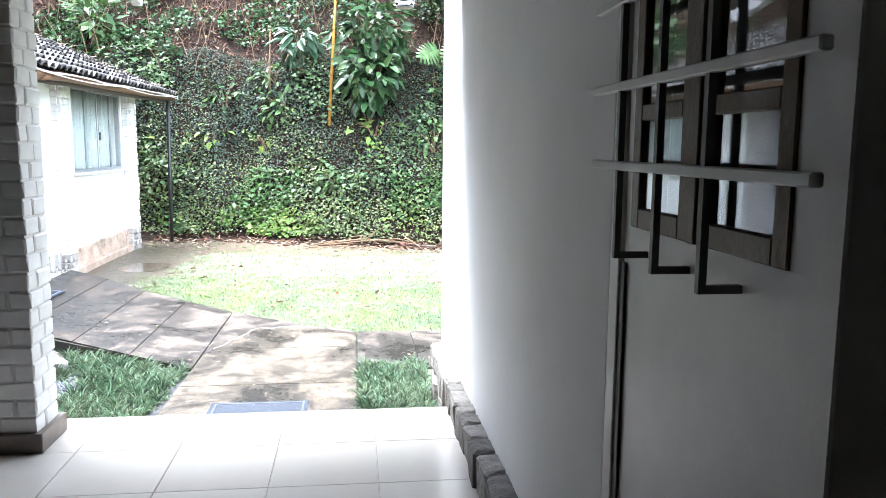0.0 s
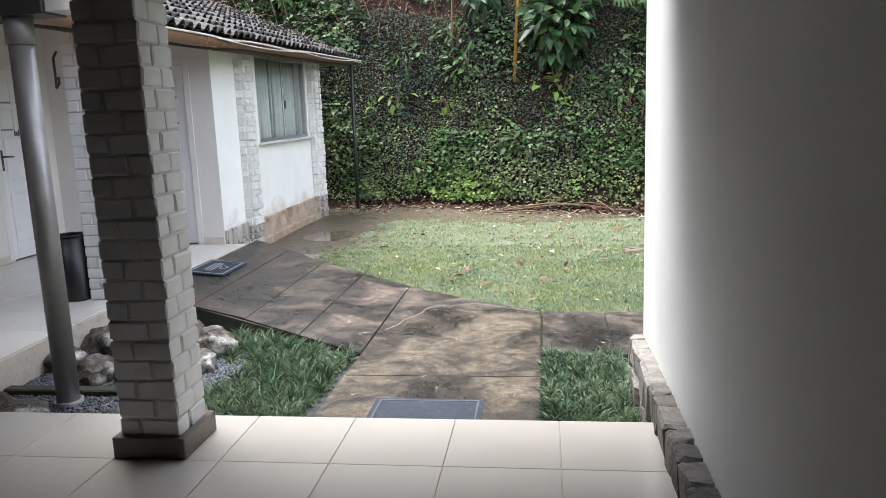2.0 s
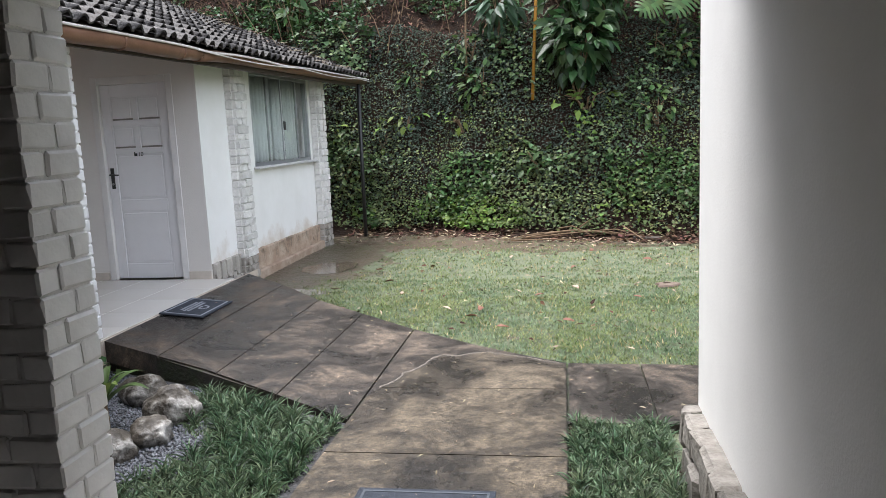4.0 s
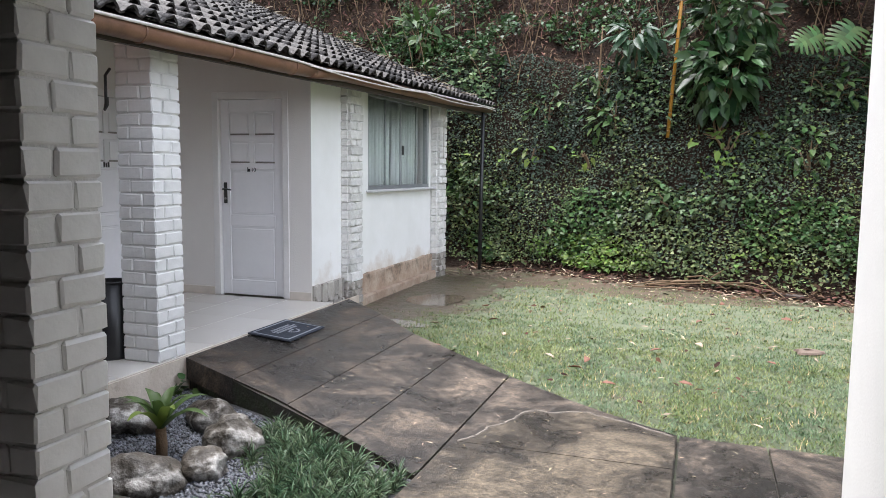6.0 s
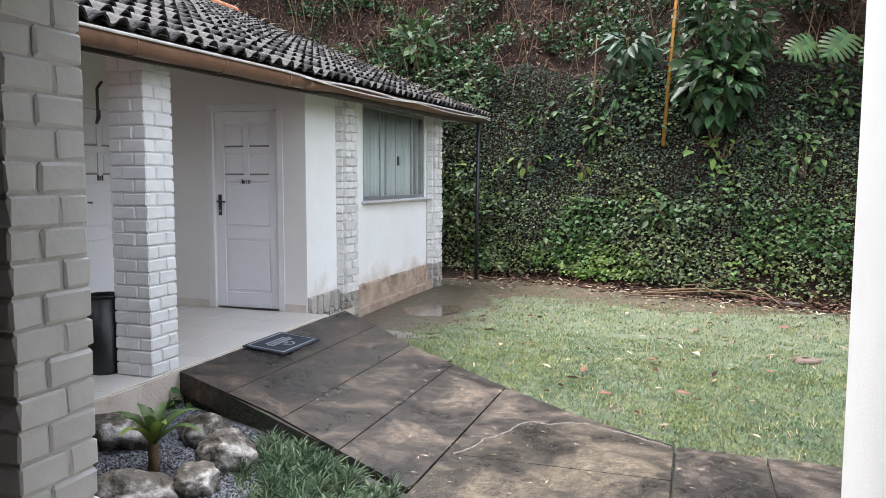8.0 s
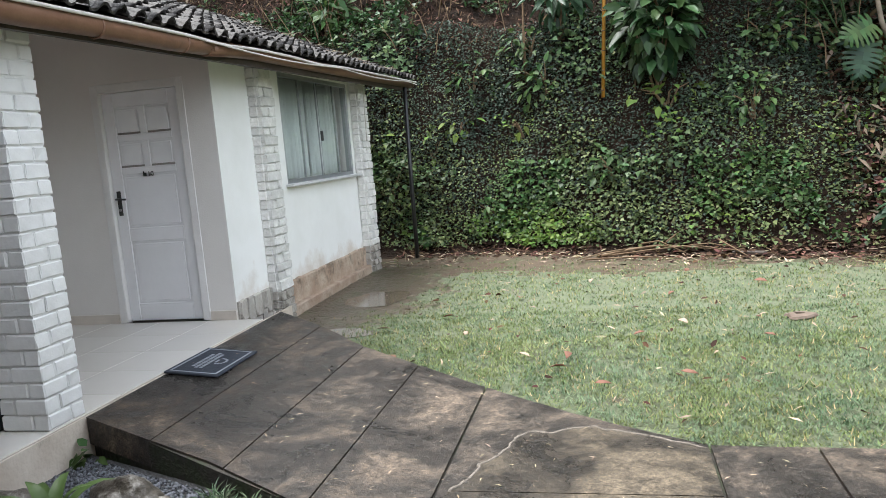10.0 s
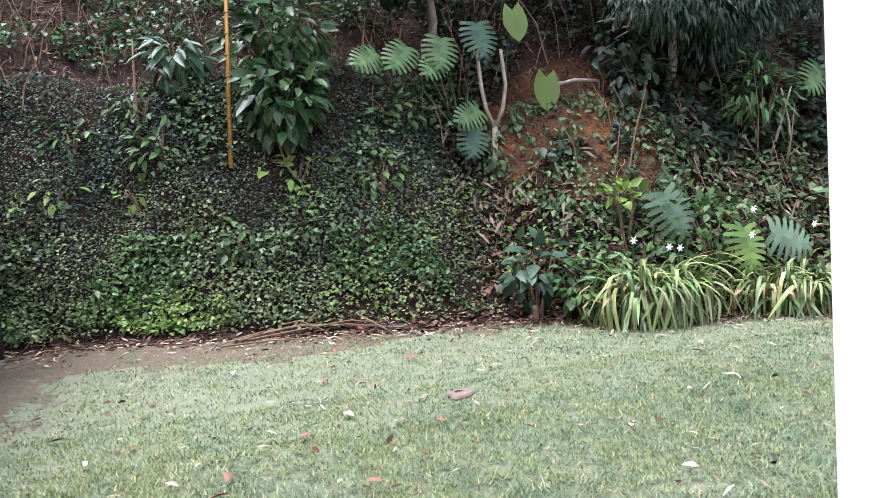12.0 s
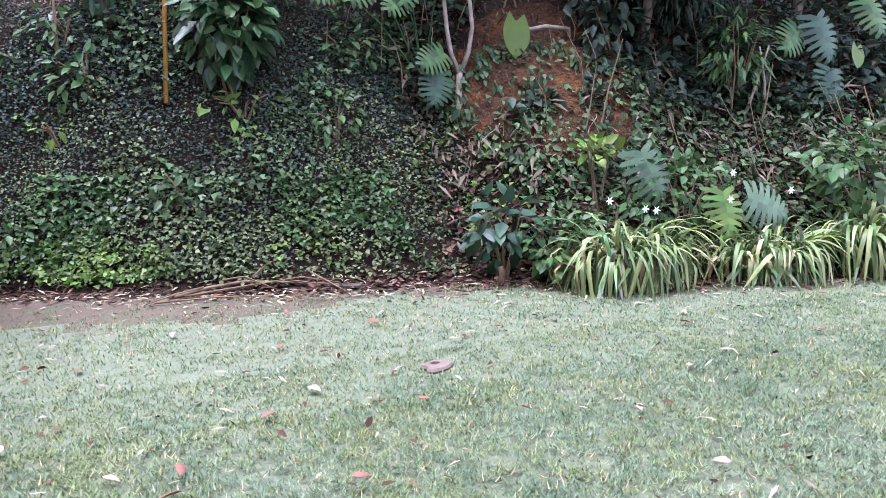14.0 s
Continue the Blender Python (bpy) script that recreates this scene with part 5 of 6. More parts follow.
tagged(strew("hanging_leaves", OVATE, P, q.normal(0, 0.5, (900, 3)) + (0, -0.3, -0.8), q.normal(0, 0.35, (900, 3)) + (0, -0.6, 0.6), q.uniform(0.05, 0.13, 900), M["ivy"]), "green leaves hanging over the rim of the bare soil", "creeper", kind="stuff")

# ---- single plants ----
def leaves_round(n, c, rx, ry, rz, size, shape, material, name, seed, droop=0.5, hollow=0.55, width=None):
    q = np.random.RandomState(seed)
    u = q.normal(0, 1, (n, 3))
    u /= np.linalg.norm(u, axis=1, keepdims=True)
    rad = hollow + (1 - hollow) * q.rand(n) ** 0.5
    lump = 1 + 0.22 * np.sin(5 * u[:, 0] + seed) * np.sin(4 * u[:, 2] + 1.7 * seed) + q.normal(0, 0.06, n)
    P = u * rad[:, None] * lump[:, None] * np.array([rx, ry, rz])
    A = u + q.normal(0, 0.45, (n, 3)) + np.array([0, -0.15, -droop])
    N = u * 0.4 + q.normal(0, 0.3, (n, 3)) + np.array([0, -0.35, 0.8])
    S = q.uniform(size[0], size[1], n)
    return strew(name, shape, P, A, N, S, material, None if width is None else S * width)


def shrub(name, label, at, rx, ry, rz, n, size, shape, material, seed, height=None, droop=0.5, hollow=0.5, width=None, category="shrub"):
    """A shrub: stems from the ground and a crown of leaves around a centre height metres above its foot."""
    ob = thing(name, at, label, category)
    h = rz if height is None else height
    q = random.Random(seed)
    for k in range(6):
        a = q.uniform(0, 6.28)
        tip = Vector((math.cos(a) * rx * 0.6, math.sin(a) * ry * 0.6, h + q.uniform(-0.2, 0.7) * rz))
        bm = bmesh.new()
        tube(bm, [(q.uniform(-0.05, 0.05), q.uniform(-0.05, 0.05), -0.08), tip * 0.5 + Vector((0, 0, 0.05)), tip], 0.016 + 0.008 * rx, 5, 0.005, cap=False)
        part("stem", bm, M["twig"], ob)
    c = leaves_round(n, at, rx, ry, rz, size, shape, material, "crown", seed, droop, hollow, width)
    c.parent, c.location = ob, (0, 0, h)
    return ob


def bz(x, y):
    return ground_z(x, y)


def face(x, z):
    return (x, face_y(x, z), z)


shrub("broadleaf_shrub", "large-leaved glossy green shrub growing out of the creeper bank", face(0.86, 2.15), 0.54, 0.40, 0.60, 280, (0.18, 0.32), OVATE, M["shrub_dark"], 21, 0.85, 0.75, 0.3, 0.85)
shrub("broadleaf_shrub", "large-leaved green shrub high on the bank", face(0.95, 3.1), 0.7, 0.45, 0.7, 260, (0.18, 0.32), OVATE, M["shrub_dark"], 22, 0.75, 0.7, 0.3, 0.85)
shrub("creeping_vine", "yellowish broad vine leaves below the large shrub", face(0.95, 1.95), 0.55, 0.15, 0.2, 30, (0.12, 0.2), OVATE, M["lime"], 23, 0.1, 0.8, 0.3, 0.9, "vine")
for k, (x, z, w, h, n, key) in enumerate(((-3.5, 1.6, 0.40, 0.4, 30, "lime"), (-2.1, 1.85, 0.35, 0.2, 24, "lime"), (-2.5, 1.5, 0.3, 0.3, 18, "lime"), (-1.1, 1.7, 0.25, 0.16, 10, "lime"), (-1.9, 2.5, 0.5, 0.45, 80, "leaf"), (-0.7, 2.3, 0.55, 0.45, 100, "leaf"), (-0.9, 2.9, 0.5, 0.3, 70, "leaf"), (-3.2, 0.9, 0.5, 0.6, 90, "leaf"), (0.2, 1.0, 0.3, 0.3, 50, "leaf"), (2.0, 1.7, 0.45, 0.4, 90, "leaf"), (2.3, 2.6, 0.5, 0.45, 90, "leaf"), (-1.6, 0.5, 0.3, 0.25, 50, "leaf"))):
    shrub("vine_clump", "broad pale vine leaves hanging on the bank" if key == "lime" else "clump of mid-green leaves on the bank", face(x, z), w, 0.2, h, n, (0.09, 0.19), OVATE, M[key], 30 + k, 0.1, 0.8, 0.2, 0.9, "vine")
shrub("fern_shrub", "bright green feathery shrub above the roof", face(-4.55, 3.75), 0.45, 0.3, 0.45, 150, (0.22, 0.4), LANCE, M["leaf"], 41, 0.45, 0.2, 0.1, 1.6)
shrub("papaya_sapling", "blue-green drooping sapling on the bank", face(-0.45, 3.1), 0.42, 0.3, 0.32, 60, (0.24, 0.42), OVATE, M["blue_leaf"], 42, 0.6, 0.9, 0.1, 0.6, "sapling")
shrub("blue_leaf_shrub", "dark blue-green shrub with round leaves beside the lawn", (3.45, 10.45, bz(3.45, 10.45)), 0.42, 0.3, 0.42, 70, (0.16, 0.28), OVATE, M["blue_leaf"], 43, 0.62, 0.6, 0.3, 1.0)
shrub("leafy_shrub", "low dense green shrub at the lawn's edge", (3.95, 10.0, bz(3.95, 10.0)), 0.5, 0.35, 0.42, 300, (0.08, 0.16), OVATE, M["leaf"], 44, 0.42, 0.5, 0.3)
shrub("leafy_shrub", "low dark green shrub behind the strap-leaved plants", (5.5, 9.95, bz(5.5, 9.95)), 0.8, 0.35, 0.5, 320, (0.09, 0.17), OVATE, M["leaf"], 45, 0.5, 0.5, 0.3)
shrub("leafy_shrub", "green flowering shrub at the end of the bed", (7.6, 9.3, bz(7.6, 9.3)), 0.85, 0.4, 0.5, 340, (0.10, 0.20), OVATE, M["leaf"], 46, 0.75, 0.5, 0.3)
shrub("lime_rosette", "bright lime-green leafy rosette in the flower bed", (4.6, 10.35, bz(4.6, 10.35)), 0.24, 0.2, 0.16, 34, (0.14, 0.22), OVATE, M["lime"], 47, 0.75, -0.2, 0.1, 1.0, "plant")
shrub("dark_vine", "dark broad-leaved vine hanging over the red soil", (5.75, 11.9, bz(5.75, 11.9)), 0.6, 0.35, 0.5, 150, (0.14, 0.26), OVATE, M["tree_dark"], 48, 0.55, 0.9, 0.3, 0.8, "vine")
shrub("dark_vine", "dark glossy vine hanging beside the red soil", (5.6, 11.55, bz(5.6, 11.55)), 0.42, 0.3, 0.55, 130, (0.14, 0.26), OVATE, M["tree_dark"], 51, 0.35, 0.9, 0.3, 0.8, "vine")
shrub("bamboo_shrub", "light green fine-leaved bamboo shrub on the slope", (6.95, 10.75, bz(6.95, 10.75)), 0.5, 0.35, 0.6, 330, (0.14, 0.26), LANCE, M["leaf"], 49, 0.75, 0.7, 0.2, 1.3)


def tree(name, label, at, h, crown, n, size, shape, material, seed, width=None, droop=1.2, lean=(0, 0)):
    ob = thing(name, at, label, "tree")
    q = random.Random(seed)
    bm = bmesh.new()
    top = Vector((lean[0], lean[1], h))
    tube(bm, [(0, 0, -0.3), top * 0.35 + Vector((0.08, 0.05, 0)), top * 0.7 + Vector((-0.06, 0, 0)), top], 0.085, 8, 0.035)
    part("trunk", bm, M["bark"], ob)
    for k in range(7):
        a = q.uniform(0, 6.28)
        b = top * q.uniform(0.55, 1.0)
        e = b + Vector((math.cos(a) * crown[0] * 0.8, math.sin(a) * crown[1] * 0.8, q.uniform(-0.2, 0.5) * crown[2]))
        bm = bmesh.new()
        tube(bm, [b, (b + e) / 2 + Vector((0, 0, 0.12)), e], 0.03, 6, 0.008, cap=False)
        part("limb", bm, M["bark"], ob)
    for k in range(5):
        a = q.uniform(0, 6.28)
        c = leaves_round(n // 5, at, crown[0] * q.uniform(0.5, 0.8), crown[1] * q.uniform(0.5, 0.8), crown[2] * q.uniform(0.45, 0.75), size, shape, material, "crown", seed * 7 + k, droop, 0.3, width)
        c.parent, c.location = ob, tuple(top + Vector((math.cos(a) * crown[0] * 0.5, math.sin(a) * crown[1] * 0.5, q.uniform(-0.45, 0.5) * crown[2])))
    return ob


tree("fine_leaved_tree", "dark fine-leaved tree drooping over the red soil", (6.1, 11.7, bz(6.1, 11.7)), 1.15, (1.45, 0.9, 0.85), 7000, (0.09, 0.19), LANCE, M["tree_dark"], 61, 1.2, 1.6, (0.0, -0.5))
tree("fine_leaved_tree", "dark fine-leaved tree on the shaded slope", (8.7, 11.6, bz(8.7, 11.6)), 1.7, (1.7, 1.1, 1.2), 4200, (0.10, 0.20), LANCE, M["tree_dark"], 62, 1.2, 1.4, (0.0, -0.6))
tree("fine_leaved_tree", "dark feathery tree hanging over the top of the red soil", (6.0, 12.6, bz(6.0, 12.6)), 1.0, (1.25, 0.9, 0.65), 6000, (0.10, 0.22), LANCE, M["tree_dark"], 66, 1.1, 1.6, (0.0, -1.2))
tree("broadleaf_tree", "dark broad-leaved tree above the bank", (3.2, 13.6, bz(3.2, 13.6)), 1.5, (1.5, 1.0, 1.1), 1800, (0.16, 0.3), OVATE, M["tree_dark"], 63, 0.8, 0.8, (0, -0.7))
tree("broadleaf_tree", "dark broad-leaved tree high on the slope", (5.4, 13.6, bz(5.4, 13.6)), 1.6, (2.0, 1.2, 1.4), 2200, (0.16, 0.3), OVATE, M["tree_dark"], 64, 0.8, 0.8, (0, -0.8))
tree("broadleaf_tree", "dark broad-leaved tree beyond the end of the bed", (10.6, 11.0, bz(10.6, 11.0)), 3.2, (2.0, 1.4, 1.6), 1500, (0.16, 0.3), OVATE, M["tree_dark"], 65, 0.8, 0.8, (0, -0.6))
# Out-of-view crowns added on the slope top to shade the bank below.
for k, (x, y) in enumerate(((-9, 18.5), (-5, 18), (-1.5, 17.5), (2.0, 16.8), (5.5, 16.2), (9, 15), (12.5, 13), (-13, 19))):
    tree("unseen_shade_tree", "unseen leafy tree added above the slope to shade the bank", (x, y, bz(x, y)), 4.4, (2.9, 2.3, 1.8), 1500, (0.25, 0.45), OVATE, M["tree_dark" if k % 2 else "ivy"], 70 + k, 0.8, 0.7)

# forked trunk with split-leaf climbers
MON = monstera_shape()
fk = thing("forked_trunk", (3.55, 11.85, bz(3.55, 11.85)), "thin pale forked trunk leaning out of the bank", "tree trunk")
b0 = Vector(fk.location)
bm = bmesh.new()
tube(bm, [(0, 0, -0.1), (0.03, 0.08, 0.5), Vector((3.65, 12.05, 2.42)) - b0], 0.05, 8, 0.042)
part("trunk", bm, M["bark"], fk)
for tip in ((3.47, 12.0, 2.95), (3.84, 12.05, 3.0)):
    bm = bmesh.new()
    p = Vector((3.65, 12.05, 2.40)) - b0
    e = Vector(tip) - b0
    tube(bm, [p, (p + e) / 2 + Vector(((e - p).x * 0.2, 0, 0)), e, e + Vector((0, 0.1, 0.5))], 0.034, 8, 0.026)
    part("limb", bm, M["bark"], fk)


def big_leaf(name, label, at, size, tip, material, root, shape=MON, facing=(0, -1, 0.35), wide=1.0):
    """One large leaf on its stalk; the stalk comes from root."""
    ob = thing(name, root, label, "climber leaf", "large split leaves on the bank")
    r, a = Vector(root), Vector(at)
    bm = bmesh.new()
    tube(bm, [(0, 0, -0.03), (a - r) * 0.5 + Vector((0, 0, 0.12)), a - r], 0.012, 5, 0.008, cap=False)
    part("stalk", bm, M["ivy"], ob)
    lf = strew("blade", shape, [tuple(a - r)], [tip], [facing], [size * 0.88], material, [size * 0.88 * wide])
    lf.parent = ob
    return ob


def root_at(x, y):
    return (x, y, bz(x, y))


R0 = (3.55, 12.45)
for at, size, tip, key in (((2.45, 11.95, 3.52), 0.55, (-0.5, -0.4, -0.55), "leaf"), ((2.93, 11.95, 3.62), 0.58, (-0.2, -0.4, -0.8), "leaf"), ((3.42, 11.9, 3.80), 0.60, (0.05, -0.4, -0.9), "blue_leaf"), ((2.90, 11.9, 3.36), 0.46, (-0.6, -0.3, -0.5), "leaf"), ((3.30, 11.9, 2.42), 0.52, (-0.25, -0.3, -0.9), "blue_leaf"), ((3.38, 11.9, 2.66), 0.48, (-0.8, -0.3, -0.35), "leaf"), ((2.05, 12.0, 3.45), 0.5, (-0.6, -0.4, -0.3), "leaf")):
    big_leaf("split_leaf", "large split green climber leaf on a thin stalk", at, size, tip, M[key], root_at(R0[0] - 0.25, R0[1]))
for at, size, tip, key, rt in (((8.05, 10.55, 3.05), 0.75, (0.25, -0.3, -0.9), "blue_leaf", (8.2, 11.2)), ((8.15, 10.35, 2.35), 0.62, (-0.25, -0.3, -0.9), "blue_leaf", (8.2, 11.0)), ((7.8, 10.6, 2.9), 0.55, (-0.7, -0.3, -0.6), "leaf", (8.0, 11.2)), ((8.95, 10.6, 3.35), 0.7, (0.15, -0.4, -0.7), "leaf", (8.9, 11.3)), ((4.88, 9.95, 1.42), 0.70, (0.3, -0.35, -0.85), "blue_leaf", (4.9, 10.3)), ((5.50, 9.35, 0.98), 0.60, (0.0, -0.35, -0.9), "lime", (5.6, 9.8)), ((5.95, 9.45, 0.88), 0.62, (0.85, -0.35, -0.35), "blue_leaf", (5.9, 9.8)), ((5.75, 11.35, 2.35), 0.45, (-0.5, -0.4, -0.6), "leaf", (5.7, 11.9))):
    big_leaf("split_leaf", "large split leaf of pale colour in the flower bed" if at[2] < 1.6 else "large split climber leaf on the shaded slope", at, size, tip, M["sheen_leaf" if at[2] < 1.6 and key == "blue_leaf" else key], root_at(*rt))
for at, size, tip in (((4.36, 11.85, 3.06), 0.54, (-0.1, -0.2, -0.95)), ((3.90, 11.8, 3.95), 0.5, (0.1, -0.2, -0.9)), ((8.62, 10.4, 2.65), 0.34, (-0.2, -0.3, -0.8))):
    big_leaf("yellow_leaf", "large yellow-green oval climber leaf", at, size, tip, M["olive"], root_at(at[0], at[1] + 0.55), heart_shape(), (0.1, -1, 0.3), 1.0)

# strap-leaved clumps
STRAPS = (hanging_strap(), hanging_strap(11, 2.0, 0.2, 0.95), hanging_strap(11, 2.75, 0.3, 0.6), hanging_strap(11, 1.5, 0.1, 0.8))
STRAP2 = strap_shape(8, 1.1)


def strap_clump(at, n, L, seed, label):
    ob = thing("strap_leaf_clump", at, label, "plant", "strap-leaved clumps along the lawn")
    q = np.random.RandomState(seed)
    for name, key, m, lo, hi, sh, el in (
            ("foliage", "strap", n, 0.6, 1.2, 0, (0.95, 1.5)), ("tall_foliage", "strap", 2 * n // 3, 0.5, 1.05, 1, (0.9, 1.5)),
            ("folded_foliage", "deep", 2 * n // 3, 0.55, 1.15, 2, (1.0, 1.55)), ("lower_foliage", "deep", 2 * n // 3, 0.4, 0.8, 3, (0.5, 1.3)),
            ("dry_foliage", "straw", n // 2, 0.5, 1.05, 2, (0.6, 1.4)), ("young_foliage", "lime", n // 5, 0.6, 1.0, 1, (1.05, 1.5))):
        a = q.uniform(0, 2 * math.pi, m)
        e = q.uniform(el[0], el[1], m)
        A = np.stack([np.cos(a) * np.cos(e), np.sin(a) * np.cos(e), np.sin(e)], 1)
        N = np.stack([-np.cos(a) * np.sin(e), -np.sin(a) * np.sin(e), np.cos(e)], 1) + q.normal(0, 0.40, (m, 3))
        rad = 0.26 * q.rand(m)
        P = np.stack([np.cos(a) * rad, np.sin(a) * rad, np.full(m, 0.0)], 1)
        o = strew(name, STRAPS[sh], P, A, N, 0.88 * L * q.uniform(lo, hi, m), M[key], q.uniform(0.024, 0.050, m))
        o.parent = ob
    return ob


for k, (x, y, n, L) in enumerate(((4.42, 9.68, 95, 1.45), (4.78, 9.66, 80, 1.30), (5.78, 9.32, 45, 1.10), (6.15, 9.24, 85, 1.25), (7.25, 9.0, 95, 1.45), (7.62, 8.92, 60, 1.25), (9.0, 8.55, 80, 1.35))):
    strap_clump((x, y, bz(x, y) + 0.01), n, L, 90 + k, "arching green and yellowed strap-leaved clump on the lawn's edge")


def blossom(at, root, seed):
    ob = thing("white_flower", root, "white trumpet flower on a green stem", "flower", "white flowers in the bed")
    a, r = Vector(at), Vector(root)
    bm = bmesh.new()
    tube(bm, [(0, 0, 0), (a - r) * 0.6 + Vector((0.03, 0, 0.05)), a - r], 0.008, 5, cap=False)
    part("stem", bm, M["leaf"], ob)
    q = np.random.RandomState(seed)
    for k in range(6):
        t = 2 * math.pi * k / 6
        p = strew("petal", OVATE, [tuple(a - r)], [(math.cos(t), -0.5, math.sin(t) - 0.15)], [(0, -1, 0.2)], [0.055], M["flower"], [0.035])
        p.parent = ob
    return ob


for k, (x, y, z) in enumerate(((6.45, 9.35, 0.95), (4.27, 9.65, 0.93), (4.72, 9.65, 0.82), (4.84, 9.62, 0.80), (7.65, 9.1, 1.17), (5.62, 9.35, 1.18), (7.95, 9.05, 0.95), (5.55, 9.3, 0.9))):
    blossom((x, y, z), (x + 0.05, y + 0.25, bz(x + 0.05, y + 0.25)), k)

bb = thing("bamboo_pole", (0.12, 12.55, bz(0.12, 12.55) - 0.15), "yellow ringed bamboo pole standing on the bank", "bamboo pole")
base = Vector(bb.location)
bm = bmesh.new()
tube(bm, [Vector((0.12, 12.5, 2.1)) - base, Vector((0.24, 12.52, 4.1)) - base, Vector((0.40, 12.9, 6.4)) - base], 0.027, 10, 0.021)
part("culm", bm, M["bamboo"], bb)
for k in range(15):
    u = k * 0.27
    p = Vector((0.12 + 0.06 * u, 12.5 + 0.01 * u, 2.2 + u)) - base
    bm = bmesh.new()
    tube(bm, [p - Vector((0, 0, 0.008)), p + Vector((0, 0, 0.008))], 0.030, 10)
    part("ring", bm, M["twig"], bb)
for x, y, L, a in ((-1.02, 13.25, 1.4, 0.05), (0.55, 12.45, -0.8, 0.1), (6.9, 10.6, 1.0, 0.3), (7.2, 10.55, 0.9, -0.2), (0.0, 13.3, 2.2, -0.5)):
    s = thing("bare_stem", (x, y, bz(x, y) - 0.05), "thin bare brown stem on the bank", "stem", "bare stems")
    bm = bmesh.new()
    tube(bm, [(0, 0, 0), (a * 0.4, -0.1, abs(L) * 0.5), (a, -0.12, abs(L))], 0.028 if L > 0.85 and L < 1.5 else 0.012, 6, 0.01)
    part("stem", bm, M["bark"] if y < 11 else M["twig"], s)
lg = thing("root_log", (4.55, 12.0, bz(4.55, 12.1) + 0.1), "pale horizontal root sticking out of the red soil", "root")
bm = bmesh.new()
tube(bm, [(0, 0.1, 0.12), (0.3, -0.05, 0.18), (0.68, 0.0, 0.17), (0.72, 0.05, -0.1)], 0.032, 7, 0.022)
part("root", bm, M["bark"], lg)
st = thing("stump", (3.32, 10.28, bz(3.32, 10.28) - 0.05), "reddish cut stump at the lawn's edge", "stump")
bm = bmesh.new()
tube(bm, [(0, 0, 0), (0.01, 0, 0.2), (0, 0.02, 0.26)], 0.04, 9, 0.034)
part("trunk", bm, M["twig"], st)

# ---- mats ----
def doormat(at, turn, w, d, label, printed):
    ob = thing("doormat", (0, 0, 0), label, "doormat", "doormats")
    part("cushion", boxm(-w / 2, w / 2, -d / 2, d / 2, 0, 0.014, bevel=0.004), M["rubber"], ob)
    e = 0.028
    for x0, x1, y0, y1 in ((-w / 2 + e, w / 2 - e, -d / 2 + e, -d / 2 + e + 0.012), (-w / 2 + e, w / 2 - e, d / 2 - e - 0.012, d / 2 - e), (-w / 2 + e, -w / 2 + e + 0.012, -d / 2 + e + 0.012, d / 2 - e - 0.012), (w / 2 - e - 0.012, w / 2 - e, -d / 2 + e + 0.012, d / 2 - e - 0.012)):
        part("border", boxm(x0, x1, y0, y1, 0.0141, 0.0165), M["mat_print" if printed else "mat_edge"], ob, "printed border")
    if not printed:
        ob.matrix_world = at @ pose(0, 0, 0, 0, 0, turn)
        return ob
    bm = bmesh.new()
    for k in range(9):
        a = math.pi * k / 8
        box(bm, -0.06 * math.cos(a) - 0.008, -0.06 * math.cos(a) + 0.008, 0.045 + 0.05 * math.sin(a), 0.06 + 0.05 * math.sin(a), 0.0141, 0.0165)
    box(bm, -0.03, 0.03, 0.03, 0.045, 0.0141, 0.0165)
    part("emblem", bm, M["mat_print"], ob, "pale plain emblem")
    for k, (yy, L) in enumerate(((0.0, 0.30), (-0.035, 0.36), (-0.07, 0.28))):
        bm = bmesh.new()
        x = -L / 2
        while x < L / 2:
            box(bm, x, x + 0.022, yy - 0.011, yy + 0.011, 0.0141, 0.0165)
            x += 0.033
        part("lettering_bar", bm, M["mat_print"], ob)
    ob.matrix_world = at @ pose(0, 0, 0, 0, 0, turn)
    return ob


sl = math.degrees(math.atan2(0.203, 2.15))
doormat(pose(-2.66, 6.17, ramp_z(-2.66, 6) + 0.003, 0, sl, 0), -90, 0.60, 0.40, "dark blue doormat with pale emblem on the wet ramp", True)
doormat(pose(-0.075, 3.02, 0.023), 0, 0.64, 0.40, "dark blue doormat with dull border below the porch step", False)

# ---- bin ----
bn = thing("waste_bin", (-3.297, 4.838, VER), "tall black cylindrical waste bin on the verandah tiles", "waste bin")
bm = bmesh.new()
tube(bm, [(0, 0, 0), (0, 0, 0.03), (0, 0, 0.55)], 0.108, 24, 0.115, cap=False)
bmesh.ops.contextual_create(bm, geom=[e for e in bm.edges if e.is_boundary and e.verts[0].co.z < 0.01])
md = part("body", bm, M["black"], bn).modifiers.new("wall", "SOLIDIFY")
md.thickness = 0.004
bm = bmesh.new()
tube(bm, [(0.118 * math.cos(a), 0.118 * math.sin(a), 0.55) for a in np.linspace(0, 2 * math.pi, 25)], 0.008, 6, cap=False)
part("rim", bm, M["black"], bn)
bm = bmesh.new()
tube(bm, [(0, 0, 0.51), (0, 0, 0.515)], 0.11, 20)
part("liner", bm, M["black"], bn)


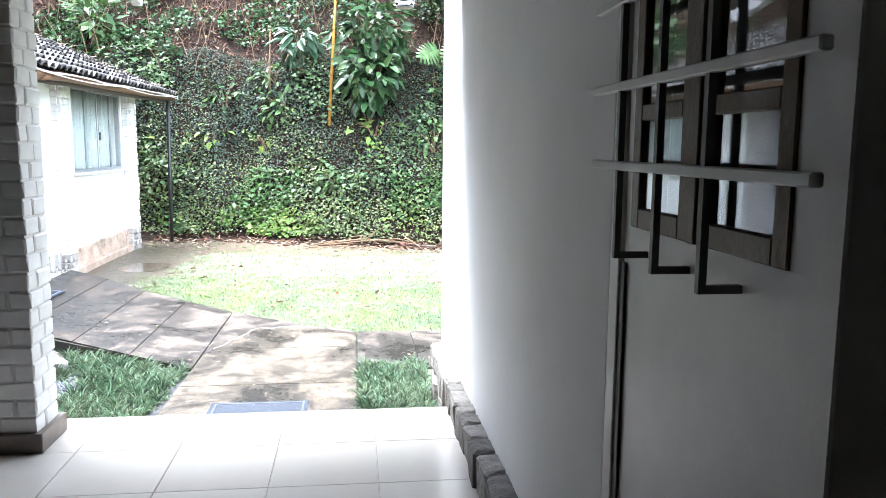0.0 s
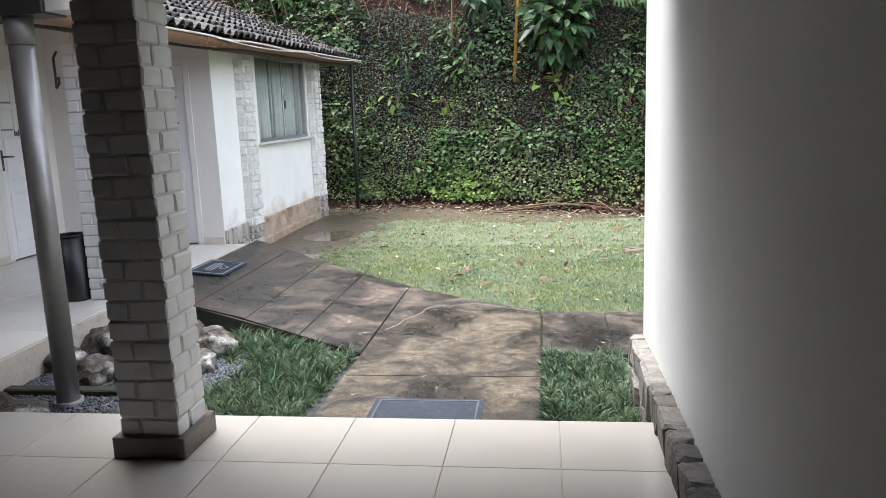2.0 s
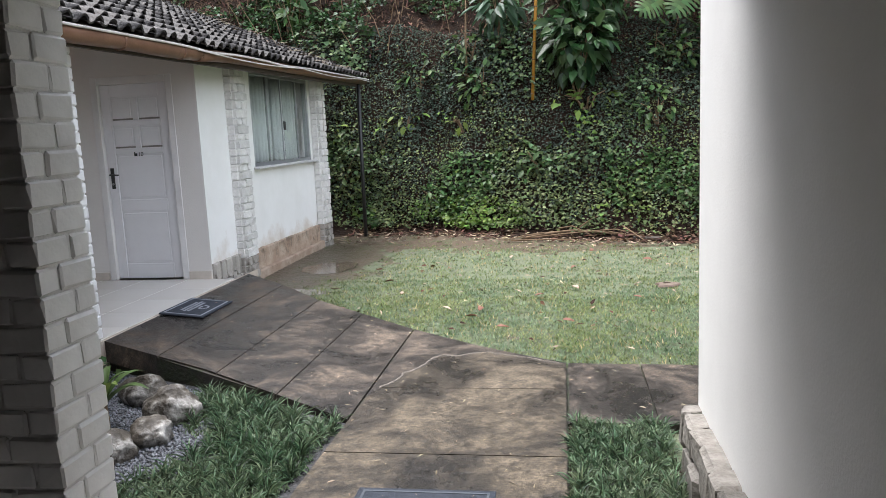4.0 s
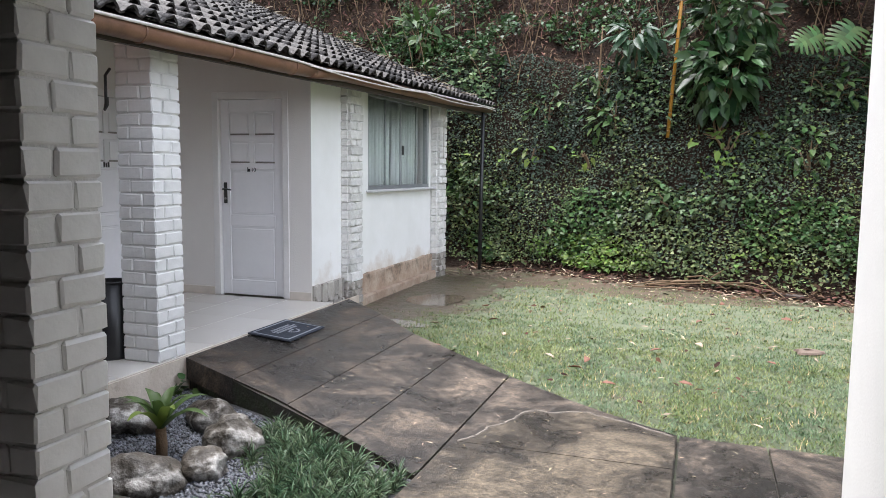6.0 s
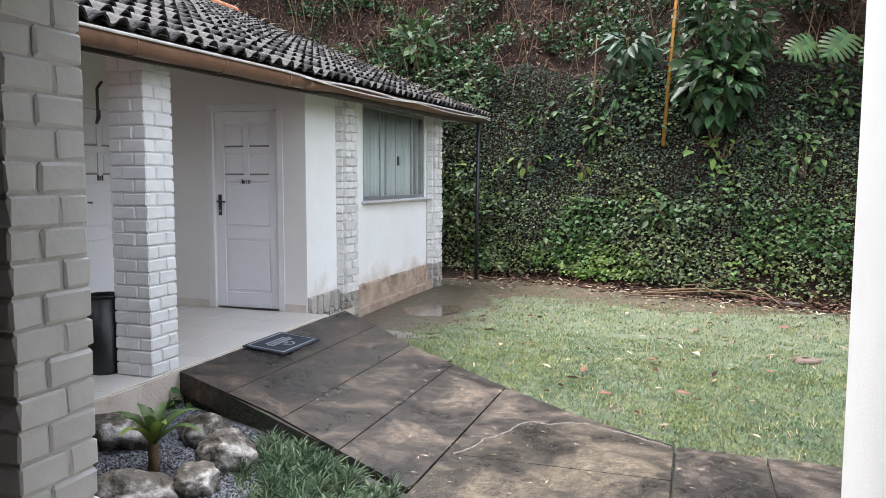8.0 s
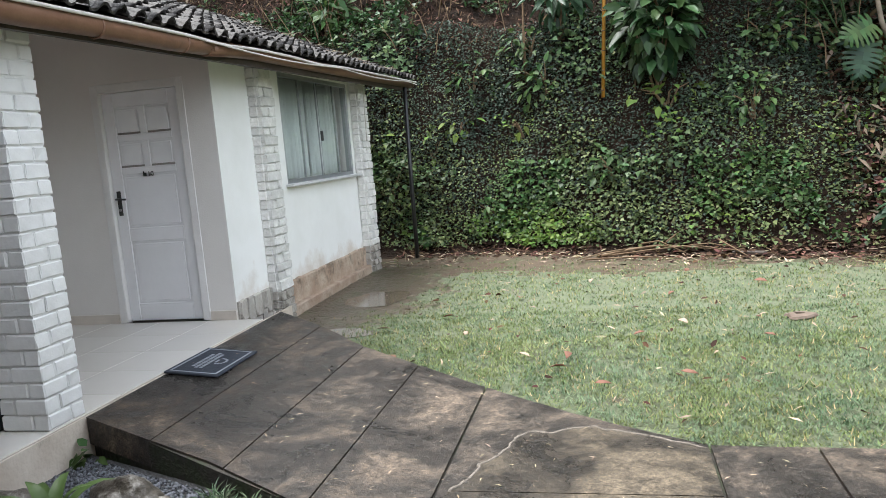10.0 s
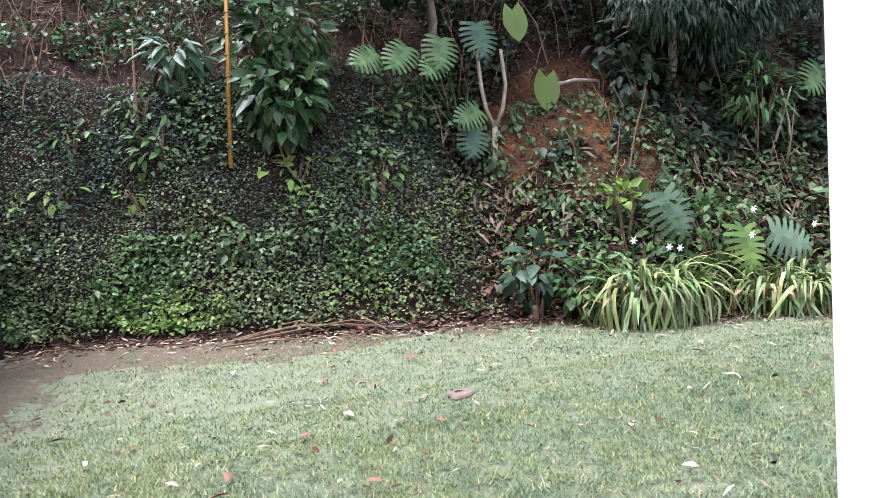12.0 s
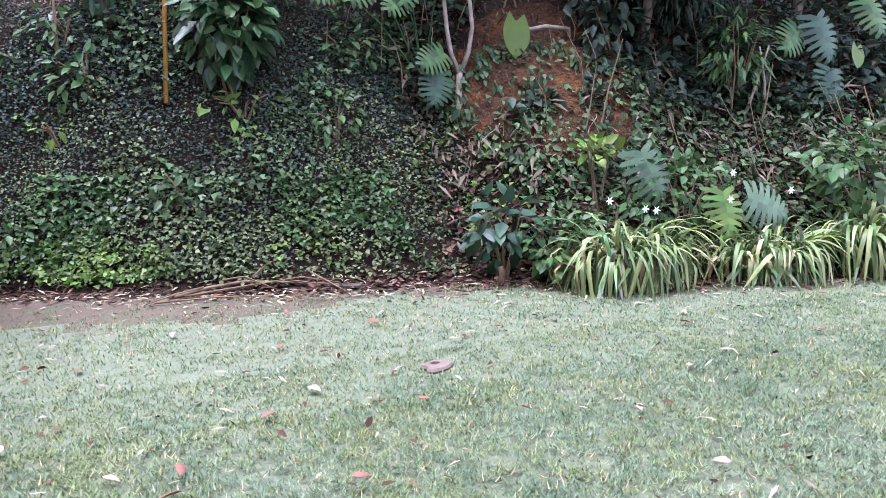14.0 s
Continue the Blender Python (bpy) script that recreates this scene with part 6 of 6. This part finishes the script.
# ---- rocks ----
def rock(at, size, turn, seed):
    bm = bmesh.new()
    bmesh.ops.create_icosphere(bm, subdivisions=4, radius=0.5)
    o = seed * 3.7
    for v in bm.verts:
        p = v.co.copy()
        k = 1 + 0.36 * noise.noise(p * 2.2 + Vector((o, 0, 0))) + 0.20 * abs(noise.noise(p * 4.5 + Vector((0, o, 0)))) - 0.05 + 0.06 * noise.noise(p * 13)
        v.co = Vector((p.x * size[0], p.y * size[1], p.z * size[2])) * k
        if v.co.z < -size[2] * 0.30:
            v.co.z = -size[2] * 0.30
    for f in bm.faces:
        f.smooth = True
    ob = part("rock", bm, M["rock"])
    ob.matrix_world = pose(at[0], at[1], at[2] + size[2] * 0.27, 0, 0, turn)
    return tagged(ob, "grey boulder with pale blotches in the gravel bed", "rock", "boulders round the gravel bed")


BED = 0.0
for k, (x, y, a, b, c, t) in enumerate(((-1.94, 3.50, 0.46, 0.28, 0.23, 25), (-1.75, 3.76, 0.27, 0.22, 0.19, 60), (-1.80, 4.10, 0.34, 0.30, 0.27, 20), (-2.12, 4.38, 0.40, 0.26, 0.24, -20), (-2.62, 4.17, 0.48, 0.30, 0.25, 10), (-2.36, 3.55, 0.30, 0.24, 0.20, 70), (-2.72, 2.95, 0.50, 0.24, 0.17, -8), (-2.44, 2.90, 0.30, 0.20, 0.14, 15), (-2.74, 3.80, 0.30, 0.28, 0.20, 40))):
    rock((x, y, BED), (a, b, c), t, k)

# ---- gravel bed, kerb, plant ----
structure("gravel_bed_ground", prism(bmesh.new(), [(-2.845, 2.57), (-0.70, 2.57), (-0.70, 4.07), (-1.86, 4.66), (-2.845, 5.05)], lambda x, y: BED, 0.1), M["gravel_base"], "dark gravel and soil bed between porch and ramp", "planting bed")
structure("bed_ground", boxm(0.575, 1.10, 2.57, 4.09, -0.12, 0.0), M["earth"], "dark soil bed by the house wall", "planting bed")
structure("kerb", boxm(-2.84, -1.75, 3.26, 3.34, -0.12, 0.045, bevel=0.008), M["moss_edge"], "low dark concrete kerb across the gravel bed", "kerb")
n = 26000
q = np.random.RandomState(5)
x, y = q.uniform(-2.83, -0.9, n), q.uniform(2.6, 5.0, n)
k = (y < np.interp(x, [-2.85, -1.86, -0.68], [5.04, 4.64, 4.05]) - 0.03) & (x < -1.25 + 0.2 * np.sin(y * 3.0))
x, y = x[k], y[k]
s = q.uniform(0.006, 0.013, len(x))
oct_v = np.array([(1, 0, 0), (-1, 0, 0), (0, 1, 0), (0, -1, 0), (0, 0, 0.8), (0, 0, -0.8)], float)
oct_f = np.array([(0, 2, 4), (2, 1, 4), (1, 3, 4), (3, 0, 4), (2, 0, 5), (1, 2, 5), (3, 1, 5), (0, 3, 5)])
V = np.stack([x, y, np.full(len(x), BED) + s * 0.3], 1)[:, None] + (oct_v[None] * (1 + 0.4 * q.rand(len(x), 6)[:, :, None])) * s[:, None, None]
tagged(soup("gravel", V.reshape(-1, 3), (oct_f[None] + (np.arange(len(x)) * 6)[:, None, None]).reshape(-1, 3), M["gravel"]), "blue-grey gravel chips", "gravel", kind="stuff")

pl = thing("rosette_plant", (-2.11, 3.88, BED), "green rosette plant with a yellowing leaf in the gravel", "plant")
bm = bmesh.new()
tube(bm, [(0, 0, -0.02), (0.005, 0, 0.08), (0, 0, 0.17)], 0.032, 8, 0.028)
part("stem", bm, M["twig"], pl)
q = np.random.RandomState(4)
for k in range(11):
    a, e = k * 2.4, 0.78 + 0.062 * k
    A = (math.cos(a) * math.cos(e), math.sin(a) * math.cos(e), math.sin(e))
    N = (-math.cos(a) * math.sin(e), -math.sin(a) * math.sin(e), math.cos(e))
    o = strew("leaf", STRAP2, [(0, 0, 0.15)], [A], [N], [0.36 - 0.008 * k], M["lime" if k in (2, 5) else "leaf"], [0.062])
    o.parent = pl
wd2 = thing("small_weed", (-2.72, 4.92, BED), "small broad-leaved weed against the rendered step", "weed")
o = leaves_round(14, (0, 0, 0), 0.10, 0.06, 0.06, (0.06, 0.11), OVATE, M["leaf"], "leaves", 77, 0.2, 0.2)
o.parent, o.location = wd2, (0, 0, 0.06)


# ---- grasses ----
def tufts(name, label, n, inside, x0, x1, y0, y1, z, L, W, material, per, spread, seed, upright):
    q = np.random.RandomState(seed)
    cx, cy = q.uniform(x0, x1, n), q.uniform(y0, y1, n)
    k = inside(cx, cy)
    cx, cy = np.repeat(cx[k], per), np.repeat(cy[k], per)
    m = len(cx)
    a, e = q.uniform(0, 2 * math.pi, m), q.uniform(upright[0], upright[1], m)
    A = np.stack([np.cos(a) * np.cos(e), np.sin(a) * np.cos(e), np.sin(e)], 1)
    N = np.stack([-np.cos(a) * np.sin(e), -np.sin(a) * np.sin(e), np.cos(e)], 1)
    zz = z(cx, cy) if callable(z) else np.full(m, z)
    P = np.stack([cx + q.normal(0, spread, m), cy + q.normal(0, spread, m), zz], 1)
    return tagged(strew(name, BLADE if per < 20 else strap_shape(4, 0.8), P, A, N, q.uniform(L[0], L[1], m), material, q.uniform(W[0], W[1], m)), label, "grass", kind="stuff")


def mondo_area(x, y):
    return (x > -1.62 + 0.22 * np.sin(4 * y)) & (x < np.interp(y, [2.6, 4.1, 4.65], [-0.80, -0.74, -1.78])) & (y < np.interp(x, [-1.86, -0.68], [4.60, 4.0]))


tufts("mondo_grass", "dark green mondo grass tufts beside the ramp", 420, mondo_area, -1.9, -0.72, 2.62, 4.65, BED, (0.05, 0.15), (0.005, 0.010), M["mondo"], 26, 0.014, 1, (0.30, 1.4))
tufts("ground_cover", "short pale green ground cover between the tufts", 1500, mondo_area, -1.9, -0.72, 2.62, 4.65, BED, (0.02, 0.05), (0.006, 0.012), M["grass"], 9, 0.02, 21, (0.1, 1.0))
tufts("mondo_grass", "dark green mondo grass in the bed by the house", 210, lambda x, y: x > 0, 0.60, 1.08, 2.62, 4.06, 0.0, (0.05, 0.13), (0.005, 0.010), M["mondo"], 26, 0.014, 2, (0.30, 1.4))
tufts("ground_cover", "short pale green ground cover by the house", 900, lambda x, y: x > 0, 0.60, 1.08, 2.62, 4.06, 0.0, (0.02, 0.05), (0.006, 0.012), M["grass"], 9, 0.02, 22, (0.1, 1.0))


def lawn_area(x, y):
    far = y < np.interp(x, *zip(*FOOT)) - 0.25 + 0.25 * np.sin(3.3 * x) * np.sin(1.7 * x)
    near = y > np.interp(x, [-2.85, -2.3, -1.75, -0.72, -0.04, 0.57, 1.5, 2.2, 7, 12], [7.9, 7.40, 6.86, 6.17, 5.62, 5.21, 5.17, 5.03, 4.77, 4.6]) + 0.035 * np.sin(9 * x) * np.sin(23 * x + 1) + LR.normal(0, 0.025, len(x))
    wall = x > np.where(y < 11.6, -2.9, -6)
    mud = 0.95 * np.exp(-(((x + 2.6) / 1.0) ** 2 + ((y - 9.2) / 2.2) ** 2) * (1 + 0.6 * clump(x, y, 2.2))) + 0.95 * np.exp(-(((y - np.interp(x, *zip(*FOOT)) + 0.25) / np.interp(x, [-2, 1, 3], [1.9, 1.3, 0.6])) ** 2)) * np.interp(x, [-3, 1.5, 3], [1, 0.8, 0.35])
    return far & near & wall & (LR.rand(len(x)) > mud * (0.95 + 0.35 * clump(x, y, 3.1))) & (LR.rand(len(x)) < 0.55 + 0.45 * (0.5 + 0.5 * clump(x, y, 0.9)))


LR = np.random.RandomState(9)


def warm(side):
    """Yellowish grass (1) and blue-green grass (-1) drift into one another."""
    return lambda x, y: lawn_area(x, y) & (LR.rand(len(x)) < 0.45 + side * (0.30 * clump(x, y, 1.3) + 0.22 * clump(x + 4, y, 3.3)) + side * np.interp(x, [-2, 2], [0.25, -0.05]))


lz = lambda x, y: bank_z(x, y) - 0.004
tufts("lawn_grass", "short green lawn grass with bare damp patches", 58000, warm(-1), -3.0, 8.5, 4.75, 8.3, lz, (0.015, 0.042), (0.005, 0.010), M["grass"], 6, 0.022, 3, (0.0, 0.75))
tufts("lawn_grass", "short green lawn grass towards the bank", 36000, warm(-1), -3.0, 10.5, 8.2, 12.3, lz, (0.016, 0.044), (0.006, 0.012), M["grass"], 5, 0.03, 4, (0.0, 0.75))
tufts("lawn_grass", "yellowish lawn grass in uneven patches", 50000, warm(1), -3.0, 8.5, 4.75, 8.3, lz, (0.015, 0.042), (0.005, 0.010), M["grass_warm"], 6, 0.022, 13, (0.0, 0.75))
tufts("lawn_grass", "yellowish thin grass towards the bank", 34000, warm(1), -3.0, 10.5, 8.2, 12.3, lz, (0.016, 0.044), (0.006, 0.012), M["grass_warm"], 5, 0.03, 14, (0.0, 0.75))
tufts("dry_grass", "pale dry grass blades in the lawn", 5000, lawn_area, -3.0, 9.5, 5.0, 11.5, lz, (0.025, 0.055), (0.004, 0.008), M["straw"], 3, 0.02, 6, (0.05, 0.8))
mv, mf = [], []
for j in range(141):
    for i in range(81):
        x, y = -3.03 + 2.3 * i / 80, 7.5 + 4.5 * j / 140
        r = math.hypot((x + 2.75) / 1.05, (y - 9.5) / 2.1) + 0.30 * noise.noise((x * 1.9, y * 1.9, 11)) + 0.32 * noise.noise((x * 5, y * 5, 2)) + 0.26 * noise.noise((x * 12, y * 12, 4))
        z = ground_z(x, y) + 0.016 * (1 - r * r) + 0.006 * noise.noise((x * 2.5, y * 2.5, 3)) + 0.007 * noise.noise((x * 14, y * 14, 6)) + 0.004 * noise.noise((x * 33, y * 33, 1))
        mv.append((x, y, max(z, -0.05)))
for j in range(140):
    for i in range(80):
        a = j * 81 + i
        mf.append((a, a + 1, a + 82, a + 81))
tagged(soup("mud", mv, mf, M["mud"], smooth=True), "wet brown mud patch by the guest wing", "mud", kind="structure")


def puddle(x, y, rx, ry, up, seed):
    bm = bmesh.new()
    rim = []
    for k in range(48):
        a = 2 * math.pi * k / 48
        d = 1 + 0.35 * noise.noise((math.cos(a) * 1.6, math.sin(a) * 1.6, seed)) + 0.10 * noise.noise((math.cos(a) * 6, math.sin(a) * 6, seed))
        rim.append(bm.verts.new((rx * d * math.cos(a), ry * d * math.sin(a), 0)))
    bm.faces.new(rim)
    ob = part("puddle", bm, M["puddle"])
    ob.matrix_world = pose(x, y, ground_z(x, y) + up)
    return tagged(ob, "shallow muddy puddle beside the guest wing", "puddle", kind="structure")


puddle(-2.36, 9.16, 0.34, 0.42, 0.019, 1)
puddle(-2.36, 7.70, 0.38, 0.20, 0.008, 4)


# ---- fallen leaves and debris ----
def fallen(at, size, turn, key, seed):
    q = random.Random(seed)
    o = strew("fallen_leaf", OVATE, [(0, 0, 0)], [(0, 1, q.uniform(-0.1, 0.25))], [(q.uniform(-0.5, 0.5), 0, 1)], [size], M[key], [size * q.uniform(0.5, 0.8)])
    md = o.modifiers.new("blade", "SOLIDIFY")
    md.thickness = 0.002
    o.matrix_world = pose(at[0], at[1], ground_z(*at) + 0.045, 0, 0, turn)
    return tagged(o, "curled brown fallen leaf lying on the grass" if key == "russet_litter" else "bleached fallen leaf lying on the grass", "leaf", "fallen leaves on the lawn")


spots = ((-1.07, 7.38), (-1.3, 8.11), (-1.6, 8.82), (-0.56, 6.85), (-0.31, 6.48), (-1.5, 6.77), (-1.79, 7.68), (-0.2, 6.85), (0.54, 6.33), (2.3, 6.44), (1.28, 7.18), (0.37, 7.39), (0.65, 7.77), (0.0, 6.12), (-0.78, 8.82), (2.26, 5.68), (0.7, 8.9), (1.5, 9.3), (3.1, 7.0), (3.9, 7.9), (2.5, 8.6), (-0.1, 9.7), (4.9, 6.9), (0.9, 9.9), (-1.1, 10.3))
for k, p in enumerate(spots):
    fallen(p, 0.10 + 0.05 * ((k * 7) % 5) / 5, (k * 77) % 360, "russet_litter" if k % 3 else "pale_litter", k)
n = 1500
q = np.random.RandomState(14)
x = q.uniform(-3, 9, n)
foot = np.interp(x, *zip(*FOOT))
y = foot - np.abs(q.normal(0, 0.55, n)) + 0.25
P = np.stack([x, y, bank_z(x, y) + 0.02], 1)
tagged(strew("edge_litter", LANCE, P, q.normal(0, 1, (n, 3)) * (1, 1, 0.12), q.normal(0, 0.3, (n, 3)) + (0, 0, 1), q.uniform(0.05, 0.16, n), M["pale_litter"]), "bleached leaves and bamboo sheaths along the foot of the bank", "leaf litter", kind="stuff")
n = 2200
x = q.uniform(-3, 9, n)
y = np.interp(x, *zip(*FOOT)) - np.abs(q.normal(0, 0.3, n)) + 0.2
P = np.stack([x, y, bank_z(x, y) + 0.015], 1)
tagged(strew("edge_litter", OVATE, P, q.normal(0, 1, (n, 3)) * (1, 1, 0.12), q.normal(0, 0.3, (n, 3)) + (0, 0, 1), q.uniform(0.04, 0.10, n), M["litter"]), "brown fallen leaves along the foot of the bank", "leaf litter", kind="stuff")
n = 1100
x = q.uniform(-2.8, 2.5, n)
y = np.where(x < -0.7, q.uniform(4.2, 7.2, n), q.uniform(2.7, 5.5, n))
k = (y < np.interp(x, [-2.85, -2.3, -1.75, -0.72, -0.04, 0.57, 1.5, 2.6], [7.6, 7.2, 6.7, 6.0, 5.4, 5.1, 5.1, 5.05])) & (y > np.interp(x, [-2.85, -1.86, -0.68, -0.66, 0.56, 0.6, 2.6], [5.1, 4.75, 4.15, 2.7, 2.7, 4.2, 4.2]))
P = np.stack([x[k], y[k], np.array([ramp_z(a, b) for a, b in zip(x[k], y[k])]) + 0.018], 1)
m = len(P)
tagged(strew("path_litter", LANCE, P, q.normal(0, 1, (m, 3)) * (1, 1, 0.08), q.normal(0, 0.25, (m, 3)) + (0, 0, 1), 0.010 + 0.045 * q.rand(m) ** 3, M["pale_litter"]), "bits of dry leaf scattered on the wet path", "leaf litter", kind="stuff")
n = 420
x, y = q.uniform(-2.5, 8.5, n), q.uniform(5.3, 11.3, n)
k = lawn_area(x, y)
P = np.stack([x[k], y[k], bank_z(x[k], y[k]) + 0.03], 1)
m = len(P)
tagged(strew("lawn_litter", OVATE, P, q.normal(0, 1, (m, 3)) * (1, 1, 0.15), q.normal(0, 0.3, (m, 3)) + (0, 0, 1), q.uniform(0.03, 0.08, m), M["litter"]), "small brown leaves scattered over the lawn", "leaf litter", kind="stuff")
n = 420
x, y = q.uniform(-2.5, 8.5, n), q.uniform(5.3, 11, n)
k = lawn_area(x, y)
P = np.stack([x[k], y[k], bank_z(x[k], y[k]) + 0.04], 1)
m = len(P)
tagged(strew("lawn_litter", LANCE, P, q.normal(0, 1, (m, 3)) * (1, 1, 0.15), q.normal(0, 0.3, (m, 3)) + (0, 0, 1), q.uniform(0.05, 0.13, m), M["pale_litter"]), "small dry leaves scattered over the lawn", "leaf litter", kind="stuff")
n = 460
x = q.uniform(-6.5, -2.7, n)
y = 12.38 - np.abs(q.normal(0, 1.2, n))
P = np.stack([x, y, np.array([roof_point(a, b) for a, b in zip(x, y)]) + 0.06], 1)
tagged(strew("roof_litter", LANCE, P, q.normal(0, 1, (n, 3)) * (1, 1, 0.2), q.normal(0, 0.3, (n, 3)) + (0.3, 0, 1), q.uniform(0.08, 0.24, n), M["dull_straw"]), "straw and dry leaves lying on the roof tiles", "leaf litter", kind="stuff")

n = 420
x = q.uniform(1.2, 5.2, n)
y = np.interp(x, *zip(*FOOT)) + q.normal(0.05, 0.34, n)
P = np.stack([x, y, bank_z(x, y) + 0.04 + 0.05 * q.rand(n)], 1)
tagged(strew("edge_litter", OVATE, P, q.normal(0, 1, (n, 3)) * (1, 1, 0.25), q.normal(0, 0.4, (n, 3)) + (0, -0.2, 1), q.uniform(0.04, 0.11, n), M["slope_leaf"]), "russet fallen leaves heaped along the foot of the bank", "leaf litter", kind="stuff")
n = 2600
x = q.uniform(-3, 6, n)
y = np.interp(x, *zip(*FOOT)) + q.normal(0.12, 0.28, n)
P = np.stack([x, y, bank_z(x, y) + 0.015 + 0.02 * q.rand(n)], 1)
tagged(strew("edge_litter", LANCE, P, q.normal(0, 1, (n, 3)) * (1, 1, 0.2), q.normal(0, 0.4, (n, 3)) + (0, -0.3, 1), q.uniform(0.04, 0.16, n), M["slope_leaf"]), "brown sheaths and leaves on the foot of the bank", "leaf litter", kind="stuff")
br = thing("fallen_branch", (0.1, 11.25, ground_z(0.1, 11.25)), "bare fallen branch at the foot of the bank", "branch")
bm = bmesh.new()
tube(bm, [(-0.1, 0, 0.03), (0.25, 0.05, 0.09), (0.6, 0.0, 0.13), (1.05, -0.1, 0.10), (1.5, -0.25, 0.05)], 0.022, 7, 0.010)
part("limb", bm, M["twig"], br)
for p in ([(0.4, 0.03, 0.16), (0.6, -0.2, 0.22), (0.9, -0.35, 0.08)], [(0.7, -0.05, 0.18), (0.9, 0.1, 0.3), (1.2, 0.1, 0.35)], [(0.2, 0.05, 0.10), (-0.1, -0.2, 0.1), (-0.4, -0.25, 0.03)], [(0.0, -0.1, 0.05), (0.5, -0.25, 0.12), (1.2, -0.2, 0.16), (1.7, -0.35, 0.06)], [(1.0, 0.0, 0.12), (1.3, -0.3, 0.10), (1.9, -0.45, 0.04)], [(-0.3, -0.15, 0.02), (0.3, -0.3, 0.05), (0.8, -0.45, 0.04)], [(1.3, -0.1, 0.2), (1.5, -0.4, 0.08), (1.6, -0.7, 0.03)]):
    bm = bmesh.new()
    tube(bm, p, 0.012, 6, 0.005)
    part("twig", bm, M["twig"], br)
bk2 = tagged(part("plank", boxm(-0.19, 0.19, -0.05, 0.05, 0, 0.04, bevel=0.008), M["wood_dark"]), "short dark piece of old timber lying by the bank", "plank")
bk2.matrix_world = pose(1.72, 10.86, ground_z(1.72, 10.86) + 0.02, 0, 0, -28)
pt = thing("drain_cover", (1.60, 7.88, ground_z(1.6, 7.88) + 0.015), "small brown broken drain cover with a black disc for the dark hole in the lawn", "drain cover")
bm = bmesh.new()
ring = [((0.105 + 0.022 * math.sin(3 * a + 1) + 0.008 * math.sin(7 * a)) * math.cos(a), (0.095 + 0.02 * math.sin(2 * a) + 0.008 * math.sin(5 * a)) * math.sin(a)) for a in np.linspace(0, 2 * math.pi, 22, endpoint=False)]
o1 = [bm.verts.new((x * 1.15, y * 1.15, 0)) for x, y in ring]
o2 = [bm.verts.new((x, y, 0.018)) for x, y in ring]
o3 = [bm.verts.new((x * 0.38, y * 0.34 + 0.03, 0.020)) for x, y in ring]
o4 = [bm.verts.new((x * 0.33, y * 0.30 + 0.03, -0.01)) for x, y in ring]
for A, B in ((o1, o2), (o2, o3), (o3, o4)):
    for i in range(22):
        bm.faces.new((A[i], A[(i + 1) % 22], B[(i + 1) % 22], B[i]))
part("rim", bm, M["cover"], pt)
# Flat black face stands in for the darkness inside the opening.
bm = bmesh.new()
bm.faces.new([bm.verts.new((x * 0.36, y * 0.34 + 0.03, 0.004)) for x, y in ring])
part("hole", bm, M["black"], pt, "black disc for the dark hole")
